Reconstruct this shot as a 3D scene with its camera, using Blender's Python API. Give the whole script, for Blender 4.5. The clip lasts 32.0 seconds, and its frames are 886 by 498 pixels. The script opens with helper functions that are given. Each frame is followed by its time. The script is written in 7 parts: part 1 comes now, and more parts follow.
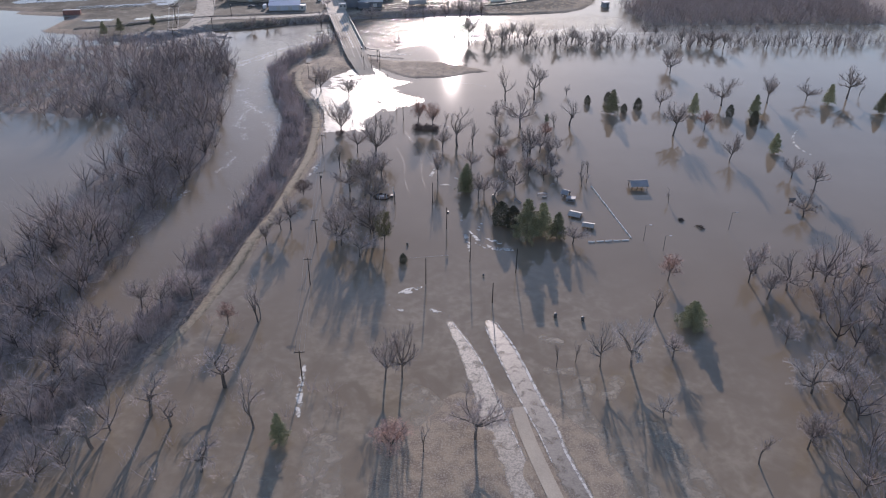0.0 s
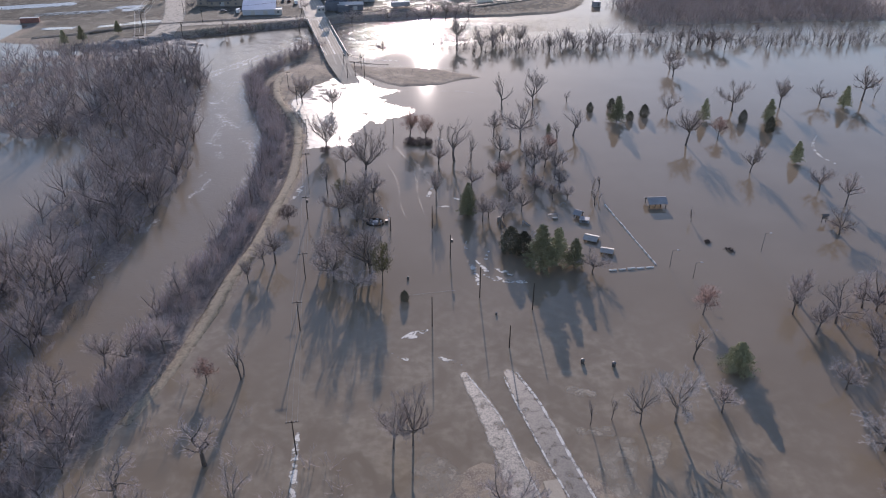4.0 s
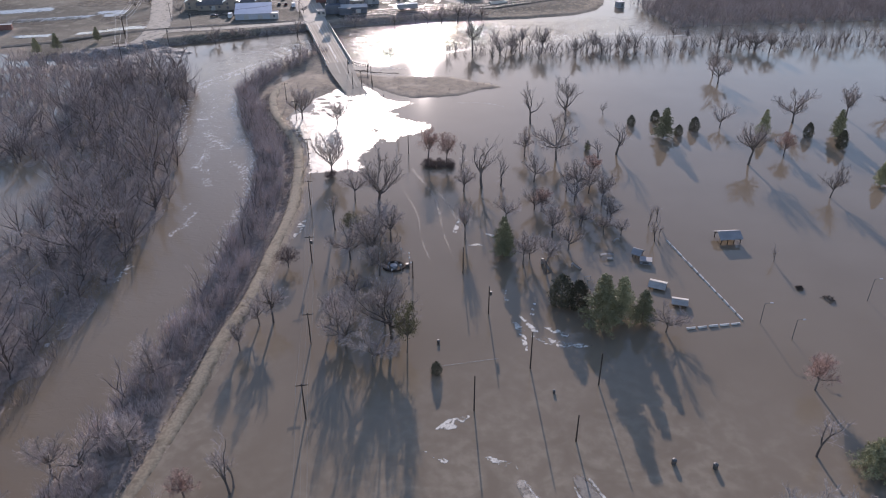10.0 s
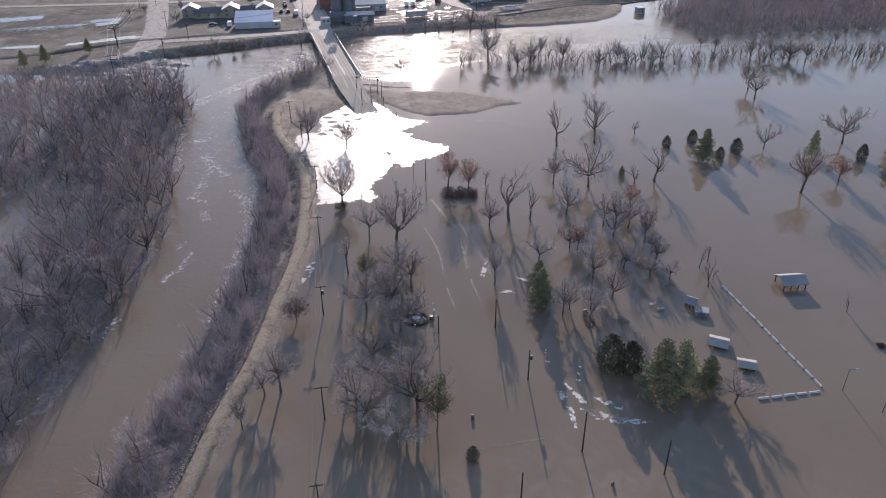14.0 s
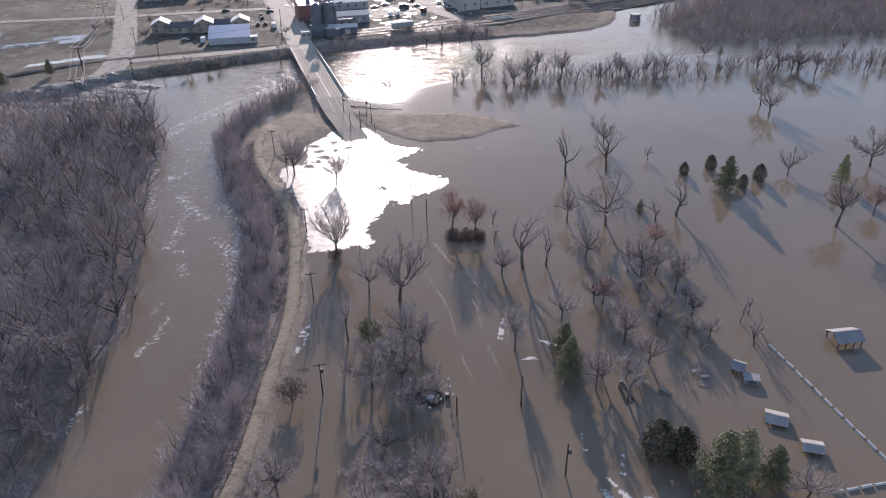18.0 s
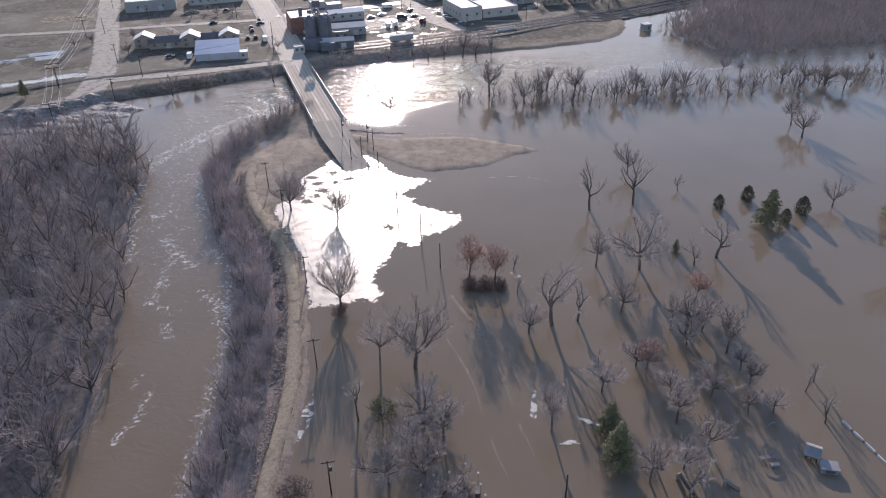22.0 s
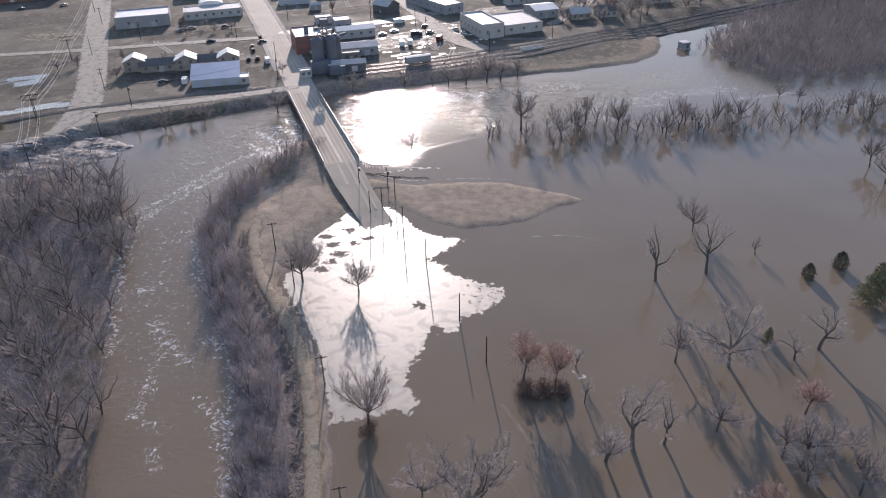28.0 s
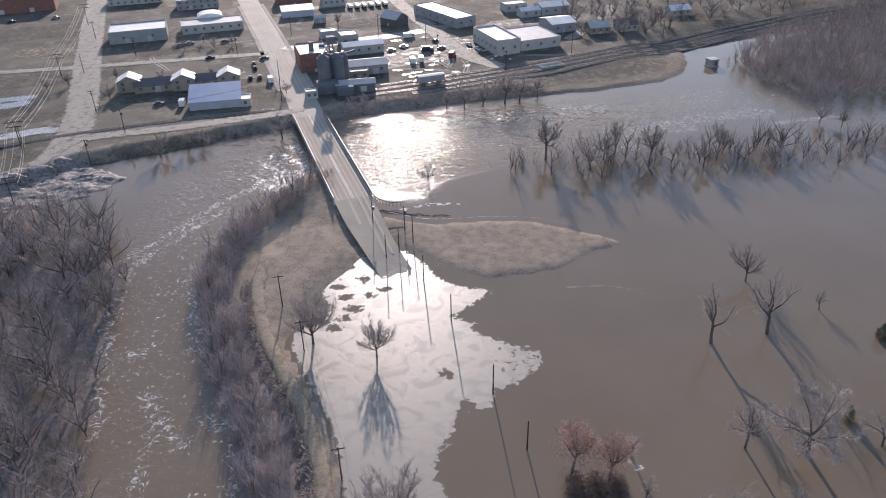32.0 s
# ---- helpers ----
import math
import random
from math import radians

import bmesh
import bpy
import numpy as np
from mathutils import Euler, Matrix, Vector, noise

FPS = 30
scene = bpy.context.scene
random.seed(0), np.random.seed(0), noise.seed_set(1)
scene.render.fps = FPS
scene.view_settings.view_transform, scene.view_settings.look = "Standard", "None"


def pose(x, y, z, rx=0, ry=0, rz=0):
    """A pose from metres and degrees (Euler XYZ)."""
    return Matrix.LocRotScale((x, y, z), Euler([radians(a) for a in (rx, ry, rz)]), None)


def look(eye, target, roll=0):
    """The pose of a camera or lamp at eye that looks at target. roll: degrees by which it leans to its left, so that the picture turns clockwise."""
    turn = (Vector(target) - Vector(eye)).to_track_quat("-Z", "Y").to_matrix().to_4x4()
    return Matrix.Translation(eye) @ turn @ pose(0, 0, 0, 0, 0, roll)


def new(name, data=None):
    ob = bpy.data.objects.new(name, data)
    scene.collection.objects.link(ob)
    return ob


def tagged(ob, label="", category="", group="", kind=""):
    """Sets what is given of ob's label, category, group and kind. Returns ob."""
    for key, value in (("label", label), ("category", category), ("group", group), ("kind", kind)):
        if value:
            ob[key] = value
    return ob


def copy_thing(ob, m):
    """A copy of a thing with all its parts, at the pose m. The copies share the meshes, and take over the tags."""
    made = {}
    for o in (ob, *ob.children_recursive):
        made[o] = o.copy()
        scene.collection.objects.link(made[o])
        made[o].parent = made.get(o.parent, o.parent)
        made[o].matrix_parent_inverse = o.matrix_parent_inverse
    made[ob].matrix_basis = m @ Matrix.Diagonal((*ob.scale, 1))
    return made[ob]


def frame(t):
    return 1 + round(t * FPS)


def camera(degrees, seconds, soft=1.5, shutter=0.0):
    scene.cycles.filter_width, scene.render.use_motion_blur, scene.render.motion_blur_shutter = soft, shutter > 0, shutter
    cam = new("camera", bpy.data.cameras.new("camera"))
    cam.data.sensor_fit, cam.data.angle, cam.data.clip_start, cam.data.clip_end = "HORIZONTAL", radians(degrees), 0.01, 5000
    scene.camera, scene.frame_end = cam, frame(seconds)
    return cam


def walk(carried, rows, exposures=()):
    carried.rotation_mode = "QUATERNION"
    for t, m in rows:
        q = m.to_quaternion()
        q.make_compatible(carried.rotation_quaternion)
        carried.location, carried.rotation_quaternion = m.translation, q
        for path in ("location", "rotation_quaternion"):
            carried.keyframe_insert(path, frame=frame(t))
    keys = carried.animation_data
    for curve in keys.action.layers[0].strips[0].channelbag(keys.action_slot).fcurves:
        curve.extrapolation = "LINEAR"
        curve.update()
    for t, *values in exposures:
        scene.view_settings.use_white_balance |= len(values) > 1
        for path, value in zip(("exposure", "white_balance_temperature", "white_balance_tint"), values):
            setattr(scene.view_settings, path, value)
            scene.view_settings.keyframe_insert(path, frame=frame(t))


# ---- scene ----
cam = camera(62.3, 32.0, 1.1)
PATH = [
    (0, (55.48, -191.56, 120.09), (48.22, -106.06, 68.74), 0.54),
    (0.5, (54.21, -188.02, 119.33), (47.68, -102.44, 68.01), 0.46),
    (1, (53.09, -184.66, 118.58), (47.50, -99.00, 67.28), 0.39),
    (1.5, (51.88, -181.45, 117.87), (47.17, -95.74, 66.57), 0.34),
    (2, (50.63, -178.22, 117.29), (45.99, -92.50, 66.00), 0.27),
    (2.5, (49.35, -174.98, 116.85), (44.75, -89.29, 65.50), 0.23),
    (3, (48.11, -171.77, 116.43), (43.56, -86.09, 65.07), 0.23),
    (3.5, (46.91, -168.52, 115.80), (42.42, -82.82, 64.46), 0.25),
    (5.5, (42.89, -154.72, 111.93), (38.91, -68.88, 60.77), -0.03),
    (6, (41.80, -151.32, 110.87), (37.85, -65.44, 59.77), 0.01),
    (6.5, (40.80, -147.89, 109.95), (36.85, -61.98, 58.93), 0.00),
    (7, (39.76, -144.56, 109.11), (35.84, -58.64, 58.10), 0.00),
    (7.5, (38.84, -141.21, 108.37), (34.87, -55.27, 57.40), -0.05),
    (8, (37.91, -137.76, 107.65), (33.90, -51.79, 56.72), -0.13),
    (8.5, (36.96, -134.38, 106.84), (33.01, -48.39, 55.95), -0.16),
    (9, (36.06, -130.96, 105.93), (32.08, -44.95, 55.07), -0.19),
    (9.5, (35.30, -127.65, 105.08), (31.23, -41.62, 54.25), -0.23),
    (10, (34.48, -124.33, 104.40), (30.36, -38.31, 53.57), -0.27),
    (10.5, (33.49, -121.03, 103.64), (29.40, -35.01, 52.80), -0.21),
    (11, (32.42, -117.59, 102.94), (28.37, -31.60, 52.07), -0.23),
    (11.5, (31.33, -114.20, 102.53), (27.33, -28.19, 51.68), -0.16),
    (12, (30.28, -111.09, 102.27), (26.30, -25.01, 51.52), -0.17),
    (12.5, (29.36, -107.97, 102.29), (25.34, -21.90, 51.54), -0.17),
    (13, (28.49, -104.83, 102.49), (24.40, -18.76, 51.74), -0.36),
    (13.5, (27.44, -101.68, 102.73), (23.35, -15.66, 51.91), -0.36),
    (14, (26.52, -98.43, 102.99), (22.37, -12.45, 52.09), -0.48),
    (14.5, (25.52, -95.21, 103.19), (21.39, -9.26, 52.24), -0.49),
    (16.5, (21.36, -82.11, 104.10), (19.64, 3.81, 52.96), -0.89),
    (17, (20.31, -78.89, 104.27), (18.78, 7.02, 53.11), -0.90),
    (17.5, (19.33, -75.67, 104.45), (17.85, 10.21, 53.23), -0.91),
    (18, (18.26, -72.34, 104.59), (16.91, 13.50, 53.32), -0.92),
    (18.5, (17.43, -69.25, 104.70), (16.22, 16.57, 53.38), -0.97),
    (19, (16.72, -65.92, 104.87), (15.98, 19.89, 53.53), -1.07),
    (19.5, (15.78, -62.61, 104.71), (15.48, 23.21, 53.39), -1.08),
    (20, (14.91, -59.27, 104.74), (14.71, 26.54, 53.39), -1.08),
    (20.5, (14.18, -56.06, 104.78), (13.98, 29.74, 53.41), -1.06),
    (21, (13.39, -52.87, 104.70), (13.18, 32.95, 53.37), -1.08),
    (21.5, (12.64, -49.81, 104.53), (12.42, 36.04, 53.24), -1.09),
    (22, (11.81, -46.55, 104.52), (11.61, 39.30, 53.24), -1.15),
    (22.5, (10.96, -43.13, 104.44), (10.79, 42.69, 53.11), -1.12),
    (23, (10.22, -39.80, 104.45), (10.05, 46.02, 53.12), -1.13),
    (23.5, (9.40, -36.39, 104.42), (9.23, 49.42, 53.09), -1.15),
    (24, (8.47, -32.91, 104.55), (8.35, 52.90, 53.19), -1.13),
    (24.5, (7.64, -29.73, 104.52), (7.52, 56.09, 53.18), -1.14),
    (25, (6.86, -26.38, 104.57), (6.72, 59.43, 53.23), -1.16),
    (25.5, (6.06, -23.00, 104.66), (5.90, 62.80, 53.29), -1.17),
    (27.5, (2.54, -9.64, 104.96), (2.48, 76.09, 53.49), -1.24),
    (28, (1.70, -6.52, 104.93), (1.65, 79.21, 53.46), -1.26),
    (28.5, (0.81, -3.29, 104.93), (0.76, 82.44, 53.45), -1.25),
    (29, (-0.01, -0.01, 104.96), (-0.06, 85.72, 53.47), -1.26),
    (29.5, (-0.67, 3.30, 104.97), (-0.75, 89.00, 53.45), -1.28),
    (30, (-1.37, 6.57, 104.93), (-1.45, 92.27, 53.41), -1.24),
    (30.5, (-2.09, 9.68, 104.95), (-2.19, 95.41, 53.47), -1.27),
    (31, (-2.89, 12.84, 105.05), (-2.97, 98.64, 53.69), -1.27),
    (31.5, (-3.79, 15.73, 105.16), (-3.79, 101.57, 53.88), -1.30),
    (32, (-4.62, 18.25, 105.15), (-4.60, 104.15, 53.95), -1.31),
]
walk(cam, [(t, look(eye, target, roll)) for t, eye, target, roll in PATH], [(0.0, 0.71, 6080, 28), (14.0, 0.735, 6120, 28), (20.0, 0.77, 6150, 28), (32.0, 0.77, 6260, 27)])

# ---- sky and sun: low winter sun ahead of the flight line ----
SUN_EL, SUN_AZ = radians(16.5), radians(4.3)      # azimuth: west of +y
world = bpy.data.worlds.new("sky")
scene.world = world
world.use_nodes = True
wn = world.node_tree.nodes
sky = wn.new("ShaderNodeTexSky")
sky.sky_type, sky.sun_disc = "NISHITA", False
sky.sun_elevation, sky.sun_rotation = SUN_EL, -SUN_AZ
sky.dust_density, sky.air_density, sky.ozone_density = 0.35, 1.35, 2.0
world.node_tree.links.new(sky.outputs[0], wn["Background"].inputs[0])
wn["Background"].inputs[1].default_value = 0.136
sun = new("sun", bpy.data.lights.new("sun", "SUN"))
sun.data.energy, sun.data.angle, sun.data.color = 3.5, radians(0.6), (1.0, 0.91, 0.75)
sun.matrix_world = look((-math.sin(SUN_AZ) * math.cos(SUN_EL) * 500, math.cos(SUN_AZ) * math.cos(SUN_EL) * 500, math.sin(SUN_EL) * 500), (0, 0, 0))


# ---- materials ----
def material(name, col, col2=None, rough=0.8, scale=0.5, scale2=6.0, bump=0.3, metal=0.0, obj_random=0.0, spec=0.5, contrast=0.5):
    """Two-scale mottled surface: col and col2 mixed by a broad and a fine noise."""
    m = bpy.data.materials.new(name)
    m.use_nodes = True
    nt = m.node_tree
    b = nt.nodes["Principled BSDF"]
    col2 = col2 or tuple(c * 0.7 for c in col)
    geo = nt.nodes.new("ShaderNodeNewGeometry")
    n1, n2 = nt.nodes.new("ShaderNodeTexNoise"), nt.nodes.new("ShaderNodeTexNoise")
    for n, s, d in ((n1, scale, 4), (n2, scale2, 6)):
        n.inputs["Scale"].default_value, n.inputs["Detail"].default_value = s, d
        nt.links.new(geo.outputs["Position"], n.inputs["Vector"])
    add = nt.nodes.new("ShaderNodeMath")
    add.operation = "ADD"
    nt.links.new(n1.outputs["Fac"], add.inputs[0])
    nt.links.new(n2.outputs["Fac"], add.inputs[1])
    ramp = nt.nodes.new("ShaderNodeMapRange")
    ramp.inputs["From Min"].default_value, ramp.inputs["From Max"].default_value = 1 - contrast * 0.5, 1 + contrast * 0.5
    nt.links.new(add.outputs[0], ramp.inputs["Value"])
    mix = nt.nodes.new("ShaderNodeMix")
    mix.data_type = "RGBA"
    mix.inputs["A"].default_value, mix.inputs["B"].default_value = (*col, 1), (*col2, 1)
    nt.links.new(ramp.outputs[0], mix.inputs["Factor"])
    out = mix.outputs["Result"]
    if obj_random:
        info = nt.nodes.new("ShaderNodeObjectInfo")
        r2 = nt.nodes.new("ShaderNodeMapRange")
        r2.inputs["To Min"].default_value, r2.inputs["To Max"].default_value = 1 - obj_random, 1 + obj_random
        nt.links.new(info.outputs["Random"], r2.inputs["Value"])
        hsv = nt.nodes.new("ShaderNodeHueSaturation")
        nt.links.new(out, hsv.inputs["Color"])
        nt.links.new(r2.outputs[0], hsv.inputs["Value"])
        out = hsv.outputs["Color"]
    nt.links.new(out, b.inputs["Base Color"])
    b.inputs["Roughness"].default_value, b.inputs["Metallic"].default_value = rough, metal
    b.inputs["Specular IOR Level"].default_value = spec
    if bump:
        bp = nt.nodes.new("ShaderNodeBump")
        bp.inputs["Strength"].default_value, bp.inputs["Distance"].default_value = bump, 0.3 / max(scale2, 0.1)
        nt.links.new(n2.outputs["Fac"], bp.inputs["Height"])
        nt.links.new(bp.outputs[0], b.inputs["Normal"])
    return m


M_BARK = material("bark", (0.16, 0.136, 0.122), (0.095, 0.08, 0.072), 0.9, 0.4, 9, obj_random=0.25, spec=0.2)
M_TWIG = material("twigs", (0.36, 0.305, 0.278), (0.235, 0.195, 0.178), 0.9, 0.25, 3, 0, obj_random=0.3, spec=0.15)
M_TWIG_PALE = material("pale_twigs", (0.4, 0.36, 0.33), (0.28, 0.25, 0.235), 0.9, 0.25, 3, 0, obj_random=0.15, spec=0.15)
M_LIMB = material("woods_limbs", (0.16, 0.134, 0.124), (0.095, 0.079, 0.074), 0.9, 0.1, 3, 0, spec=0.1)
M_UNDER = material("dark_undergrowth", (0.33, 0.272, 0.252), (0.2, 0.163, 0.15), 0.9, 0.08, 1.5, 0, spec=0.1)
M_ICYTWIG = material("ice_crusted_twigs", (0.66, 0.65, 0.65), (0.48, 0.46, 0.455), 0.5, 0.3, 3, 0, spec=0.4)
M_WOODS = material("wood_twigs", (0.385, 0.322, 0.3), (0.235, 0.192, 0.18), 0.9, 0.06, 1.5, 0, spec=0.1)
M_BRUSH = material("brush_twigs", (0.52, 0.43, 0.405), (0.31, 0.25, 0.235), 0.9, 0.08, 1.5, 0, spec=0.1)
M_RED = material("dry_red_leaves", (0.42, 0.275, 0.22), (0.28, 0.178, 0.142), 0.8, 0.5, 4, 0, obj_random=0.2, spec=0.2)
M_PINE = material("pine_needles", (0.19, 0.19, 0.1), (0.3, 0.28, 0.16), 0.7, 0.3, 3, 0, obj_random=0.35, spec=0.25)
M_CEDAR = material("cedar_foliage", (0.085, 0.08, 0.055), (0.125, 0.11, 0.073), 0.8, 0.5, 4, 0, obj_random=0.25, spec=0.2)
M_THICKET = material("dark_thicket", (0.11, 0.085, 0.07), (0.065, 0.052, 0.045), 0.85, 0.5, 4, 0, spec=0.15)
M_YELLOW = material("yellowing_foliage", (0.18, 0.155, 0.08), (0.11, 0.1, 0.052), 0.8, 0.5, 4, 0, spec=0.2)
M_POLE = material("weathered_pole", (0.07, 0.055, 0.045), (0.04, 0.033, 0.03), 0.9, 1, 14, spec=0.08)
M_WIRE = material("wire", (0.3, 0.3, 0.31), (0.2, 0.2, 0.2), 0.5, 1, 5, 0, metal=0.6)
M_RUST = material("worn_rail_steel", (0.3, 0.27, 0.25), (0.2, 0.175, 0.16), 0.45, 1, 8, 0.05, metal=0.5)
M_STEEL = material("galvanised_steel", (0.4, 0.41, 0.42), (0.3, 0.3, 0.31), 0.45, 1, 12, 0.05, metal=0.7)
M_CONCRETE = material("concrete", (0.55, 0.53, 0.5), (0.4, 0.38, 0.35), 0.85, 0.8, 9, 0.2)
M_DECK = material("bridge_deck", (0.42, 0.355, 0.275), (0.33, 0.28, 0.22), 0.9, 0.12, 3, 0.1, spec=0.12)
M_ASPHALT = material("worn_asphalt", (0.42, 0.37, 0.3), (0.33, 0.288, 0.235), 0.8, 0.1, 4, 0.1, spec=0.2)
M_PAINT = material("road_paint", (0.7, 0.69, 0.64), (0.5, 0.48, 0.44), 0.7, 1, 8, 0.05)
M_RAIL = material("dark_rail_paint", (0.05, 0.055, 0.06), (0.09, 0.085, 0.08), 0.5, 0.8, 7, 0.1)
M_DIRT = material("dry_dirt", (0.4, 0.355, 0.3), (0.3, 0.265, 0.225), 0.95, 0.1, 2, 0.3)
M_ROCK = material("riprap", (0.36, 0.28, 0.235), (0.22, 0.168, 0.14), 0.9, 0.6, 4, 0.5, obj_random=0.3)


def ground_material():
    m = bpy.data.materials.new("flood_plain_ground")
    m.use_nodes = True
    nt = m.node_tree
    b = nt.nodes["Principled BSDF"]
    geo = nt.nodes.new("ShaderNodeNewGeometry")

    def noise_node(s, d=5):
        n = nt.nodes.new("ShaderNodeTexNoise")
        n.inputs["Scale"].default_value, n.inputs["Detail"].default_value = s, d
        nt.links.new(geo.outputs["Position"], n.inputs["Vector"])
        return n.outputs["Fac"]

    def blend(f, lo, hi, a, c):
        r = nt.nodes.new("ShaderNodeMapRange")
        r.inputs["From Min"].default_value, r.inputs["From Max"].default_value = lo, hi
        nt.links.new(f, r.inputs["Value"])
        x = nt.nodes.new("ShaderNodeMix")
        x.data_type = "RGBA"
        nt.links.new(r.outputs[0], x.inputs["Factor"])
        for s, v in (("A", a), ("B", c)):
            if isinstance(v, tuple):
                x.inputs[s].default_value = (*v, 1)
            else:
                nt.links.new(v, x.inputs[s])
        return x.outputs["Result"]

    grass = blend(noise_node(0.35), 0.4, 0.62, (0.26, 0.205, 0.145), (0.17, 0.13, 0.1))
    grass = blend(noise_node(2.5), 0.45, 0.7, grass, (0.31, 0.26, 0.2))
    mud = blend(noise_node(0.8), 0.4, 0.6, (0.17, 0.14, 0.12), (0.25, 0.21, 0.18))
    at = nt.nodes.new("ShaderNodeAttribute")
    at.attribute_name = "bare"
    col = blend(at.outputs["Fac"], 0.3, 0.7, grass, mud)
    at2 = nt.nodes.new("ShaderNodeAttribute")
    at2.attribute_name = "town"
    dirt = blend(noise_node(0.035), 0.4, 0.6, (0.128, 0.113, 0.086), (0.07, 0.061, 0.047))
    dirt = blend(noise_node(0.16), 0.54, 0.7, dirt, (0.172, 0.154, 0.12))
    dirt = blend(noise_node(1.2), 0.55, 0.75, dirt, (0.22, 0.195, 0.15))
    col = blend(at2.outputs["Fac"], 0.4, 0.6, col, dirt)
    nt.links.new(col, b.inputs["Base Color"])
    b.inputs["Specular IOR Level"].default_value = 0.2
    wet = nt.nodes.new("ShaderNodeMapRange")
    wet.inputs["From Min"].default_value, wet.inputs["From Max"].default_value, wet.inputs["To Min"].default_value, wet.inputs["To Max"].default_value = 0.48, 0.66, 0.95, 0.82
    nt.links.new(noise_node(0.11), wet.inputs["Value"])
    nt.links.new(wet.outputs[0], b.inputs["Roughness"])
    bp = nt.nodes.new("ShaderNodeBump")
    bp.inputs["Strength"].default_value, bp.inputs["Distance"].default_value = 0.4, 0.2
    nt.links.new(noise_node(1.6, 8), bp.inputs["Height"])
    nt.links.new(bp.outputs[0], b.inputs["Normal"])
    return m


def water_material():
    """Muddy flood water; the attribute flow makes it choppy and puts foam on it, the attribute shoal lets the ground's colour through."""
    m = bpy.data.materials.new("muddy_water")
    m.use_nodes = True
    nt = m.node_tree
    b = nt.nodes["Principled BSDF"]
    geo = nt.nodes.new("ShaderNodeNewGeometry")

    def noise_node(s, d=4, stretch=None, dist=0.0):
        n = nt.nodes.new("ShaderNodeTexNoise")
        n.inputs["Scale"].default_value, n.inputs["Detail"].default_value, n.inputs["Distortion"].default_value = s, d, dist
        src = geo.outputs["Position"]
        if stretch:
            mp = nt.nodes.new("ShaderNodeMapping")
            mp.inputs["Scale"].default_value = stretch
            nt.links.new(src, mp.inputs["Vector"])
            src = mp.outputs[0]
        nt.links.new(src, n.inputs["Vector"])
        return n.outputs["Fac"]

    def rng(f, a, c, lo=0.0, hi=1.0):
        r = nt.nodes.new("ShaderNodeMapRange")
        for k, v in (("From Min", a), ("From Max", c), ("To Min", lo), ("To Max", hi)):
            r.inputs[k].default_value = v
        nt.links.new(f, r.inputs["Value"])
        return r.outputs[0]

    def op(kind, a, c):
        x = nt.nodes.new("ShaderNodeMath")
        x.operation = kind
        for i, v in enumerate((a, c)):
            if isinstance(v, float):
                x.inputs[i].default_value = v
            else:
                nt.links.new(v, x.inputs[i])
        return x.outputs[0]

    def mixed(f, a, c):
        x = nt.nodes.new("ShaderNodeMix")
        x.data_type = "RGBA"
        nt.links.new(f, x.inputs["Factor"])
        for s, v in (("A", a), ("B", c)):
            if isinstance(v, tuple):
                x.inputs[s].default_value = (*v, 1)
            else:
                nt.links.new(v, x.inputs[s])
        return x.outputs["Result"]

    def attr(n):
        a = nt.nodes.new("ShaderNodeAttribute")
        a.attribute_name = n
        return a.outputs["Fac"]

    flow, shoal = attr("flow"), attr("shoal")
    col = mixed(rng(noise_node(0.03), 0.35, 0.65), (0.168, 0.131, 0.091), (0.187, 0.147, 0.104))
    bed = mixed(rng(noise_node(0.45, 6), 0.4, 0.6), (0.2, 0.16, 0.113), (0.245, 0.2, 0.146))
    patchy = op("MULTIPLY", shoal, rng(noise_node(0.12, 6, None, 1.0), 0.38, 0.62))
    col = mixed(patchy, col, bed)
    ridge = op("ABSOLUTE", op("SUBTRACT", noise_node(0.3, 5, None, 2.4), 0.5), 0.0)
    froth = op("ADD", rng(ridge, 0.0, 0.05, 0.75, 0.0), rng(noise_node(0.9, 7, None, 0.8), 0.35, 0.65, -0.5, 0.3))
    foam = rng(op("ADD", froth, op("SUBTRACT", attr("foam"), 1.0)), 0.06, 0.45)
    col = mixed(op("MULTIPLY", foam, 0.8), col, (0.66, 0.64, 0.61))
    nt.links.new(col, b.inputs["Base Color"])
    rough = op("ADD", op("SUBTRACT", rng(flow, 0.0, 0.35, 0.03, 0.15), rng(flow, 0.5, 0.85, 0.0, 0.11)), op("MULTIPLY", foam, 0.3))
    nt.links.new(rough, b.inputs["Roughness"])
    b.inputs["IOR"].default_value = 1.33
    b.inputs["Specular IOR Level"].default_value = 0.34
    bp = nt.nodes.new("ShaderNodeBump")
    bp.inputs["Distance"].default_value = 0.35
    boil = rng(noise_node(0.42, 8, (0.38, 1.0, 1.0), 1.6), 0.4, 0.54, 0.05, 1.0)
    nt.links.new(op("ADD", op("MULTIPLY", flow, boil), 0.004), bp.inputs["Strength"])
    nt.links.new(op("ADD", noise_node(0.5, 3, (0.6, 1.0, 1.0), 1.2), op("MULTIPLY", noise_node(1.7, 2, None, 0.8), 0.25)), bp.inputs["Height"])
    nt.links.new(bp.outputs[0], b.inputs["Normal"])
    return m


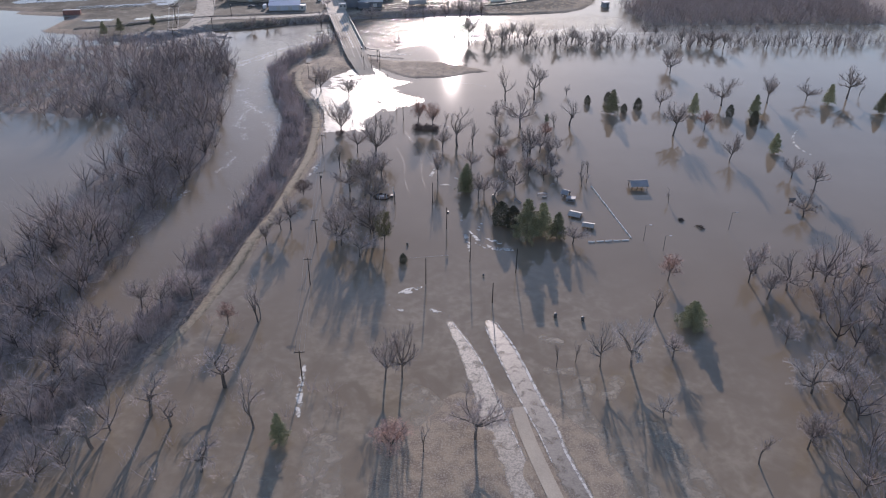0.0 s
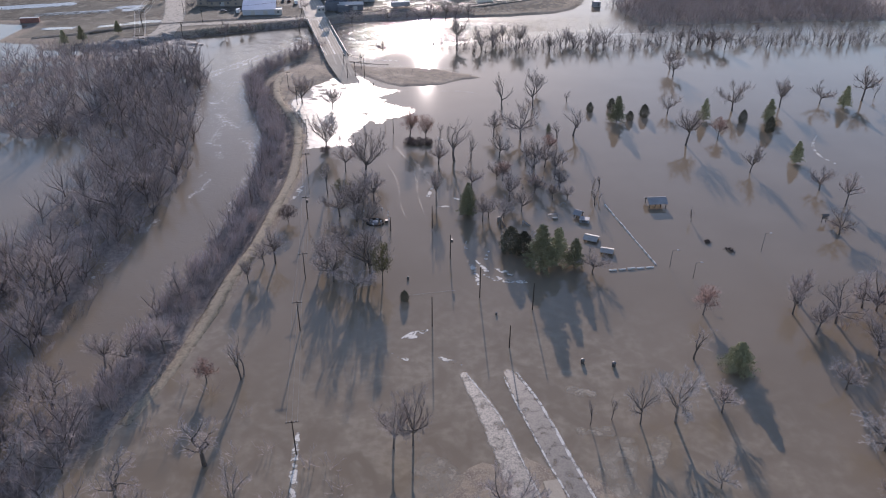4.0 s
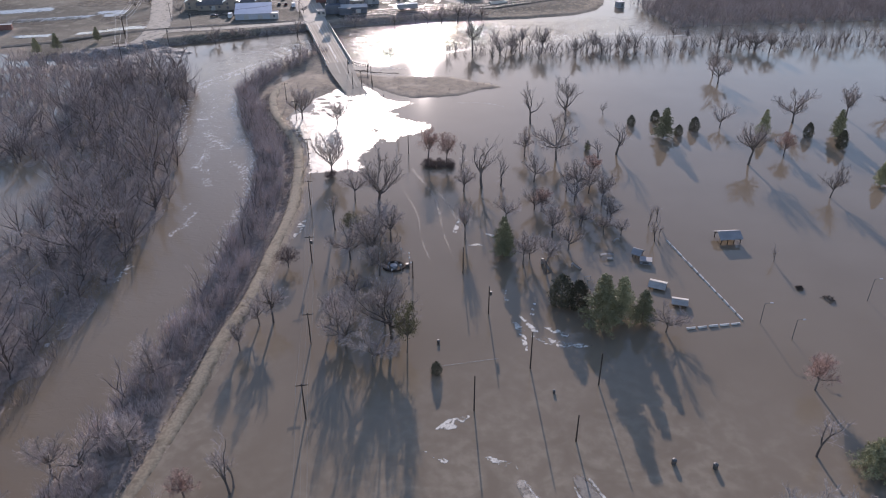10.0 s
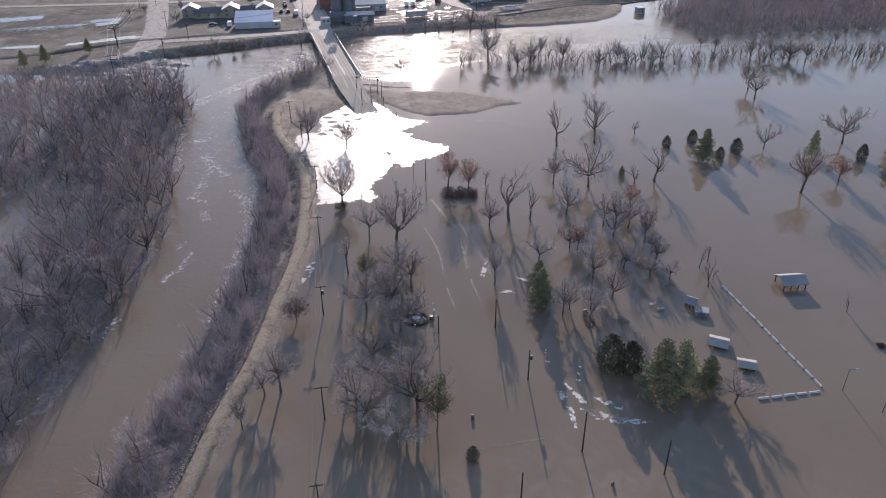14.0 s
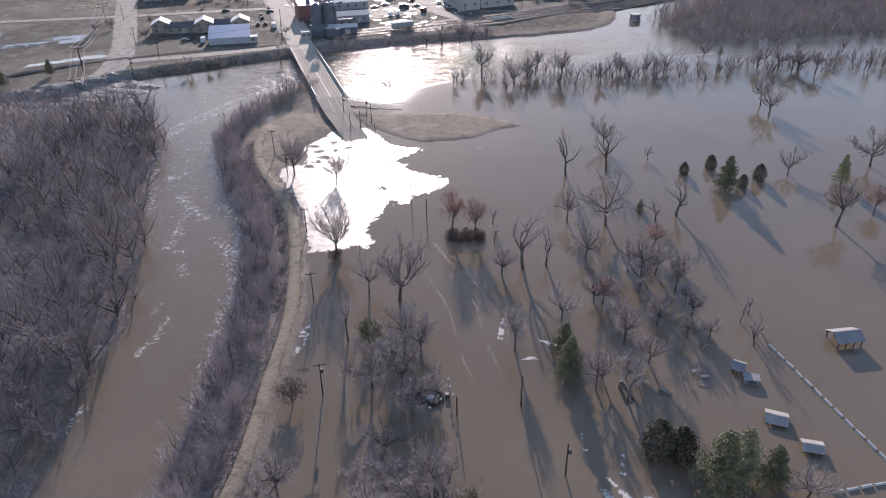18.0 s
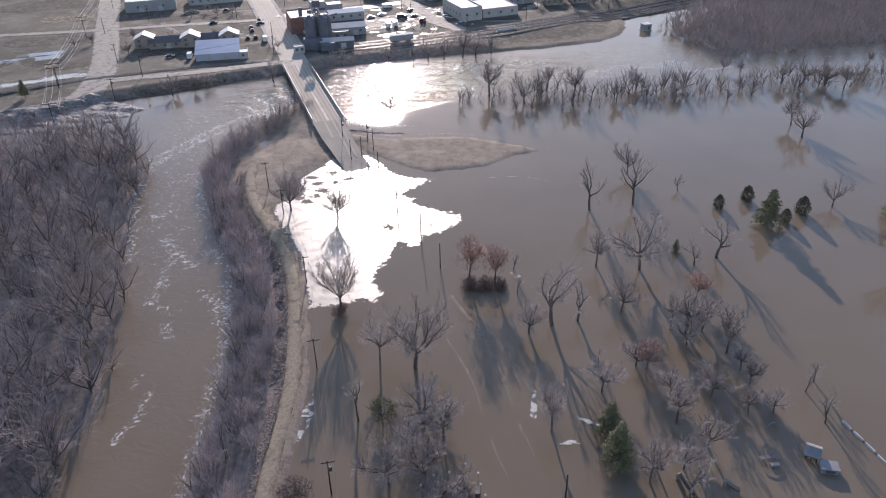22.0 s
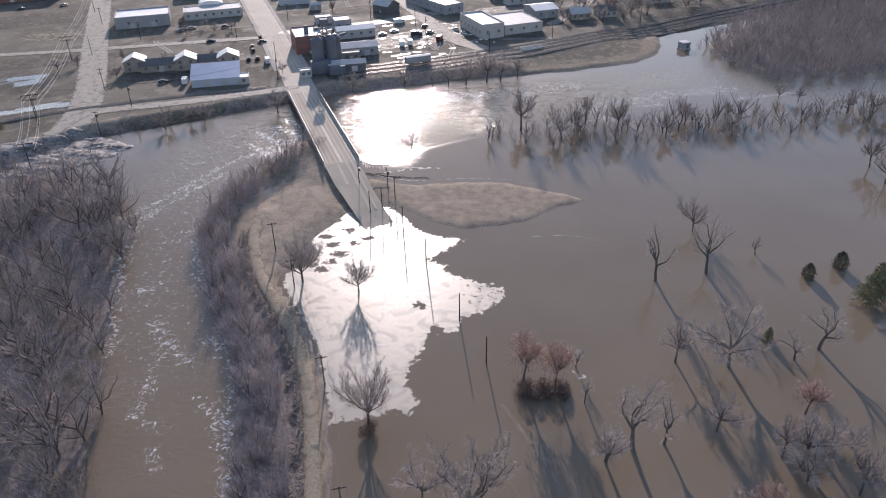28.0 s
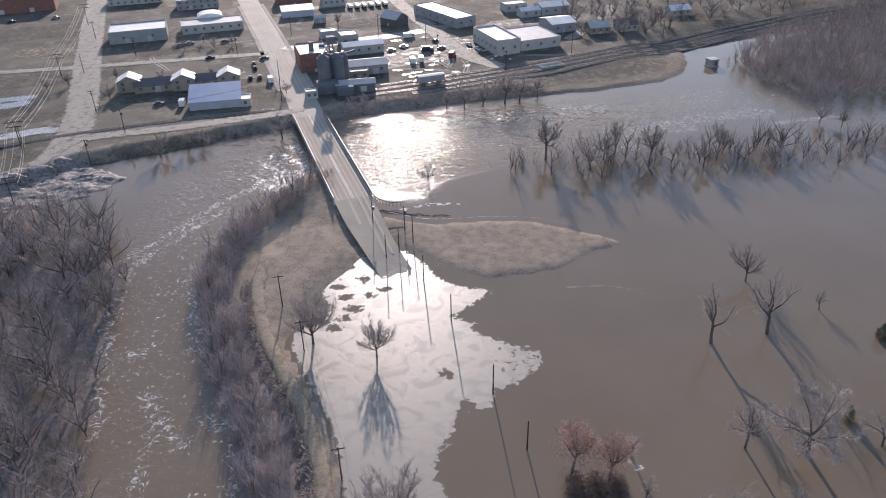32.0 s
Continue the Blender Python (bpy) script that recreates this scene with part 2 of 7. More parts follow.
def sheet_material(name, c1, c2, rough, lo, hi, scale, bump=0.25, soft=0.12, swirl=0.0):
    """A thin ragged sheet (ice, foam, scum): the attribute edge, eaten into by noise, cuts its outline."""
    m = bpy.data.materials.new(name)
    m.use_nodes = True
    nt = m.node_tree
    b = nt.nodes["Principled BSDF"]
    geo = nt.nodes.new("ShaderNodeNewGeometry")
    n, n2 = nt.nodes.new("ShaderNodeTexNoise"), nt.nodes.new("ShaderNodeTexNoise")
    for k, s, dist in ((n, scale, 0.6), (n2, swirl or scale * 5, 2.2 if swirl else 0.3)):
        k.inputs["Scale"].default_value, k.inputs["Detail"].default_value, k.inputs["Distortion"].default_value = s, 8, dist
        nt.links.new(geo.outputs["Position"], k.inputs["Vector"])
    a = nt.nodes.new("ShaderNodeAttribute")
    a.attribute_name = "edge"
    s = nt.nodes.new("ShaderNodeMath")
    s.operation = "MULTIPLY_ADD"
    nt.links.new(n.outputs["Fac"], s.inputs[0])
    s.inputs[1].default_value = hi
    nt.links.new(a.outputs["Fac"], s.inputs[2])
    cut = nt.nodes.new("ShaderNodeMapRange")
    cut.inputs["From Min"].default_value, cut.inputs["From Max"].default_value = lo, lo + soft
    nt.links.new(s.outputs[0], cut.inputs["Value"])
    nt.links.new(cut.outputs[0], b.inputs["Alpha"])
    mix = nt.nodes.new("ShaderNodeMix")
    mix.data_type = "RGBA"
    mix.inputs["A"].default_value, mix.inputs["B"].default_value = (*c1, 1), (*c2, 1)
    r = nt.nodes.new("ShaderNodeMapRange")
    r.inputs["From Min"].default_value, r.inputs["From Max"].default_value = 0.42, 0.6
    nt.links.new(n2.outputs["Fac"], r.inputs["Value"])
    nt.links.new(r.outputs[0], mix.inputs["Factor"])
    nt.links.new(mix.outputs["Result"], b.inputs["Base Color"])
    b.inputs["Roughness"].default_value = rough
    if swirl:
        rr = nt.nodes.new("ShaderNodeMapRange")
        rr.inputs["To Min"].default_value, rr.inputs["To Max"].default_value = rough - 0.07, rough + 0.1
        nt.links.new(r.outputs[0], rr.inputs["Value"])
        nt.links.new(rr.outputs[0], b.inputs["Roughness"])
    bp = nt.nodes.new("ShaderNodeBump")
    bp.inputs["Strength"].default_value, bp.inputs["Distance"].default_value = bump, 0.15
    nt.links.new(n2.outputs["Fac"], bp.inputs["Height"])
    nt.links.new(bp.outputs[0], b.inputs["Normal"])
    return m


# ---- mesh helpers ----
class Geo:
    """Collects vertices and faces of one mesh."""

    def __init__(self):
        self.v, self.f = [], []

    def add(self, verts, faces):
        k = len(self.v)
        self.v.extend(verts)
        self.f.extend([tuple(i + k for i in f) for f in faces])
        return self

    def box(self, cx, cy, z0, sx, sy, sz, rz=0.0, bevel=0.0):
        """A box on z0, turned by rz degrees; bevel narrows its top edges."""
        c, s = math.cos(radians(rz)), math.sin(radians(rz))
        rings = [(0, 0), (sz - bevel, 0), (sz, bevel)] if bevel else [(0, 0), (sz, 0)]
        vs = []
        for z, inset in rings:
            for px, py in ((-1, -1), (1, -1), (1, 1), (-1, 1)):
                x, y = px * (sx / 2 - inset), py * (sy / 2 - inset)
                vs.append((cx + c * x - s * y, cy + s * x + c * y, z0 + z))
        fs = [(3, 2, 1, 0)]
        for r in range(len(rings) - 1):
            fs += [(4 * r + i, 4 * r + (i + 1) % 4, 4 * r + 4 + (i + 1) % 4, 4 * r + 4 + i) for i in range(4)]
        k = 4 * (len(rings) - 1)
        fs.append((k, k + 1, k + 2, k + 3))
        return self.add(vs, fs)

    def tube(self, p, q, r0, r1, n=5, cap=False):
        d = (Vector(q) - Vector(p))
        if d.length < 1e-6:
            return self
        d.normalize()
        a = d.cross(Vector((0.3, 0.9, 0.2)) if abs(d.z) > 0.9 else Vector((0, 0, 1))).normalized()
        b = d.cross(a)
        vs = []
        for c, r in ((p, r0), (q, r1)):
            for i in range(n):
                t = 2 * math.pi * i / n
                o = (a * math.cos(t) + b * math.sin(t)) * r
                vs.append((c[0] + o.x, c[1] + o.y, c[2] + o.z))
        fs = [(i, (i + 1) % n, n + (i + 1) % n, n + i) for i in range(n)] if n > 2 else [(0, 1, 3, 2)]
        if cap:
            fs += [tuple(range(n - 1, -1, -1)), tuple(range(n, 2 * n))]
        return self.add(vs, fs)

    def lathe(self, cx, cy, prof, n=16):
        """Rings of (radius, z) round a vertical axis."""
        vs, fs = [], []
        for r, z in prof:
            vs += [(cx + r * math.cos(2 * math.pi * i / n), cy + r * math.sin(2 * math.pi * i / n), z) for i in range(n)]
        for k in range(len(prof) - 1):
            fs += [(k * n + i, k * n + (i + 1) % n, (k + 1) * n + (i + 1) % n, (k + 1) * n + i) for i in range(n)]
        fs += [tuple(range(n - 1, -1, -1)), tuple(range((len(prof) - 1) * n, len(prof) * n))]
        return self.add(vs, fs)

    def gable(self, cx, cy, z0, sx, sy, rise, rz=0.0, t=0.15):
        """A pitched roof slab, its ridge along local x."""
        c, s = math.cos(radians(rz)), math.sin(radians(rz))
        vs = []
        for dz in (0.0, t):
            for x in (-sx / 2, sx / 2):
                for y, z in ((-sy / 2, 0), (0, rise), (sy / 2, 0)):
                    vs.append((cx + c * x - s * y, cy + s * x + c * y, z0 + z + dz))
        fs = [(6, 9, 10, 7), (7, 10, 11, 8), (0, 1, 4, 3), (1, 2, 5, 4), (0, 3, 9, 6), (2, 8, 11, 5),
              (0, 6, 7, 1), (1, 7, 8, 2), (3, 4, 10, 9), (4, 5, 11, 10)]
        return self.add(vs, fs)

    def mesh(self, name, mat, smooth=False):
        me = bpy.data.meshes.new(name)
        me.from_pydata(self.v, [], self.f)
        me.materials.append(mat)
        if smooth:
            me.polygons.foreach_set("use_smooth", [True] * len(me.polygons))
        return me


def strung(g, pts, r):
    """One continuous three-sided wire through the points."""
    k = len(g.v)
    for i, p in enumerate(pts):
        d = pts[min(i + 1, len(pts) - 1)] - pts[max(i - 1, 0)]
        side = d.cross(Vector((0, 0, 1))).normalized() * r
        g.v += [tuple(p + side), tuple(p - side), tuple(p + Vector((0, 0, 1.6 * r)))]
    g.f += [(k + 3 * i + j, k + 3 * i + (j + 1) % 3, k + 3 * i + 3 + (j + 1) % 3, k + 3 * i + 3 + j) for i in range(len(pts) - 1) for j in range(3)]


def part(name, geo, mat, parent, label=""):
    ob = new(name, geo if isinstance(geo, bpy.types.Mesh) else geo.mesh(name, mat))
    ob.parent = parent
    return tagged(ob, label)


def thing(name, label, category, group="", at=None, kind=""):
    ob = new(name)
    if at:
        ob.matrix_basis = pose(*at)
    return tagged(ob, label, category, group, kind)


def single(name, geo, mat, label="", category="", kind="", group=""):
    return tagged(new(name, geo if isinstance(geo, bpy.types.Mesh) else geo.mesh(name, mat)), label, category, group, kind)


# ---- plan: outlines of land and water ----
def curve(pts, n=6):
    """A smooth line through control points."""
    p = [np.array(a, float) for a in pts]
    p = [2 * p[0] - p[1]] + p + [2 * p[-1] - p[-2]]
    out = []
    for i in range(1, len(p) - 2):
        for k in range(n):
            t = k / n
            out.append(0.5 * (2 * p[i] + (p[i + 1] - p[i - 1]) * t + (2 * p[i - 1] - 5 * p[i] + 4 * p[i + 1] - p[i + 2]) * t * t
                              + (3 * p[i] - p[i - 1] - 3 * p[i + 1] + p[i + 2]) * t ** 3))
    out.append(p[-2])
    return np.array(out)


def line_dist(X, Y, line):
    """Distance to a line, and the fraction along it."""
    best, frac = np.full(X.shape, 1e9), np.zeros(X.shape)
    for i in range(len(line) - 1):
        a, d = line[i], line[i + 1] - line[i]
        t = np.clip(((X - a[0]) * d[0] + (Y - a[1]) * d[1]) / (d @ d + 1e-9), 0, 1)
        r = np.hypot(X - a[0] - t * d[0], Y - a[1] - t * d[1])
        m = r < best
        best[m], frac[m] = r[m], (i + t[m]) / (len(line) - 1)
    return best, frac


def inside(X, Y, poly):
    res = np.zeros(X.shape, bool)
    for i in range(len(poly)):
        (x0, y0), (x1, y1) = poly[i - 1], poly[i]
        c = ((y0 > Y) != (y1 > Y)) & (X < (x1 - x0) * (Y - y0) / (y1 - y0 + 1e-12) + x0)
        res ^= c
    return res


def depth_in(X, Y, poly):
    """Signed distance to an outline, positive inside it."""
    ring = np.vstack([poly, poly[:1]])
    d, _ = line_dist(X, Y, ring)
    return np.where(inside(X, Y, poly), d, -d)


LEVEE = curve([(-53, 190), (-52, 174), (-46, 154), (-36, 134), (-29, 117), (-24, 94), (-21, 70), (-21, 48), (-21, 25), (-23, 7), (-24, -13), (-26, -35), (-29, -50), (-34, -68), (-42, -95), (-50, -118)])
WEST_WOOD = np.array([(-58, 55), (-61, 77), (-66, 99), (-78, 135), (-81, 152), (-88, 183), (-103, 212), (-128, 227), (-170, 225), (-235, 205), (-330, 190), (-330, 120), (-160, 104),
                      (-109, 102), (-99, 67), (-97, 38), (-95, 10), (-98, -40), (-104, -74), (-108, -92), (-70, -94), (-60, -60), (-58, -30), (-57, 3), (-59, 41)], float)
TOWN = np.array([(-420, 296), (-285, 292), (-250, 284), (-222, 268), (-229, 256), (-216, 244), (-207, 231), (-190, 226), (-150, 232), (-132, 257), (-105, 269), (-86, 279), (-66, 289), (-44, 300), (-20, 307), (16, 318), (41, 321), (67, 326), (95, 336),
                 (106, 345), (113, 358), (118, 384), (180, 412), (330, 450), (900, 520), (900, 3000), (-900, 3000), (-900, 300)], float)
WEST_FIELD = np.array([(-40, 232), (-31, 208), (-25, 190), (-32, 178), (-38, 163), (-42, 146), (-50, 160), (-57, 178), (-60, 190), (-55, 204), (-48, 219)], float)
EAST_BAR = np.array([(-27, 220), (-7, 211), (10, 213), (24, 211), (34, 206), (45, 200), (57, 197), (39, 190), (28, 182), (19, 178), (6, 177), (-6, 185), (-17, 196), (-24, 206)], float)
EAST_WOOD = np.array([(131, 361), (139, 329), (146, 304), (190, 310), (260, 322), (420, 330), (420, 560), (300, 500), (215, 435), (160, 395)], float)
BRUSH_LINE = curve([(-42, 240), (-52, 226), (-62, 208), (-64, 188), (-58, 165), (-51, 145), (-42, 126), (-35, 105), (-31, 85), (-29.5, 62), (-29, 40), (-29.5, 18), (-31, -5), (-34, -30), (-38, -52), (-46, -75), (-58, -105), (-75, -150)])
RIVER = curve([(-50, -200), (-50, -90), (-48, -30), (-44, 20), (-47, 70), (-58, 120), (-73, 165), (-80, 200), (-78, 230), (-62, 252), (-42, 262), (-10, 272), (40, 288), (90, 300), (122, 312), (180, 292), (300, 300), (420, 290)], 5)
ROAD_S = curve([(-51.5, 260), (-45, 240), (-36, 214), (-28, 192), (-18, 165), (-6, 132), (8, 92), (26, 48), (45, -5), (55, -40), (66, -80), (82, -130)], 5)


def axis(lo, hi, step, far):
    """Grid lines: even between lo and hi, wider and wider outside."""
    mid = np.arange(lo, hi + step / 2, step)
    out, s = [], step
    while not out or out[-1] < far:
        s *= 1.35
        out.append((out[-1] if out else 0) + s)
    out = np.array(out)
    return np.concatenate([lo - out[::-1], mid, hi + out])


def smooth_noise(X, Y, s, seed=0):
    """Cheap rolling relief from sines."""
    r = np.random.RandomState(seed)
    z = np.zeros(X.shape)
    for _ in range(7):
        a, k, p = r.uniform(0, 6.28), r.uniform(0.6, 1.9) / s, r.uniform(0, 6.28)
        z += np.sin((X * np.cos(a) + Y * np.sin(a)) * k * 6.28 + p)
    return z / 4


def grid_object(name, xs, ys, Z, mat, attrs, label, category, keep=None):
    X, Y = np.meshgrid(xs, ys)
    nx, ny = len(xs), len(ys)
    idx = np.arange(nx * ny).reshape(ny, nx)
    quads = np.stack([idx[:-1, :-1], idx[:-1, 1:], idx[1:, 1:], idx[1:, :-1]], -1).reshape(-1, 4)
    if keep is not None:
        k = keep[:-1, :-1] | keep[:-1, 1:] | keep[1:, 1:] | keep[1:, :-1]
        quads = quads[k.ravel()]
    me = bpy.data.meshes.new(name)
    me.vertices.add(nx * ny)
    me.vertices.foreach_set("co", np.stack([X, Y, Z], -1).ravel().astype(np.float32))
    me.loops.add(len(quads) * 4)
    me.loops.foreach_set("vertex_index", quads.ravel().astype(np.int32))
    me.polygons.add(len(quads))
    me.polygons.foreach_set("loop_start", np.arange(0, len(quads) * 4, 4, dtype=np.int32))
    for n, a in attrs.items():
        at = me.attributes.new(n, "FLOAT", "POINT")
        at.data.foreach_set("value", a.ravel().astype(np.float32))
    me.update(calc_edges=True)
    me.polygons.foreach_set("use_smooth", [True] * len(quads))
    me.materials.append(mat)
    if keep is not None:
        bm = bmesh.new()
        bm.from_mesh(me)
        bmesh.ops.delete(bm, geom=[v for v in bm.verts if not v.link_faces], context="VERTS")
        bm.to_mesh(me)
        bm.free()
    return tagged(new(name, me), label, category, kind="structure")


def step01(v, a, b):
    t = np.clip((v - a) / (b - a), 0, 1)
    return t * t * (3 - 2 * t)


# ---- ground: one sheet, its land rising out of the flood ----
def ground_height(X, Y):
    z = np.full(X.shape, -1.3)
    bare, town = np.zeros(X.shape), np.zeros(X.shape)
    rough = smooth_noise(X, Y, 14, 3)
    d, f = line_dist(X, Y, LEVEE)
    crest = np.interp(f, [0, 0.61, 0.68, 0.74, 1.0], [1.9, 1.5, 0.5, 0.08, -0.1])
    z = np.maximum(z, crest - 2.0 * step01(d, 0.9, 3.4) - 2.0 * step01(d, 3.4, 12))
    bare = np.maximum(bare, step01(d, 1.9, 2.8) * (1 - step01(d, 20, 26)))
    bd, _ = line_dist(X, Y, BRUSH_LINE)
    z = np.maximum(z, -1.3 + 1.6 * (1 - step01(bd + rough, 4.5, 11)))
    for poly, top, w in ((WEST_FIELD, 1.3, 9), (EAST_BAR, 0.4, 4.5), (EAST_WOOD, 0.8, 12)):
        s = depth_in(X, Y, poly)
        z = np.maximum(z, -1.3 + (1.3 + top) * step01(s + rough * 0.8, -w * 0.6, w))
    bare = bare * (1 - step01(depth_in(X, Y, WEST_FIELD), -4, 1))
    s = depth_in(X, Y, EAST_WOOD)
    bare = np.maximum(bare, step01(s, -4, 2))
    s = depth_in(X, Y, WEST_WOOD)
    z = np.maximum(z, -1.3 + 1.34 * step01(s + rough * 3, -5, 4) + rough * 0.2 * (s > 0))
    bare = np.maximum(bare, step01(s, -8, -2))
    s = depth_in(X, Y, TOWN)
    top = 3.0 - 2.1 * (1 - step01(Y, 300, 345)) * (1 - step01(X, -195, -150))
    soft = 7 + 9 * step01(X, 35, 70)
    bank = -1.3 + (1.3 + top) * step01(s + rough * 0.7, -3, soft)
    spit = -1.3 + 2.15 * step01(s + rough * 0.7, -3, 3) + 2.15 * step01(s, 4, 30)
    east = step01(X, 28, 46)
    z = np.maximum(z, bank * (1 - east) + spit * east)
    bare = np.maximum(bare, step01(s, -8, -1) * (1 - step01(s + rough * 2, 1.5, 4)) * (1 - step01(X, 35, 60)))
    town = step01(s + rough * 2, 7, 11)
    d, f = line_dist(X, Y, ROAD_S)
    dist_south = 260 - Y
    bank = np.interp(Y, [188, 198, 226, 400], [-0.25, 0.3, 2.6, 2.9])
    z = np.maximum(z, np.where(Y > 150, bank - 3 * step01(d, 7, 15), -9))
    # shallow, barely flooded grass where the old road leaves the water
    s = np.hypot((X - 58) / 46, (Y + 92) / 58)
    z = np.maximum(z, -0.9 + 0.98 * step01(1.25 - s, 0, 0.8) + rough * 0.06)
    return z, bare, town


gx, gy = axis(-125, 235, 2.2, 4200), axis(-130, 430, 2.2, 4200)
GX, GY = np.meshgrid(gx, gy)
GZ, g_bare, g_town = ground_height(GX, GY)
# river bed and bridge opening stay below the water
rd, _ = line_dist(GX, GY, RIVER)
GZ = np.where((rd < 16) & (GY > 225) & (GY < 300) & (GX < 60), np.minimum(GZ, -1.3), GZ)
grid_object("ground", gx, gy, GZ, ground_material(), {"bare": g_bare, "town": g_town}, "dry brown grass, mud and bare dirt rising out of a flood", "ground")

wx, wy = axis(-125, 240, 2.0, 4200), axis(-135, 420, 2.4, 4200)
WX, WY = np.meshgrid(wx, wy)
wd, _ = line_dist(WX, WY, RIVER)
flow = (1 - step01(wd, 12, 30)) * np.interp(WY, [40, 130, 200, 240, 262], [0.16, 0.26, 0.36, 0.62, 1.0])
# choppy water east of the bridge, calm again in the lee of the point
east = 1.6 * (1 - step01(np.hypot((WX - 18) / 2.3, WY - 272), 28, 56))
east *= 1 - 0.95 * step01(WX, -14, -2) * (1 - step01(WY - 242 - 0.55 * WX, -4, 5))
flow = np.maximum(flow, east)
flow = np.maximum(flow, 1.1 * (1 - step01(np.hypot(WX + 58, WY - 248), 14, 34)))
flow *= 1 - 0.6 * step01(WX, 55, 110)
# broken lines of foam on the current, and glints painted in white: points, half width, strength
FOAM_AND_GLINTS = [([(-57.6, 244), (-66, 237), (-73.4, 228.6), (-79.2, 218), (-85.6, 205), (-91.5, 196), (-94, 190)], 2.2, 1.0), ([(-72.4, 220), (-78.4, 211), (-81.3, 204), (-87.3, 195), (-90.4, 185), (-88, 168), (-86, 153)], 2.0, 1.0),
        ([(-86.5, 178), (-87, 172), (-85.5, 164), (-84.4, 154), (-84.8, 150)], 1.6, 0.9), ([(-91, 176.5), (-95.6, 175)], 1.8, 0.9), ([(-66.8, 218), (-70, 203), (-71, 188), (-71.6, 177), (-66, 167), (-60, 150)], 2.6, 0.85),
        ([(-55, 129.5), (-48, 125)], 1.8, 0.9), ([(-63.7, 124), (-62.2, 115.6), (-62, 104.5)], 1.7, 0.85), ([(-76, 150.6), (-73.4, 153)], 1.8, 1.0), ([(-68.7, 137), (-63.7, 129.6), (-56, 121)], 1.8, 1.0), ([(-58.5, 103), (-55.3, 100)], 1.1, 0.9),
        ([(-55.8, 95), (-52.9, 90.4)], 1.6, 0.9), ([(-55, 76.6), (-55.8, 73)], 1.2, 0.85), ([(-51.6, 71.5), (-50.4, 69.5), (-50.2, 67), (-50.9, 63), (-53, 60), (-52.3, 56)], 1.1, 1.15), ([(-50.7, 110.5), (-45, 104), (-43, 95)], 1.6, 0.9),
        ([(-40.7, 65.5), (-38.4, 63.8)], 1.2, 0.9), ([(-58, 40), (-59, 33)], 1.6, 0.85), ([(-62, 14), (-64, 4)], 1.8, 0.8), ([(-43, 252), (-50, 246), (-58, 238)], 8.0, 1.12), ([(-64, 262), (-60, 256)], 3.0, 0.85),
        # first four: white streaks west of the bridge, painting sun glints as well as foam
        ([(-62, 264), (-54, 256), (-48, 250)], 1.6, 1.25), ([(-68, 258), (-58, 247)], 1.5, 1.2), ([(-60, 271), (-52, 262)], 1.5, 1.2), ([(-72, 250), (-64, 240)], 1.3, 1.15), ([(-63, 178), (-56, 158), (-50, 138), (-44, 112), (-39.5, 88), (-37.5, 66), (-36, 40)], 1.8, 0.98), ([(-92, 186), (-82, 150), (-75, 125)], 1.8, 0.95), ([(-10, 290), (20, 296), (60, 304)], 9.0, 0.72), ([(60, 276), (100, 290), (125, 296)], 7.0, 0.74), ([(84, 277), (92, 279)], 2.2, 0.95), ([(124, 283), (140, 287), (152, 290)], 2.2, 0.95), ([(60, 262), (72, 267)], 4.0, 0.85)]
foam = 0.44 * (1 - step01(wd, 10, 24)) * step01(WY, 70, 150)
for line, half, power in FOAM_AND_GLINTS:
    fd, _ = line_dist(WX, WY, np.array(line, float))
    foam = np.maximum(foam, (power - 0.12 * (len(line) > 4)) * (1 - step01(fd, half * 0.35, half * 1.5)))
shoal = step01(1.5 - np.hypot((WX - 55) / 62, (WY + 92) / 75), 0, 0.7)
ld, _ = line_dist(WX, WY, LEVEE)
shoal = np.maximum(shoal, (1 - step01(ld, 6, 22)) * step01(-WY, -40, 40))
grid_object("water", wx, wy, np.zeros(WX.shape), water_material(), {"flow": flow, "shoal": shoal, "foam": foam}, "brown muddy flood water with foam and painted glints on the river's current", "water")

ICE = np.array([(-28, 193), (-22, 190.5), (-19.3, 187.5), (-17.2, 196), (-11.9, 191.4), (-5.1, 179.7), (0.5, 175.7), (9.3, 174), (2.6, 167), (-1.9, 162.4), (3.4, 159.8), (2.4, 157), (9.3, 152.4), (18, 148), (16.5, 142.2), (9.5, 136.5), (6.3, 135.7), (5, 130),
                (0, 129.4), (-1.2, 133), (-2.7, 124), (-6, 117.5), (-6.2, 112.6), (-3.4, 106.6), (-5.6, 102.8), (-10.7, 103), (-15, 102), (-22, 100.4), (-25, 113), (-28.2, 126.2), (-36, 142.4), (-40.3, 151), (-41, 157.5), (-33.4, 162.9), (-33.4, 168.3), (-37, 175.5), (-34.2, 184)], float)
MELT = [(-19.9, 175.3, 2.0), (-16.6, 184.2, 2.1), (-4.6, 141.4, 2.2), (0.2, 131, 2.4), (-27, 166.7, 3.0), (-31, 159, 2.4), (-29.5, 172, 2.6), (-32, 176.5, 2.4), (-25.5, 180, 2.2), (-28.8, 163, 1.6), (-34, 161.6, 2.3), (-33.6, 182.5, 2.6), (-9, 104, 1.6), (-23.5, 172.5, 1.4), (-30, 186, 2.0)]
ix, iy = np.arange(-46, 24, 0.5), np.arange(92, 204, 0.5)
IX, IY = np.meshgrid(ix, iy)
iz = depth_in(IX, IY, ICE) + 0.5 * smooth_noise(IX, IY, 3.1, 8)
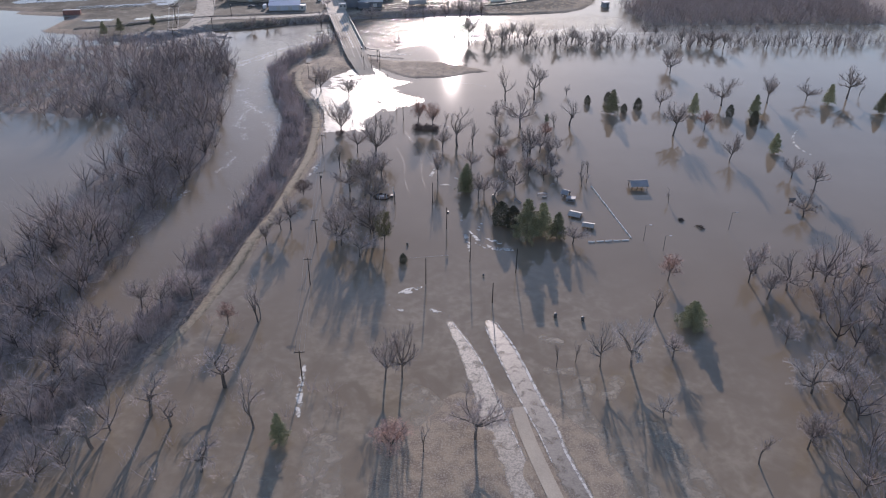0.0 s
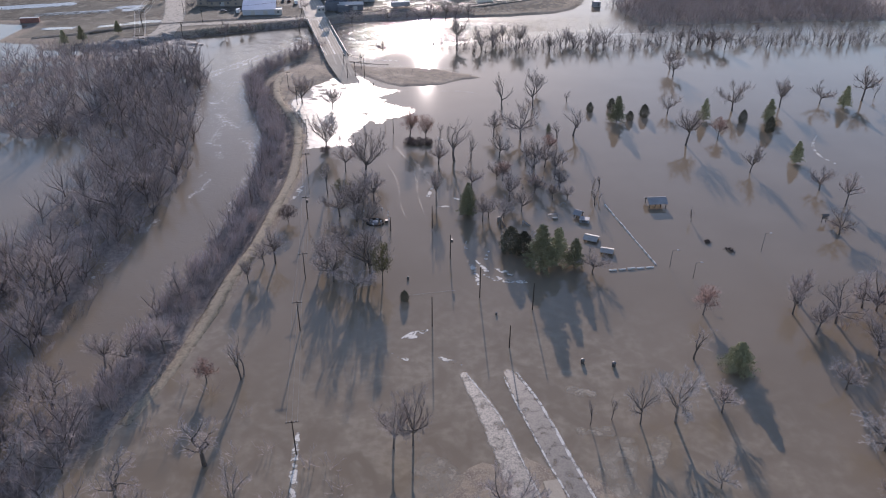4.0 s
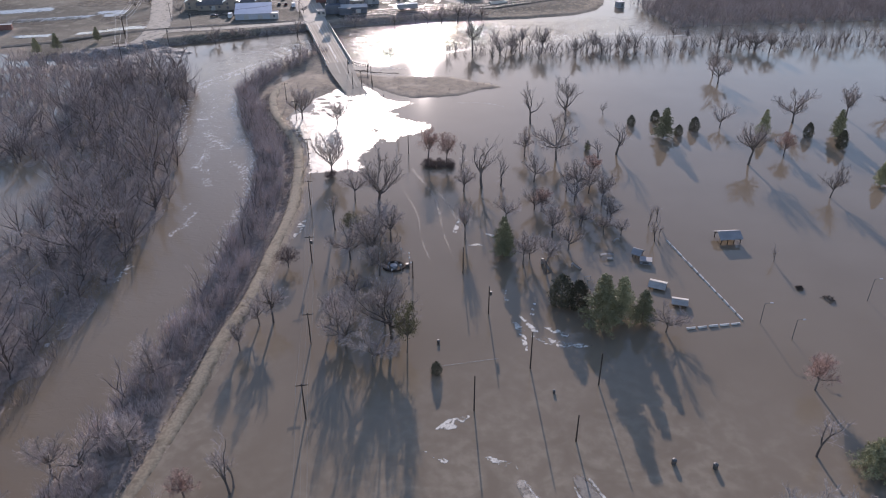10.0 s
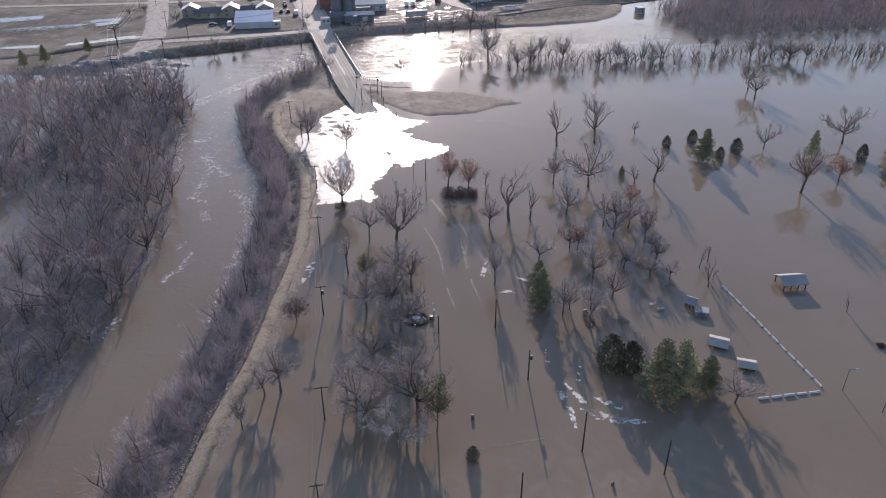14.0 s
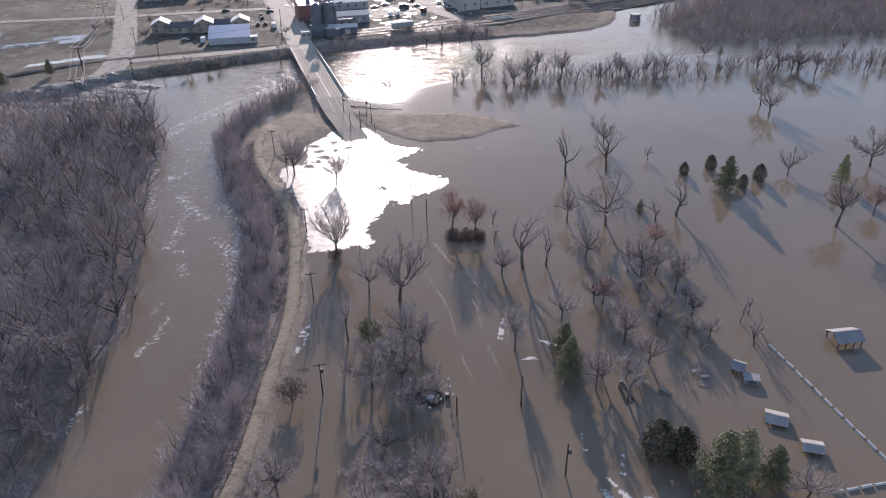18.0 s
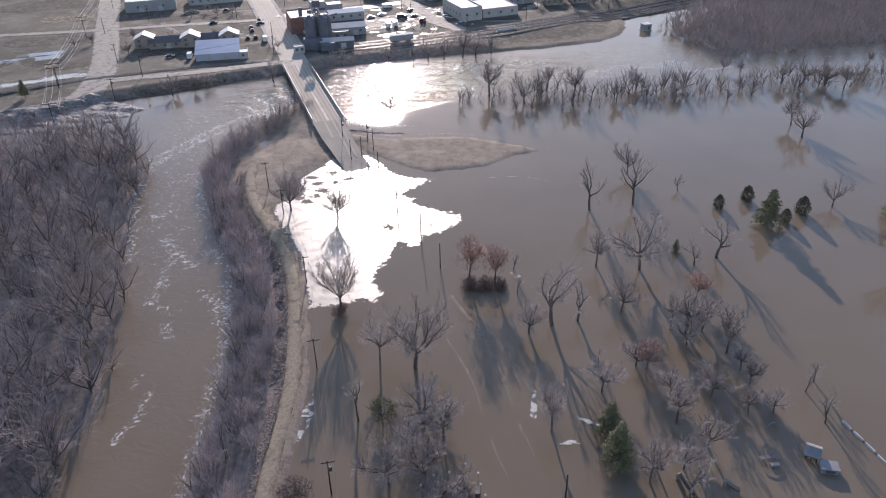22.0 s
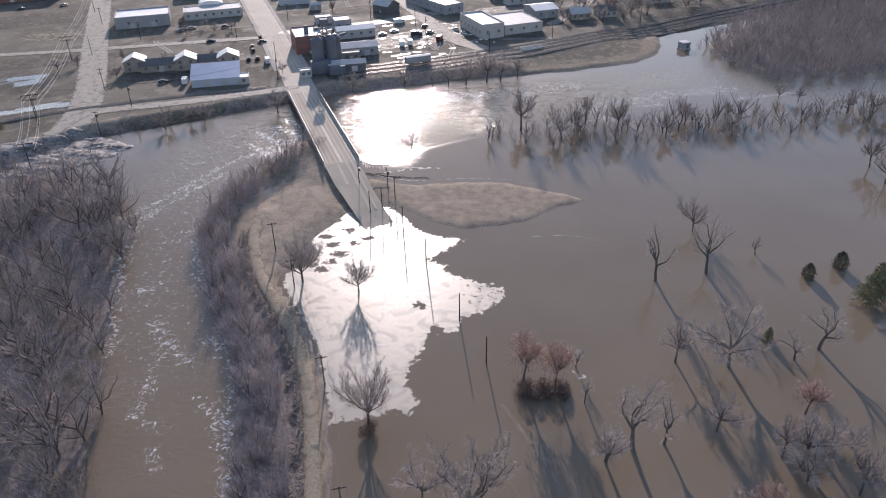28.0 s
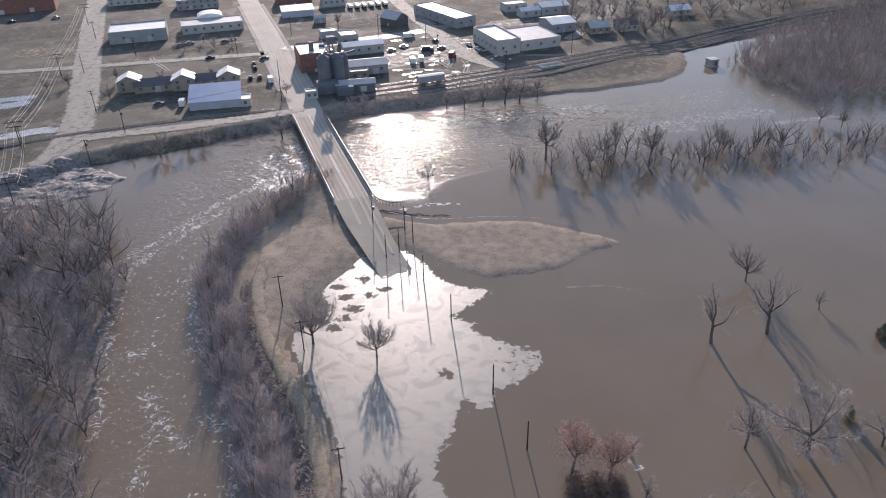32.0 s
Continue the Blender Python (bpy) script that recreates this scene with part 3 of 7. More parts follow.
for mx, my, mr in MELT:
    iz = np.minimum(iz, np.hypot((IX - mx) * 0.7, IY - my) - mr * 0.3 + 0.5 * smooth_noise(IX, IY, 2.6, int(mr * 50)))
cap = 0.44 - 0.17 * (1 - step01(np.hypot(IX - 12, IY - 145), 3, 9)) - 0.1 * step01(-IX, 22, 30) * step01(IY, 150, 158)
M_ICE = sheet_material("wet_ice", (0.32, 0.28, 0.22), (0.21, 0.183, 0.145), 0.36, 0.6, 1.0, 0.7, 0.05, 0.12, 0.14)
ice = grid_object("ice_sheet", ix, iy, np.full(IX.shape, 0.03), M_ICE, {"edge": np.clip(iz / 4, -1, cap)}, "thin wet sheet of ice and slush on the flood", "ice", keep=iz > -2)


# ---- bridge and roads ----
def ribbon(geo, line, half, z, thick=0.12, zf=None):
    """A road slab along a line; zf gives the height along it."""
    line = np.asarray(line, float)
    t = np.gradient(line, axis=0)
    t /= np.hypot(t[:, 0], t[:, 1])[:, None] + 1e-9
    nrm = np.stack([-t[:, 1], t[:, 0]], -1)
    k = len(geo.v)
    for p, n in zip(line, nrm):
        zz = zf(p) if zf else z
        for s in (1, -1):
            geo.v.append((p[0] + n[0] * half * s, p[1] + n[1] * half * s, zz))
        for s in (1, -1):
            geo.v.append((p[0] + n[0] * half * s, p[1] + n[1] * half * s, zz - thick))
    for i in range(len(line) - 1):
        a = k + 4 * i
        geo.f += [(a, a + 4, a + 5, a + 1), (a + 2, a + 3, a + 7, a + 6), (a, a + 2, a + 6, a + 4), (a + 1, a + 5, a + 7, a + 3)]
    return geo


BR_S, BR_N = np.array([-32.0, 221.5]), np.array([-56.3, 294.5])     # middle of the bridge's two ends
br_dir = (BR_N - BR_S) / np.linalg.norm(BR_N - BR_S)
br_nrm = np.array([br_dir[1], -br_dir[0]])                          # towards the east
BR_LEN, BR_ANG = float(np.linalg.norm(BR_N - BR_S)), math.degrees(math.atan2(br_dir[1], br_dir[0]))
br_mid = (BR_S + BR_N) / 2


def along(s, e, z):
    p = BR_S + br_dir * s + br_nrm * e
    return (float(p[0]), float(p[1]), z)


bridge = thing("road_bridge", "two-lane concrete road bridge with dark steel rails over the river", "bridge", at=(0, 0, 0))
part("deck", Geo().box(br_mid[0], br_mid[1], 2.5, BR_LEN, 12.2, 0.55, BR_ANG, 0.05), M_DECK, bridge, "pale worn concrete deck")
for e in (-6.05, 6.05):
    c = along(BR_LEN / 2, e, 0)
    part("kerb", Geo().box(c[0], c[1], 3.05, BR_LEN, 0.5, 0.25, BR_ANG, 0.04), M_CONCRETE, bridge)
    for zz, h in ((3.5, 0.22), (3.85, 0.22), (4.2, 0.26)):
        part("rail", Geo().box(c[0], c[1], zz, BR_LEN, 0.3, h, BR_ANG, 0.03), M_RAIL, bridge, "dark steel rail")
    for i in range(26):
        p = along(1 + i * (BR_LEN - 2) / 25, e, 0)
        part("rail_post", Geo().box(p[0], p[1], 3.28, 0.22, 0.3, 1.0, BR_ANG, 0.03), M_RAIL, bridge)
    g = along(BR_LEN / 2, e * 0.78, 0)
    part("girder", Geo().box(g[0], g[1], 1.5, BR_LEN, 0.4, 1.0, BR_ANG), M_RAIL, bridge)
for s in (0.33, 0.67):
    p = along(BR_LEN * s, 0, 0)
    part("pier", Geo().box(p[0], p[1], -1.5, 1.4, 11, 4.0, BR_ANG, 0.1), M_CONCRETE, bridge)
for s in (-0.6, BR_LEN + 0.6):
    p = along(s, 0, 0)
    part("abutment", Geo().box(p[0], p[1], -1.2, 1.2, 12.6, 4.0, BR_ANG, 0.05), M_CONCRETE, bridge)
def deck_line(e):
    p = along(BR_LEN / 2, e, 0)
    return Geo().box(p[0], p[1], 3.055, BR_LEN, 0.16, 0.004, BR_ANG)


for e in (-0.12, 0.12):
    part("centre_line", deck_line(e * 2), M_PAINT, bridge, "faded centre line")
for e in (-4.6, 4.6):
    part("edge_line", deck_line(e), M_PAINT, bridge, "faded white edge line")
M_TRACK = material("pale_wheel_track", (0.5, 0.43, 0.335), (0.42, 0.36, 0.28), 0.9, 0.2, 5, 0.05, spec=0.12)
for e in (-3.3, -1.5, 1.5, 3.3):
    p = along(BR_LEN / 2, e, 0)
    part("wheel_track", Geo().box(p[0], p[1], 3.052, BR_LEN, 0.55, 0.003, BR_ANG), M_TRACK, bridge, "pale worn wheel track")

# south approach sinks into the flood; north it becomes the town's main street
south = curve([along(0, 0, 0)[:2], along(-14, 0, 0)[:2], along(-24, 0.5, 0)[:2], along(-38, 1.5, 0)[:2], along(-50, 3, 0)[:2]], 14)
ap_z = lambda p: float(np.interp(p[1], [168, 178, 184, 193, 206, 221.5], [-0.6, -0.25, 0.15, 1.1, 2.1, 3.05]))
def worn_road(line, half, zf, n=14):
    """A road slab of many quads, a little uneven, so that water lies on it with a ragged edge."""
    t = np.gradient(line, axis=0)
    t /= np.hypot(t[:, 0], t[:, 1])[:, None]
    g = Geo()
    for j, (p, d) in enumerate(zip(line, t)):
        hw = half * (1 - 0.24 * min(1.0, j / (0.7 * len(line))))
        for k in range(n + 1):
            u = (k / n * 2 - 1) * hw
            x, y = p[0] - d[1] * u, p[1] + d[0] * u
            wob = 0.5 * float(smooth_noise(np.array(x), np.array(y), 6, 4)) + 0.3 * float(smooth_noise(np.array(x), np.array(y), 2.2, 5))
            z = zf(p)
            g.v.append((x, y, z + wob * 0.14 * min(1.0, max(0.0, 0.9 - z))))
    m = n + 1
    g.f = [(i * m + k, i * m + k + 1, (i + 1) * m + k + 1, (i + 1) * m + k) for i in range(len(line) - 1) for k in range(n)]
    return g


road_s = tagged(new("road_south", worn_road(south, 6.0, ap_z).mesh("road_south", M_DECK)), "worn concrete road that runs down into the flood", "road", kind="structure")
for e in (-3.3, -1.5, 1.5, 3.3):
    tr_line = np.array([along(-33 * k / 20, e, 0)[:2] for k in range(21)])
    part("wheel_track", ribbon(Geo(), tr_line, 0.42, 0, 0.02, lambda p: ap_z(p) + 0.035), M_TRACK, road_s, "pale worn wheel track")
MAIN = np.array([along(BR_LEN, 0, 0)[:2], (-66, 326), (-92.5, 407), (-126, 506), (-166, 625)])
tagged(new("road_main_street", ribbon(Geo(), MAIN, 6.2, 3.06, 0.2).mesh("road_main_street", M_ASPHALT)), "pale sun-bleached asphalt main street of a small town", "road", kind="structure")

# ---- trees ----
def branch(geo, p, d, length, r, n, segs, rng, lift=0.0, wig=0.25, tip=0.45):
    """One tapered, slightly crooked limb; returns its joints."""
    pts, p, d = [Vector(p)], Vector(p), Vector(d).normalized()
    for i in range(segs):
        d = (d + Vector((rng.uniform(-wig, wig), rng.uniform(-wig, wig), rng.uniform(-wig, wig) * 0.6 + lift))).normalized()
        q = p + d * (length / segs)
        r0, r1 = r * (1 - (1 - tip) * i / segs), r * (1 - (1 - tip) * (i + 1) / segs)
        geo.tube(p, q, r0, r1, n)
        p = q
        pts.append(q)
    return pts, d


def side_dir(d, spread, rng):
    a = d.cross(Vector((rng.uniform(-1, 1), rng.uniform(-1, 1), rng.uniform(-1, 1)))).normalized()
    return (d * math.cos(spread) + a * math.sin(spread)).normalized()


TREE_FORMS = {   # fork height, limbs, least and most tilt, crookedness, branches per limb, twigs per branch
    "b": (0.32, 8, 0.28, 1.05, 0.32, 12, 8),
    "r": (0.4, 10, 0.2, 1.2, 0.24, 12, 8),
    "o": (0.34, 5, 0.25, 0.9, 0.55, 9, 5),
    "v": (0.3, 14, 0.1, 0.85, 0.14, 11, 8),
    "s": (0.3, 4, 0.1, 0.5, 0.28, 6, 5),
}


def bare_tree(seed, style="b", h=12.0, w=8.0):
    """Trunk with limbs, and a crown of branches and twigs, h high and about w wide."""
    rng = random.Random(seed)
    trunk, crown = Geo(), Geo()
    part_fork, limbs, low, high, wig, nb, nt = TREE_FORMS[style]
    fork = part_fork * h * rng.uniform(0.85, 1.15)
    lean = 0.2 if style == "o" else 0.07
    pts, d = branch(trunk, (0, 0, -0.6), (rng.uniform(-lean, lean), rng.uniform(-lean, lean), 1), fork + 0.6, (0.03 if style == "o" else 0.024) * h, 7, 4, rng, 0.1, 0.2 if style == "o" else 0.1, 0.7)
    for k in range(limbs):
        a = 2 * math.pi * (k + rng.random() * 0.7) / limbs
        tilt = rng.uniform(low, high) * (0.25 if k == 0 else 1.0)
        d0 = Vector((math.cos(a) * math.sin(tilt) * w / h * 1.7, math.sin(a) * math.sin(tilt) * w / h * 1.7, math.cos(tilt)))
        ln = (h - fork) * rng.uniform(0.72, 1.0) * (0.78 if tilt > 0.8 else 1)
        start = pts[-1] if k < 3 else pts[-1].lerp(pts[-2], rng.uniform(0, 0.9))
        lp, _ = branch(trunk, start, d0, ln, (0.017 if style == "o" else 0.0085 if style == "v" else 0.0145) * h, 5, 5, rng, 0.06, wig, 0.18)
        for j in range(nb):
            t = 0.7 + (j + rng.random()) / nb * (len(lp) - 1.8)
            i = min(int(t), len(lp) - 2)
            p = lp[i].lerp(lp[i + 1], t - i)
            spread = rng.uniform(0.25, 0.5) if style == "v" else rng.uniform(0.45, 1.0)
            bl = ln * rng.uniform(0.25, 0.46) * (1.1 - 0.5 * t / len(lp))
            bp, _ = branch(crown, p, side_dir((lp[i + 1] - lp[i]).normalized(), spread, rng), bl, 0.0046 * h, 3, 3, rng, 0.1, 0.15 if style == "v" else 0.32, 0.3)
            for q in range(nt):
                u = 0.5 + rng.random() * (len(bp) - 1.55)
                i2 = min(int(u), len(bp) - 2)
                pp = bp[i2].lerp(bp[i2 + 1], u - i2)
                d2 = side_dir((bp[i2 + 1] - bp[i2]).normalized(), rng.uniform(0.3, 0.55) if style == "v" else rng.uniform(0.4, 0.9), rng)
                tp, td = branch(crown, pp, d2, bl * rng.uniform(0.35, 0.65), 0.0022 * h, 2, 2, rng, 0.08, 0.3, 0.4)
                for _ in range(3):
                    branch(crown, tp[1], side_dir(td, rng.uniform(0.4, 0.9), rng), bl * rng.uniform(0.2, 0.45), 0.0015 * h, 2, 1, rng, 0.05, 0.2, 0.4)
    return trunk, crown


def leaf_cards(geo, c, r, n, size, rng, flat=1.0, droop=0.0):
    """Small leaf clumps, each a bent pair of triangles, within a ball round c."""
    for _ in range(n):
        v = Vector((rng.gauss(0, 1), rng.gauss(0, 1), rng.gauss(0, 1) * flat))
        v *= r * rng.random() ** 0.4 / max(v.length, 1e-6)
        p = Vector(c) + v
        a = Vector((rng.uniform(-1, 1), rng.uniform(-1, 1), rng.uniform(-0.6, 0.6) - droop)).normalized() * size * rng.uniform(0.6, 1.3)
        b = a.cross(Vector((rng.uniform(-1, 1), rng.uniform(-1, 1), rng.uniform(-1, 1)))).normalized() * size * rng.uniform(0.3, 0.6)
        up = a.cross(b).normalized() * size * 0.15
        geo.add([tuple(p), tuple(p + a * 0.5 + b + up), tuple(p + a), tuple(p + a * 0.5 - b + up)], [(0, 1, 2), (0, 2, 3)])


def leafy_tree(seed, h=9.0, w=6.5, clumps=38):
    rng = random.Random(seed)
    trunk, crown = bare_tree(seed, "r", h, w)
    leaves = Geo()
    for _ in range(clumps):
        a, rr, z = rng.uniform(0, 6.28), w / 2 * rng.random() ** 0.5 * 0.9, rng.uniform(0.36, 0.95)
        rr *= math.sin(math.pi * min(1, (z - 0.2) / 0.8)) ** 0.6
        leaf_cards(leaves, (rr * math.cos(a), rr * math.sin(a), z * h), h * 0.085, 16, 0.2, rng)
    leaves.add(crown.v, crown.f)
    return trunk, leaves


def conifer(seed, h=12.0, w=7.0, kind="p"):
    rng = random.Random(seed)
    trunk, crown = Geo(), Geo()
    branch(trunk, (0, 0, -0.6), (0, 0, 1), h * 0.96 + 0.6, 0.02 * h, 6, 4, rng, 0.1, 0.03, 0.15)
    if kind == "c":
        for i in range(30):
            z = 0.04 + 0.94 * i / 29
            rr = w / 2 * math.sin(math.pi * (0.24 + 0.74 * z)) ** 0.9 * rng.uniform(0.92, 1.08) + 0.03
            for _ in range(9):
                a = rng.uniform(0, 6.28)
                leaf_cards(crown, (rr * 0.72 * math.cos(a), rr * 0.72 * math.sin(a), z * h), rr * 0.36 + 0.06, 8, 0.032 * h + 0.1, rng, 1.4, -0.5)
        return trunk, crown
    tiers = 13
    for i in range(tiers):
        z = 0.12 + 0.84 * i / (tiers - 1)
        rr = w / 2 * (1 - z) ** 0.82 * rng.uniform(0.85, 1.15) + 0.25
        nb = 9 if i < 9 else 6
        for k in range(nb):
            a = 2 * math.pi * (k + rng.random()) / nb
            L = rr * rng.uniform(0.7, 1.15)
            end = (L * math.cos(a), L * math.sin(a), z * h + L * rng.uniform(-0.15, 0.2))
            crown.tube((0, 0, z * h), end, 0.06, 0.02, 3)
            for s in (0.35, 0.6, 0.82, 1.0):
                leaf_cards(crown, (end[0] * s, end[1] * s, z * h + (end[2] - z * h) * s), 0.1 * rr + 0.26, 22, 0.28, rng, 0.6, 0.2)
    return trunk, crown


def tree_thing(name, geos, label, category, m1, m2, l2):
    t = thing(name, label, category)
    part("trunk", geos[0], m1, t)
    part("crown", geos[1], m2, t, l2)
    return t


def place_all(sources, rows, base_h, base_w, seed, group):
    """Copies of the sources at rows of x, y, height, width; each source itself takes the first of its rows."""
    rng = random.Random(seed)
    for i, (x, y, h, w) in enumerate(rows):
        src = sources[i % len(sources)]
        z = ground_at(x, y)
        w = min(w * 1.15, 1.2 * h * base_w / base_h)
        m = pose(x, y, max(z, -0.1) if z < 0 else z, 0, 0, rng.uniform(0, 360)) @ Matrix.Diagonal((w / base_w, w / base_w, h / base_h, 1))
        if i < len(sources):
            src.matrix_basis = m
            tagged(src, group=group)
        else:
            c = copy_thing(src, Matrix())
            c.matrix_basis = m


def ground_at(x, y):
    i, j = int(np.searchsorted(gx, x)), int(np.searchsorted(gy, y))
    return float(GZ[min(j, len(gy) - 1), min(i, len(gx) - 1)])


BARE_NEAR = [(53, -73, 15, 9), (126, -69, 9.4, 5.8), (30, -55, 15, 7), (34, -54, 16, 6.5), (-42, -33, 9.8, 8.7), (-39.5, -54, 10, 9.2), (-29.6, -27.3, 11, 7.4), (-32.8, -6, 10, 9), (-50, -42, 9, 8), (-52, -58, 10, 9),
             (140.8, -5, 13, 11), (134.4, 3.9, 10.3, 9.5), (150.7, 2.6, 9.9, 9.5), (156, 0.1, 10.9, 10.5), (133.8, -10, 9.6, 7.7), (165.7, 6.5, 9.6, 9.5), (155.6, -13.4, 10.9, 7.6), (132.8, -31, 8.8, 5.6), (138.6, -56, 11.5, 7.4), (131, -1.5, 9.5, 6.4),
             (127.8, -66.5, 9.2, 7), (101.8, -40.5, 8.6, 6.1), (146, -18, 10, 8), (160, -28, 10, 8), (150, -38, 9, 8), (170, -12, 10, 8), (176, 4, 10, 9), (168, -44, 10, 8), (185, -20, 10, 9), (-18, 5, 7.6, 4.4), (6, 7, 13, 7.4), (4, 9, 13.5, 7)]
BARE_PARK = [(16, 11, 16, 11), (-16, 15, 9, 5.8), (14, 16, 13, 8.4), (80, 16, 8.4, 8), (-13, 16, 12, 7.1), (172, 17, 8.1, 7), (5, 26, 9.5, 8.9), (7, 43, 15, 9.7), (161, 43, 10.1, 12.3),
             (48, 45, 9.9, 5.4), (55, 48, 8.4, 5.2), (50, 48, 8.4, 5.2), (5, 52, 9, 11.2), (7, 61, 11, 10.8), (171, 63, 12.7, 7.8), (5, 78, 19, 12.3), (167, 75, 9.7, 9.8), (75, 75, 6.3, 6.1),
             (-3, 81, 14, 6.3), (67, 88, 11.9, 13.2)]
BARE_MID = [(147, 89, 12, 6.3), (78, 92, 5.1, 7.7), (129, 114, 15, 14.9), (63, 116, 17, 11.2), (52, 118, 10.8, 6.7), (129, 149, 9.2, 9.1), (159, 155, 15, 19.2), (182, 161, 13, 11.3), (202, 167, 10.7, 11.4),
            (223, 172, 16, 17.6), (73, 175, 11.8, 7), (143, 203, 13, 12.6), (144, 215, 10.8, 9.3), (-9, 239, 5.9, 7.8), (84, 244, 9.4, 9.2), (46, 245, 12.2, 9.2), (110, 249, 8.3, 11.6), (67, 250, 13.5, 14),
            (52, 253, 12, 8.2), (32, 254, 15.5, 14.1)]
BARE_MORE = [(58, 68, 7.8, 5.5), (66, 67, 8.6, 6.5), (74, 81, 10, 7.1), (71, 89, 10.9, 6.5), (64, 90, 10.1, 5.5), (53, 77, 8, 5), (1, 46, 12.6, 8.2), (1, 16, 8.9, 5.4), (31, 89, 10.1, 4.9), (75, 70, 7.3, 6.1), (66, 84, 8.5, 7.2),
             (77, 62, 6.4, 5.2), (72, 62, 6.4, 5.2), (13, 1, 12, 7.5), (11, 56, 11.3, 8.3), (10, 38, 12.9, 9.8), (6, 18, 10.3, 7.3), (32, 58, 12, 5.8), (44, 69, 11, 5.6), (57, 60, 10, 7.1), (61, 53, 10, 6.1), (54, 97, 11, 7)]
BARE_FAR = [(183, 255, 10.9, 10.7), (177, 260, 12.1, 14.3), (113, 262, 6.6, 10.4), (97, 263, 8.6, 7.2), (94, 259, 8.8, 14.7), (58, 263, 9.8, 6), (170, 264, 12.2, 12.1), (160, 264, 9.8, 12.1),
            (-105.5, 263.5, 8.8, 7.5), (-93, 272.5, 7.4, 9), (-98, 271, 6.4, 6), (-36, 302, 9, 7), (147, 278, 6.4, 8.8), (141, 283, 7.7, 7.6), (-64.3, 279, 10.7, 8), (211, 289, 6.5, 7.8), (5.6, 308, 11, 9), (-1.7, 308, 6.5, 6), (13.4, 309.5, 11.5, 10),
            (-14, 307.5, 7.2, 7), (22.6, 312, 13, 10), (29, 314, 12, 11), (37, 318, 9, 8)]
OPEN_ROWS = [(-8, -61.7, 15, 11.5), (-21.7, -73, 14, 9.5), (2.9, -74.5, 15, 6), (-15.7, -75.6, 9, 7), (-36, -33.7, 11.5, 11), (-45, -50.5, 11.5, 9.4), (-30, -84, 12, 9), (-4, -88, 11, 8), (37, 93, 16, 10.5), (43, 94, 11, 6.5), (78, 118, 8, 5.8), (85, 121, 12.4, 9.5), (56, 150, 18, 8.5), (70, 153, 17, 9), (86, 162, 5.2, 4.9)]
THIN_ROWS = [(42, -78, 8, 2.3), (114.2, -74.4, 10, 3.2), (-8.2, -35.4, 12, 4), (72, -46, 7, 1.6), (77, -44, 7, 1.7), (-8, -34, 10, 3.2), (100, -22, 10, 3.9), (54, 41, 10.1, 4.2), (116, 49, 5.2, 1.9), (-6, 62, 13, 3.3), (86, 59, 7, 3.7),
             (88, 62, 4, 2.2), (86, 68, 7, 2.1), (89, 71, 6.3, 3.7), (31, 90, 9.7, 3.8), (30, 106, 5.8, 3.9), (30, 117, 6, 2.9), (231, 177, 6.3, 5.6), (-106, 270, 6, 4.8), (-82, 281, 4.6, 3.5)]
VASE_ROWS = [(-14, 101, 14, 7.8), (-20, 148, 8.4, 7.6), (-35, 153, 12.4, 7.6)]
PINE_ROWS = [(10, -78, 8.5, 4.3), (75, 125, 3.8, 2.6), (65, 18, 14.5, 11), (75, 19.5, 9.5, 7), (70, 21, 12, 9), (43, 49, 11, 6.3), (43, 57, 8.3, 6.1), (167, 99, 9, 5.5), (105, 138, 11.8, 8.4), (170, 141, 11, 6),
             (143, 142, 10.2, 5.2), (231, 153, 10, 6.3), (211, 163, 10.2, 5.9), (-189, 238, 8.2, 6.6), (-181, 243, 8.2, 6.6), (-166, 257, 7.3, 7.4)]
CEDAR_ROWS = [(27, -1, 3.3, 2.7), (56.5, 26.5, 8.6, 6.6), (60.5, 25.5, 7.6, 6.4), (167, 130, 6.8, 3.7), (159, 140, 5.9, 3.3), (111, 140, 4.4, 3.5), (118, 145, 5.7, 3.9), (95, 150, 4.3, 3), (105, 154, 5.1, 3.7)]
RED_ROWS = [(35, -80, 10, 8), (-16, -37, 7, 5.2), (107, -3, 9, 6.3), (66, 70, 5.5, 6.8), (55, 76, 8, 7.3), (73, 101, 8.6, 6.7), (24.6, 110.6, 12.2, 6.2), (17.9, 112.2, 13.6, 7.6), (144, 122, 9, 6.4)]
PALE_ROWS = [(91, -44, 17, 14), (83, -45, 15, 8), (-43, -66, 9, 13), (-52, -72, 8, 10), (133, -50, 12, 15), (143, -44, 9, 11), (96, -62, 7, 7)]

bares = [tree_thing("bare_tree", bare_tree(s, "r" if s in (2, 5) else "b"), "leafless park tree with a broad twiggy crown standing in flood water", "tree", M_BARK, M_TWIG, "bare twiggy crown") for s in (1, 2, 3, 4, 5)]
place_all(bares, BARE_NEAR + BARE_PARK + BARE_MID + BARE_MORE + BARE_FAR, 12, 8.5, 10, "bare trees in the flooded park")
opens = [tree_thing("gnarled_tree", bare_tree(s, "o"), "gnarled half-dead leafless tree with few crooked limbs", "tree", M_BARK, M_TWIG, "sparse crooked branches") for s in (11, 12, 13)]
place_all(opens, OPEN_ROWS, 12, 8.5, 11, "gnarled trees")
thins = [tree_thing("sapling", bare_tree(s, "s", 9, 3), "slender bare sapling half under flood water", "tree", M_BARK, M_TWIG, "thin bare twigs") for s in (21, 22)]
place_all(thins, THIN_ROWS, 9, 3.6, 12, "bare saplings")
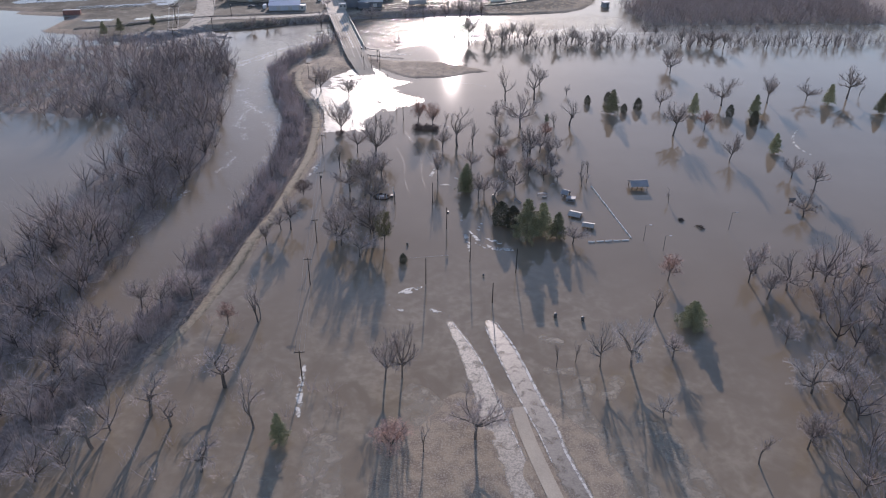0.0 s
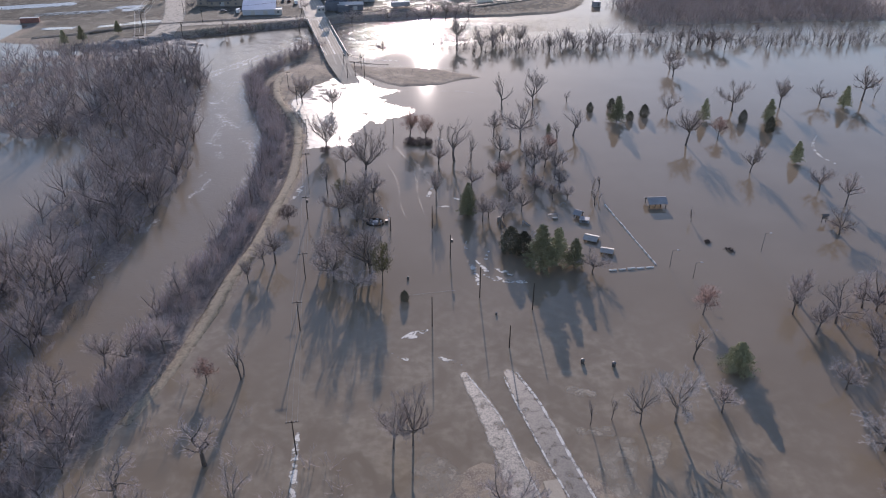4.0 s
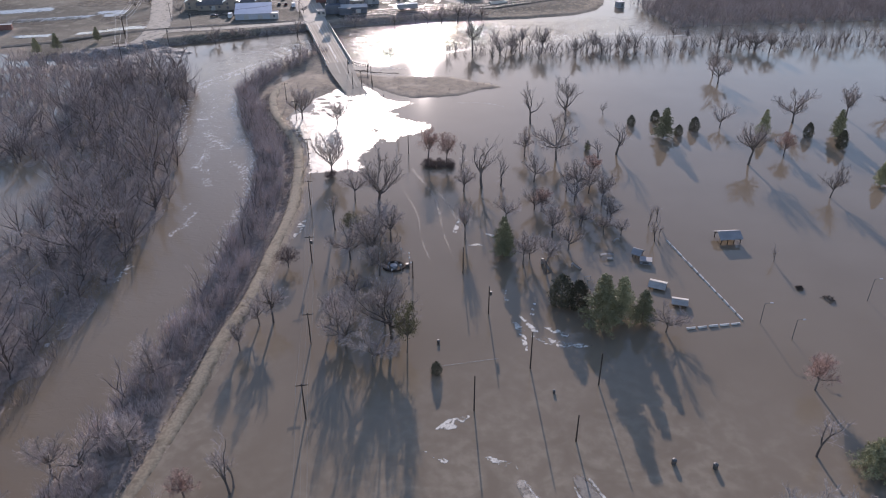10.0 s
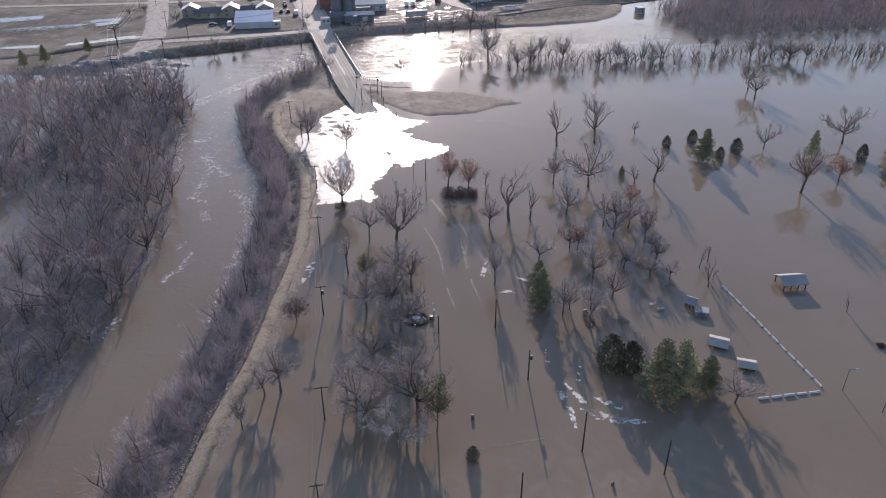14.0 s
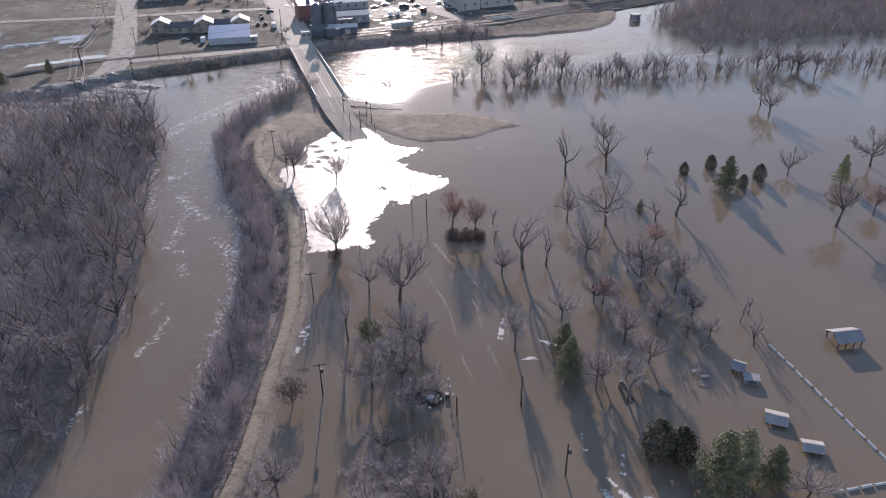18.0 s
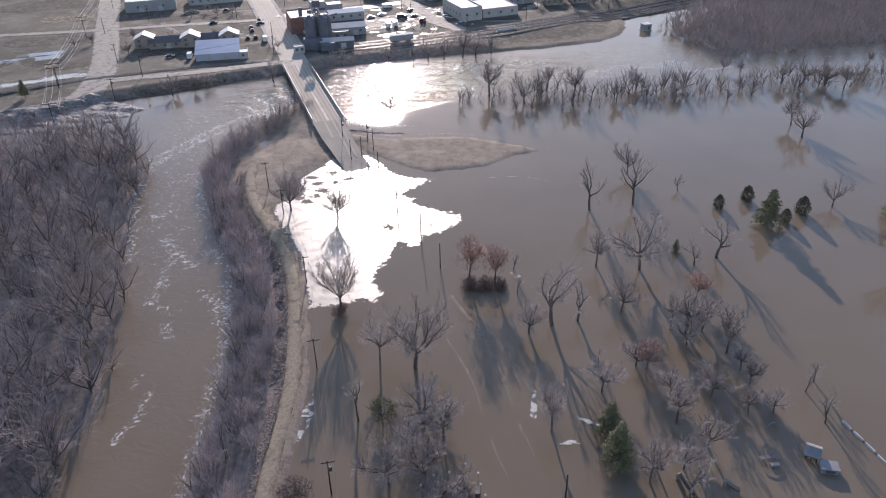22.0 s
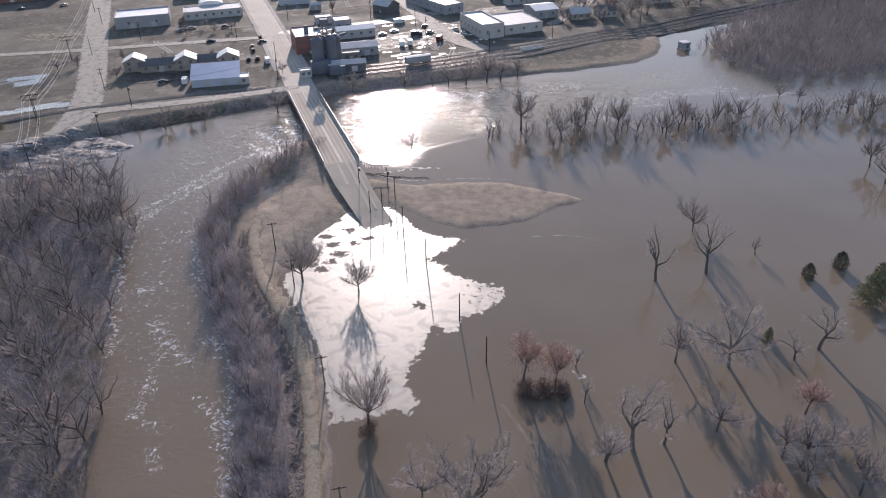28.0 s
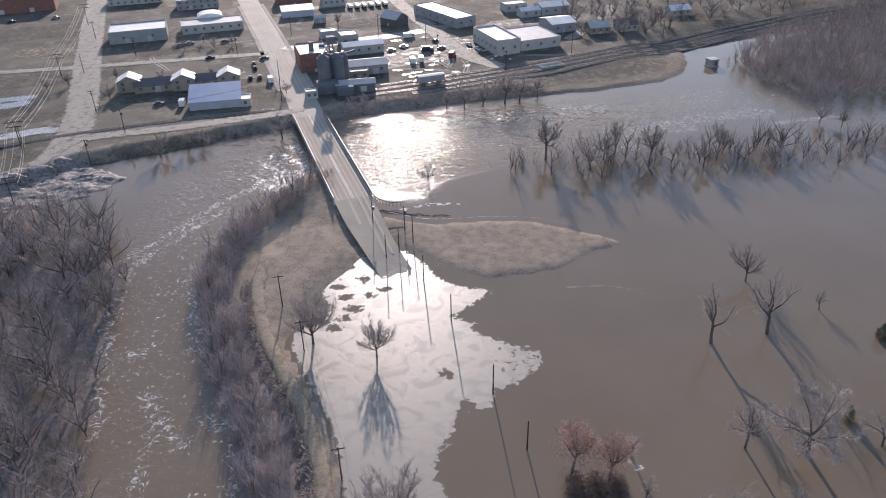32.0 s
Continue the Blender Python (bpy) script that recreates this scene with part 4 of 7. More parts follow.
vases = [tree_thing("vase_shaped_tree", bare_tree(31, "v", 11, 7), "leafless vase-shaped tree standing in wet ice", "tree", M_BARK, M_TWIG, "upswept bare twigs")]
place_all(vases, VASE_ROWS, 11, 7, 13, "trees in the ice sheet")
pines = [tree_thing("pine_tree", conifer(s), "dark green pine tree standing in flood water", "tree", M_BARK, M_PINE, "dense green needles") for s in (41, 42)]
place_all(pines, PINE_ROWS, 12, 7.4, 14, "evergreens in the park")
broad = [tree_thing("broad_pine", conifer(43, 8, 9.0), "low broad pine with a rounded crown in flood water", "tree", M_BARK, M_PINE, "dense olive needles")]
place_all(broad, [(109.5, -25, 8.0, 7.6)], 8, 9.0, 19, "evergreens in the park")
cedars = [tree_thing("red_cedar", conifer(51, 5, 3.2, "c"), "small dark pointed cedar in flood water", "tree", M_BARK, M_CEDAR, "dense dark foliage")]
place_all(cedars, CEDAR_ROWS, 5, 3.2, 15, "small cedars")
reds = [tree_thing("oak_with_dry_leaves", leafy_tree(s, 9.0, 6.5, 85), "oak that has kept its dry reddish-brown leaves", "tree", M_BARK, M_RED, "dry reddish-brown leaves") for s in (61, 62)]
place_all(reds, RED_ROWS, 9, 6.5, 16, "oaks with dry leaves")
pales = [tree_thing("pale_twigged_tree", bare_tree(71, "b", 8, 9), "broad pale-twigged bare tree lit by the low sun", "tree", M_BARK, M_TWIG_PALE, "pale twigs")]
place_all(pales, PALE_ROWS, 8, 9, 17, "pale-twigged trees")
yellows = [tree_thing("olive_leaved_tree", leafy_tree(81, 7, 7, 90), "olive-leaved tree standing in flood water", "tree", M_BARK, M_YELLOW, "olive foliage")]
place_all(yellows, [(-1, 61, 6.3, 6.5), (20, 6, 14, 6.6)], 7, 7, 18, "olive-leaved trees")
M_BUSH = material("reddish_brown_twigs", (0.2, 0.145, 0.125), (0.13, 0.095, 0.082), 0.85, 0.5, 4, 0, spec=0.15)
bush = tree_thing("round_bush", leafy_tree(91, 6.0, 8.0, 150), "dense round brown bush on a short trunk beside the levee", "shrub", M_BARK, M_BUSH, "dense brown twigs")
bush.matrix_basis = pose(-15, 41, 0)
tb = tree_thing("thicket_bush", leafy_tree(95, 5.0, 7.0, 100), "dense dark bush of a thicket under oaks", "shrub", M_BARK, M_BUSH, "dense dark twigs")
tagged(tb, group="thicket bushes")
tb.matrix_basis = pose(17.8, 108.6, -1.3) @ Matrix.Diagonal((0.75, 0.75, 0.78, 1))
for k, (x, y, q) in enumerate(((20.2, 107.8, 0.85), (23.4, 108.2, 1.0), (25.9, 107.6, 0.75), (22.0, 110.5, 0.9), (25.6, 110.2, 0.9), (18.4, 110.8, 0.85), (26.6, 109.4, 0.6))):
    c = copy_thing(tb, Matrix())
    c.matrix_basis = pose(x, y, -1.3 * q, 0, 0, 61 * k) @ Matrix.Diagonal((q * 0.72, q * 0.72, q * 0.76, 1))
for x, y, q in ((-14.2, 97.5, 0.6), (-13.2, 99.5, 0.5)):
    c = copy_thing(bush, Matrix())
    c.matrix_basis = pose(x, y, -0.8, 0, 0, 70 * q) @ Matrix.Diagonal((q * 0.8, q * 0.8, q, 1))
    c["label"] = "low brown bush at a tree's foot in flood water"


# ---- woods: what cannot be counted is one mesh ----
def wood_template(seed, h, w, twigs, limbs=5, dark=1):
    rng = random.Random(seed)
    g, kinds = Geo(), []
    pts, d = branch(g, (0, 0, -0.8), (rng.uniform(-0.15, 0.15), rng.uniform(-0.15, 0.15), 1), h * 0.28 + 0.8, 0.018 * h, 4, 2, rng, 0.1, 0.16, 0.7)
    for k in range(limbs):
        a, tilt = 2 * math.pi * (k + rng.random()) / limbs, rng.uniform(0.15, 0.95)
        d0 = Vector((math.cos(a) * math.sin(tilt) * w / h * 1.6, math.sin(a) * math.sin(tilt) * w / h * 1.6, math.cos(tilt)))
        lp, _ = branch(g, pts[-1] if k % 2 else pts[1], d0, h * 0.74 * rng.uniform(0.7, 1.0), 0.0155 * h, 3, 3, rng, 0.13, 0.36, 0.2)
        kinds += [dark] * (len(g.f) - len(kinds))
        for _ in range(twigs):
            i = rng.randint(0, 2)
            p = lp[i].lerp(lp[i + 1], rng.random())
            q, dd = branch(g, p, side_dir((lp[i + 1] - lp[i]).normalized(), rng.uniform(0.3, 0.9), rng), h * rng.uniform(0.14, 0.3), 0.0032 * h, 2, 2, rng, 0.05, 0.35, 0.3)
            branch(g, q[1], side_dir(dd, 0.7, rng), h * rng.uniform(0.08, 0.16), 0.0024 * h, 2, 1, rng, 0.1, 0.2, 0.4)
            branch(g, q[2], side_dir(dd, 0.5, rng), h * rng.uniform(0.06, 0.13), 0.0022 * h, 2, 1, rng, 0.1, 0.2, 0.4)
        kinds += [0] * (len(g.f) - len(kinds))
    return np.array(g.v, np.float32), np.array(g.f, np.int32), np.array(kinds, np.int32)


def shrub_template(seed, h, w, stems, spread=1.0, twigs=5):
    rng = random.Random(seed)
    g = Geo()
    for k in range(stems):
        a, tilt = rng.uniform(0, 6.28), rng.uniform(0.1, 1.0) * spread
        d0 = Vector((math.cos(a) * math.sin(tilt), math.sin(a) * math.sin(tilt), math.cos(tilt)))
        lp, dd = branch(g, (rng.uniform(-0.3, 0.3) * w, rng.uniform(-0.3, 0.3) * w, -0.4), d0, h * rng.uniform(0.6, 1.05), 0.0085 * h, 2, 2, rng, 0.1, 0.2, 0.4)
        for _ in range(twigs):
            branch(g, lp[1].lerp(lp[2], rng.random()), side_dir(dd, 0.6, rng), h * rng.uniform(0.2, 0.4), 0.005 * h, 2, 1, rng, 0.1, 0.2, 0.3)
    return np.array(g.v, np.float32), np.array(g.f, np.int32), np.zeros(len(g.f), np.int32)


def scatter(name, templates, spots, mat, label, category):
    """One mesh of many trees: spots are rows of x, y, z, scale."""
    rs = np.random.RandomState(len(spots))
    vs, fs, ms, k = [], [], [], 0
    for i, (x, y, z, s) in enumerate(spots):
        v, f, mi = templates[i % len(templates)]
        ms.append(mi)
        a, lean = rs.uniform(0, 6.28), rs.uniform(-0.1, 0.1, 2)
        c, sn = np.cos(a), np.sin(a)
        sx, sz = s * rs.uniform(0.85, 1.2), s * rs.uniform(0.85, 1.15)
        w = np.stack([(v[:, 0] * c - v[:, 1] * sn) * sx + lean[0] * v[:, 2], (v[:, 0] * sn + v[:, 1] * c) * sx + lean[1] * v[:, 2], v[:, 2] * sz], -1) + (x, y, z)
        vs.append(w)
        fs.append(f + k)
        k += len(v)
    v, f = np.concatenate(vs).astype(np.float32), np.concatenate(fs).astype(np.int32)
    me = bpy.data.meshes.new(name)
    me.vertices.add(len(v))
    me.vertices.foreach_set("co", v.ravel())
    me.loops.add(f.size)
    me.loops.foreach_set("vertex_index", f.ravel())
    me.polygons.add(len(f))
    me.polygons.foreach_set("loop_start", np.arange(0, f.size, 4, dtype=np.int32))
    me.polygons.foreach_set("material_index", np.concatenate(ms))
    me.update(calc_edges=True)
    me.materials.append(mat)
    me.materials.append(M_LIMB)
    return tagged(new(name, me), label, category, kind="stuff")


def fill(poly, step, seed, jitter=0.45, keep=None):
    rs = np.random.RandomState(seed)
    lo, hi = poly.min(0), poly.max(0)
    X, Y = np.meshgrid(np.arange(lo[0], hi[0], step), np.arange(lo[1], hi[1], step))
    X, Y = X + rs.uniform(-jitter, jitter, X.shape) * step, Y + rs.uniform(-jitter, jitter, Y.shape) * step
    ok = inside(X, Y, poly)
    if keep is not None:
        ok &= keep(X, Y)
    return [(x, y, max(ground_at(x, y), -0.2), rs.uniform(0.65, 1.2)) for x, y in zip(X[ok], Y[ok])]


def vary(spots, seed=3):
    """Patches of taller and lower trees, with gaps."""
    rs = np.random.RandomState(seed)
    out = []
    for x, y, z, s in spots:
        q = float(smooth_noise(np.array(x), np.array(y), 34, 21))
        if rs.rand() > 0.16 + 0.25 * max(0.0, -q):
            out.append((x, y, z, s * (1.0 + 0.28 * q) * rs.uniform(0.75, 1.2)))
    return out


woods_t = [wood_template(100 + i, 12.5, 10.5, 19, 6) for i in range(9)]
far_t = [wood_template(150 + i, 10.5, 9.0, 12, 6, 0) for i in range(6)]
near_wood = lambda X, Y: (X > -135) & (Y > -85)
far_wood = lambda X, Y: (X <= -135) & (X > -215)
scatter("far_west_woods", far_t, fill(WEST_WOOD, 6.4, 55, keep=far_wood), M_WOODS, "leafless river woods beyond the west bank", "woods")
scatter("west_woods", woods_t, vary(fill(WEST_WOOD, 6.0, 5, 0.95, keep=near_wood)), M_WOODS, "dense leafless river woods on the flooded west bank", "woods")
shrubs_t = [shrub_template(200 + i, 3.6, 3.0, 10) for i in range(6)]
scatter("west_undergrowth", shrubs_t, fill(WEST_WOOD, 2.9, 6, 0.6, keep=near_wood), M_UNDER, "brown leafless undergrowth of the river woods", "brush")


def beside(line, lo, hi, step, seed, side):
    """Spots on one side of a line, between two distances."""
    rs = np.random.RandomState(seed)
    out = []
    seg = np.diff(line, axis=0)
    ln = np.hypot(seg[:, 0], seg[:, 1])
    for p, d, l in zip(line[:-1], seg, ln):
        n = np.array([d[1], -d[0]]) / l * side
        for _ in range(max(1, int(l * (hi - lo) / step ** 2))):
            q = p + d * rs.random() + n * rs.uniform(lo, hi)
            out.append((q[0], q[1], max(ground_at(q[0], q[1]), -0.3), rs.uniform(0.6, 1.25)))
    return out


willow_t = [shrub_template(230 + i, 4.6, 2.6, 13, 0.45, 6) for i in range(6)]
brush_patch = lambda p: float(smooth_noise(np.array(p[0]), np.array(p[1]), 11, 41))
scatter("levee_brush", willow_t, [(x, y, z, q * (1 + 0.3 * brush_patch((x, y)))) for x, y, z, q in beside(BRUSH_LINE, -3.5, 6.0, 2.1, 7, 1) if brush_patch((x, y)) > (-0.75 if y > -25 else -0.35)], M_BRUSH, "thick leafless willow brush along the river side of a levee", "brush")
scatter("brush_understorey", shrubs_t, [(x, y, z, q * 0.6) for x, y, z, q in beside(BRUSH_LINE, -4.0, 6.0, 1.9, 71, 1) if y > -20 or brush_patch((x, y)) > -0.2], M_UNDER, "low dark undergrowth beneath willows", "brush")
scatter("icy_brush", shrubs_t, [(x, y, z, q * 0.62) for x, y, z, q in beside(BRUSH_LINE, 4, 8.5, 2.5, 31, 1) if brush_patch((y, x)) > -0.1], M_ICYTWIG, "ice-crusted pale brush at the river's edge", "brush")
scatter("levee_trees", [wood_template(300 + i, 7.5, 4.4, 10, 4) for i in range(5)], beside(BRUSH_LINE, -1, 6, 4.8, 8, 1), M_WOODS, "young leafless trees in the brush along the levee", "woods")
scatter("east_woods", far_t, fill(EAST_WOOD, 5.2, 9, keep=lambda X, Y: X < 310), M_WOODS, "dense leafless woods beside a creek mouth", "woods")
scatter("east_undergrowth", shrubs_t, fill(EAST_WOOD, 4.6, 19, keep=lambda X, Y: X < 310), M_BRUSH, "brown undergrowth of the creek woods", "brush")
STRIP = np.array([(12, 248), (40, 236), (90, 238), (150, 248), (230, 262), (300, 270), (300, 292), (200, 280), (140, 272), (80, 262), (30, 258)], float)
scatter("drowned_thicket", shrubs_t, fill(STRIP, 4.6, 10, 0.9), M_UNDER, "leafless thicket standing in the flood along the river", "brush")
scatter("drowned_trees", [wood_template(400 + i, 8.5, 7.0, 10, 5) for i in range(4)], vary(fill(STRIP, 5.2, 11, 0.9), 4), M_WOODS, "bare young trees standing in the flood along the river", "woods")
scatter("town_bank_brush", shrubs_t, [(x, y, max(ground_at(x, y), -0.2), s * 0.8) for x, y, _, s in beside(curve([(-44, 303), (-20, 310), (16, 321), (41, 324)], 4), -4, 3, 2.4, 12, 1)], M_BRUSH, "bare brush on the town's river bank", "brush")
scatter("east_bar_weeds", shrubs_t, [(x, y, ground_at(x, y), s * 0.35) for x, y, _, s in fill(EAST_BAR, 5, 13)], M_BRUSH, "low dead weeds on a grassy bar", "brush")

SW = np.array([(-46, -62), (-30, -40), (-14, -30), (2, -48), (20, -62), (28, -84), (30, -120), (-60, -130), (-55, -90)], float)
scatter("southwest_brush", shrubs_t, fill(SW, 9.0, 22), M_BRUSH, "sparse bare brush in shallow flood water", "brush")
# trees added, partly out of view, to throw shade over the southwest corner
SW_TREES = np.array([(-66, -40), (-44, -46), (-30, -66), (-26, -96), (-62, -108), (-72, -70)], float)
scatter("southwest_shade_trees", woods_t, [(x, y, z, q * 0.92) for x, y, z, q in fill(SW_TREES, 7.5, 27, 0.9)], M_WOODS, "bare young trees added along the drowned end of a levee for their shade", "woods")
SE = np.array([(134, -75), (138, -45), (140, -22), (142, 2), (150, 10), (190, 30), (215, 20), (215, -90), (150, -110), (120, -110)], float)
scatter("southeast_thicket", woods_t, [(x, y, z, q * 1.15) for x, y, z, q in fill(SE, 11.0, 23)], M_WOODS, "leafless young trees and saplings in flood water", "woods")
scatter("southeast_brush", shrubs_t, fill(SE, 6.5, 24), M_BRUSH, "bare brush in flood water", "brush")
GROVE = np.array([(0, 20), (12, 20), (16, 45), (12, 66), (0, 66), (-4, 45)], float)
scatter("grove_brush", shrubs_t, fill(GROVE, 8.5, 25), M_UNDER, "bare undergrowth between park trees", "brush")
OAKS = np.array([(16, 106), (27.5, 106), (27, 111.5), (16.5, 112)], float)
scatter("oak_thicket", shrubs_t, [(x, y, z, q * 0.6) for x, y, z, q in fill(OAKS, 1.4, 26)], M_THICKET, "dark dense thicket under two oaks", "brush")
for k, (x, y, h, w) in enumerate(((70, 440, 9, 8), (86, 428, 10, 9), (104, 430, 10, 9), (118, 428, 9, 8), (110, 412, 8, 7), (150, 440, 10, 9), (-150, 344, 7, 6), (-142, 410, 6, 5), (-128, 408, 6, 5), (-60, 432, 8, 6))):
    c = copy_thing(bares[k % 5], Matrix())
    c.matrix_basis = pose(x, y, 2.95, 0, 0, 40 * k) @ Matrix.Diagonal((w / 8.5, w / 8.5, h / 12, 1))
    c["label"] = "leafless tree beside houses on dry ground"


# ---- the town on the north bank ----
M_WHITE = material("white_painted_wall", (0.42, 0.405, 0.39), (0.33, 0.315, 0.3), 0.7, 0.4, 5, 0.1)
M_ROOFWHITE = material("white_roof_membrane", (0.72, 0.71, 0.69), (0.55, 0.54, 0.52), 0.6, 0.2, 3, 0.1)
M_ROOFGREY = material("grey_roofing", (0.44, 0.435, 0.425), (0.33, 0.325, 0.315), 0.7, 0.3, 4, 0.15)
M_ROOFDARK = material("dark_shingles", (0.09, 0.085, 0.085), (0.13, 0.12, 0.115), 0.85, 0.5, 8, 0.3)
M_BLUE = material("blue_grey_metal", (0.42, 0.45, 0.52), (0.34, 0.37, 0.44), 0.45, 0.2, 3, 0.1, metal=0.2)
M_GREYWALL = material("grey_block_wall", (0.3, 0.3, 0.31), (0.23, 0.23, 0.24), 0.85, 0.3, 5, 0.2)
M_BRICK = material("red_brick", (0.24, 0.115, 0.095), (0.17, 0.08, 0.07), 0.85, 0.5, 9, 0.3)
M_TAN = material("tan_siding", (0.3, 0.26, 0.22), (0.22, 0.19, 0.16), 0.8, 0.4, 5, 0.15)
M_SILO = material("dark_grain_bin_steel", (0.15, 0.16, 0.185), (0.1, 0.108, 0.128), 0.75, 0.3, 6, 0.2, spec=0.2)
M_GLASS = material("dark_window_glass", (0.07, 0.075, 0.085), (0.1, 0.105, 0.115), 0.3, 0.5, 3, 0)
M_TYRE = material("rubber", (0.02, 0.02, 0.02), (0.03, 0.03, 0.03), 0.9, 1, 8, 0)
M_SLEEPER = material("grey_sleepers", (0.17, 0.15, 0.13), (0.11, 0.095, 0.083), 0.9, 1, 8, 0.1, spec=0.1)
M_BALLAST = material("track_ballast", (0.25, 0.225, 0.19), (0.17, 0.15, 0.128), 1.0, 0.4, 3, 0.5, spec=0.03)


def building(name, label, at, h, walls, roofing, roof="flat", rise=1.5, windows=0, storeys=1, doors=1, west=0, chimney=False, parapet=0.5):
    """A house or shed: at is its middle x, y, width, depth and turn; the front faces local -y."""
    cx, cy, w, d, rz = at
    b = thing(name, label, "building", "town buildings", (cx, cy, 3.0, 0, 0, rz))
    wall = Geo().box(0, 0, -0.3, w, d, h + 0.3)
    if roof == "gable":
        wall.add([(-w / 2, -d / 2, h), (-w / 2, d / 2, h), (-w / 2, 0, h + rise), (w / 2, -d / 2, h), (w / 2, d / 2, h), (w / 2, 0, h + rise)], [(0, 2, 1), (3, 4, 5)])
    part("wall", wall, walls, b)
    if roof == "gable":
        part("roof", Geo().gable(0, 0, h + 0.02, w + 0.8, d + 0.8, rise * (d + 0.8) / d, 0, 0.18), roofing, b)
    elif roof == "mono":
        x, y = w / 2 + 0.3, d / 2 + 0.3
        g = Geo().add([(-x, -y, h), (x, -y, h), (x, y, h + rise), (-x, y, h + rise), (-x, -y, h + 0.2), (x, -y, h + 0.2), (x, y, h + rise + 0.2), (-x, y, h + rise + 0.2)],
                      [(4, 5, 6, 7), (3, 2, 1, 0), (0, 1, 5, 4), (1, 2, 6, 5), (2, 3, 7, 6), (3, 0, 4, 7)])
        part("roof", g, roofing, b)
        part("gable_wall", Geo().add([(-w / 2, -d / 2, h), (-w / 2, d / 2, h), (-w / 2, d / 2, h + rise), (w / 2, -d / 2, h), (w / 2, d / 2, h), (w / 2, d / 2, h + rise)],
                                     [(0, 2, 1), (3, 4, 5), (1, 2, 5, 4)]), walls, b)
    else:
        part("roof", Geo().box(0, 0, h, w - 0.5, d - 0.5, 0.12), roofing, b)
        for x, y, sx, sy in ((0, -d / 2 + 0.15, w, 0.3), (0, d / 2 - 0.15, w, 0.3), (-w / 2 + 0.15, 0, 0.3, d - 0.6), (w / 2 - 0.15, 0, 0.3, d - 0.6)):
            part("parapet", Geo().box(x, y, h, sx, sy, parapet, 0, 0.03), walls, b)
    sides = [(windows, 0.0, w, d / 2), (west, -90.0, d, w / 2)]
    for n, turn, span, out in sides:
        c, s = math.cos(radians(turn)), math.sin(radians(turn))
        for st in range(storeys):
            z = (h / storeys) * (st + 0.42)
            for k in range(n):
                u = -span / 2 + span * (k + 0.5) / n
                x, y = c * u + s * (out + 0.04), s * u - c * (out + 0.04)
                win = part("window", Geo().box(x, y, z - 0.1, 1.5, 0.12, 1.5, turn), walls, b, "framed window")
                pane = part("pane", Geo().box(x + s * 0.05, y - c * 0.05, z, 1.26, 0.1, 1.26, turn), M_GLASS, win, "dark glass pane")
    for k in range(doors):
        x = -w / 2 + w * (k + 0.8) / (doors + 0.6)
        part("door", Geo().box(x, -d / 2 - 0.05, 0, 2.6 if doors > 1 else 1.1, 0.1, 2.6 if doors > 1 else 2.1, 0, 0.02), M_ROOFGREY, b, "plain grey door")
    if chimney:
        part("chimney", Geo().box(w * 0.25, 0, h, 0.9, 0.9, rise + 1.2, 0, 0.05), M_BRICK, b, "brick chimney")
    return b


building("metal_warehouse", "blue-grey metal warehouse with a shed roof beside the river road", (-97.1, 311.9, 20.5, 13, 11), 3.2, M_BLUE, M_BLUE, "mono", 3.4, 0, 1, 2)
building("warehouse_annex", "small pale annex beside a metal warehouse", (-84.6, 310.6, 4.6, 7, 11), 2.8, M_WHITE, M_ROOFWHITE, "flat", 1, 1, 1, 1)
building("row_house", "long low row of dark-roofed apartments", (-116.5, 335.5, 42, 9, 13), 3.0, M_TAN, M_ROOFDARK, "gable", 1.9, 8, 1, 3)
for x, y, w in ((-139.8, 333.7, 7.5), (-116.6, 335.2, 8.2), (-97.6, 338.6, 7.6)):
    building("gabled_apartment_block", "tan apartment block with a pale sunlit gable roof", (x, y - 1.5, w, 9.5, 103), 4.6, M_TAN, M_ROOFWHITE, "gable", 2.3, 2, 2, 1, 2)
building("flat_roofed_store", "grey block store with a white flat roof", (-166.5, 421.5, 29.3, 20, 17), 5.6, M_GREYWALL, M_ROOFWHITE, "flat", 1, 2, 1, 2, 2, parapet=0.8)
building("white_commercial_building", "long white commercial building with a stepped white roof", (-131, 437, 33, 15, 18), 4.2, M_WHITE, M_ROOFGREY, "flat", 1, 7, 1, 2)
vault = thing("arched_hall", "white hall with a barrel roof behind a shop", "building", "town buildings", (-135, 449, 3, 0, 0, 18))
part("wall", Geo().box(0, 0, -0.3, 14, 10, 4.8), M_WHITE, vault)
arch = Geo()
for k in range(10):
    a0, a1 = math.pi * k / 10, math.pi * (k + 1) / 10
    arch.add([(-7 * math.cos(a0), -5.1, 4.5 + 2.4 * math.sin(a0)), (-7 * math.cos(a1), -5.1, 4.5 + 2.4 * math.sin(a1)), (-7 * math.cos(a1), 5.1, 4.5 + 2.4 * math.sin(a1)), (-7 * math.cos(a0), 5.1, 4.5 + 2.4 * math.sin(a0)),
              (0, -5.1, 4.5)], [(0, 1, 2, 3), (0, 4, 1)])
part("roof", arch, M_ROOFWHITE, vault, "white barrel roof")
building("brick_mill", "old red brick mill with a white roof beside a grain elevator", (-64.2, 362, 13.5, 20, 17), 8.0, M_BRICK, M_ROOFWHITE, "flat", 1, 3, 2, 1, 4, parapet=0.7)
for x, y, sx, sy, h in ((-63.5, 358.5, 2.0, 2.0, 4.2), (-59.8, 366.0, 2.4, 3.0, 1.2)):
    single("roof_box", Geo().box(x, y, 11.1, sx, sy, h, 17, 0.06), M_SILO, "dark stack box on a flat white mill roof", "roof box")
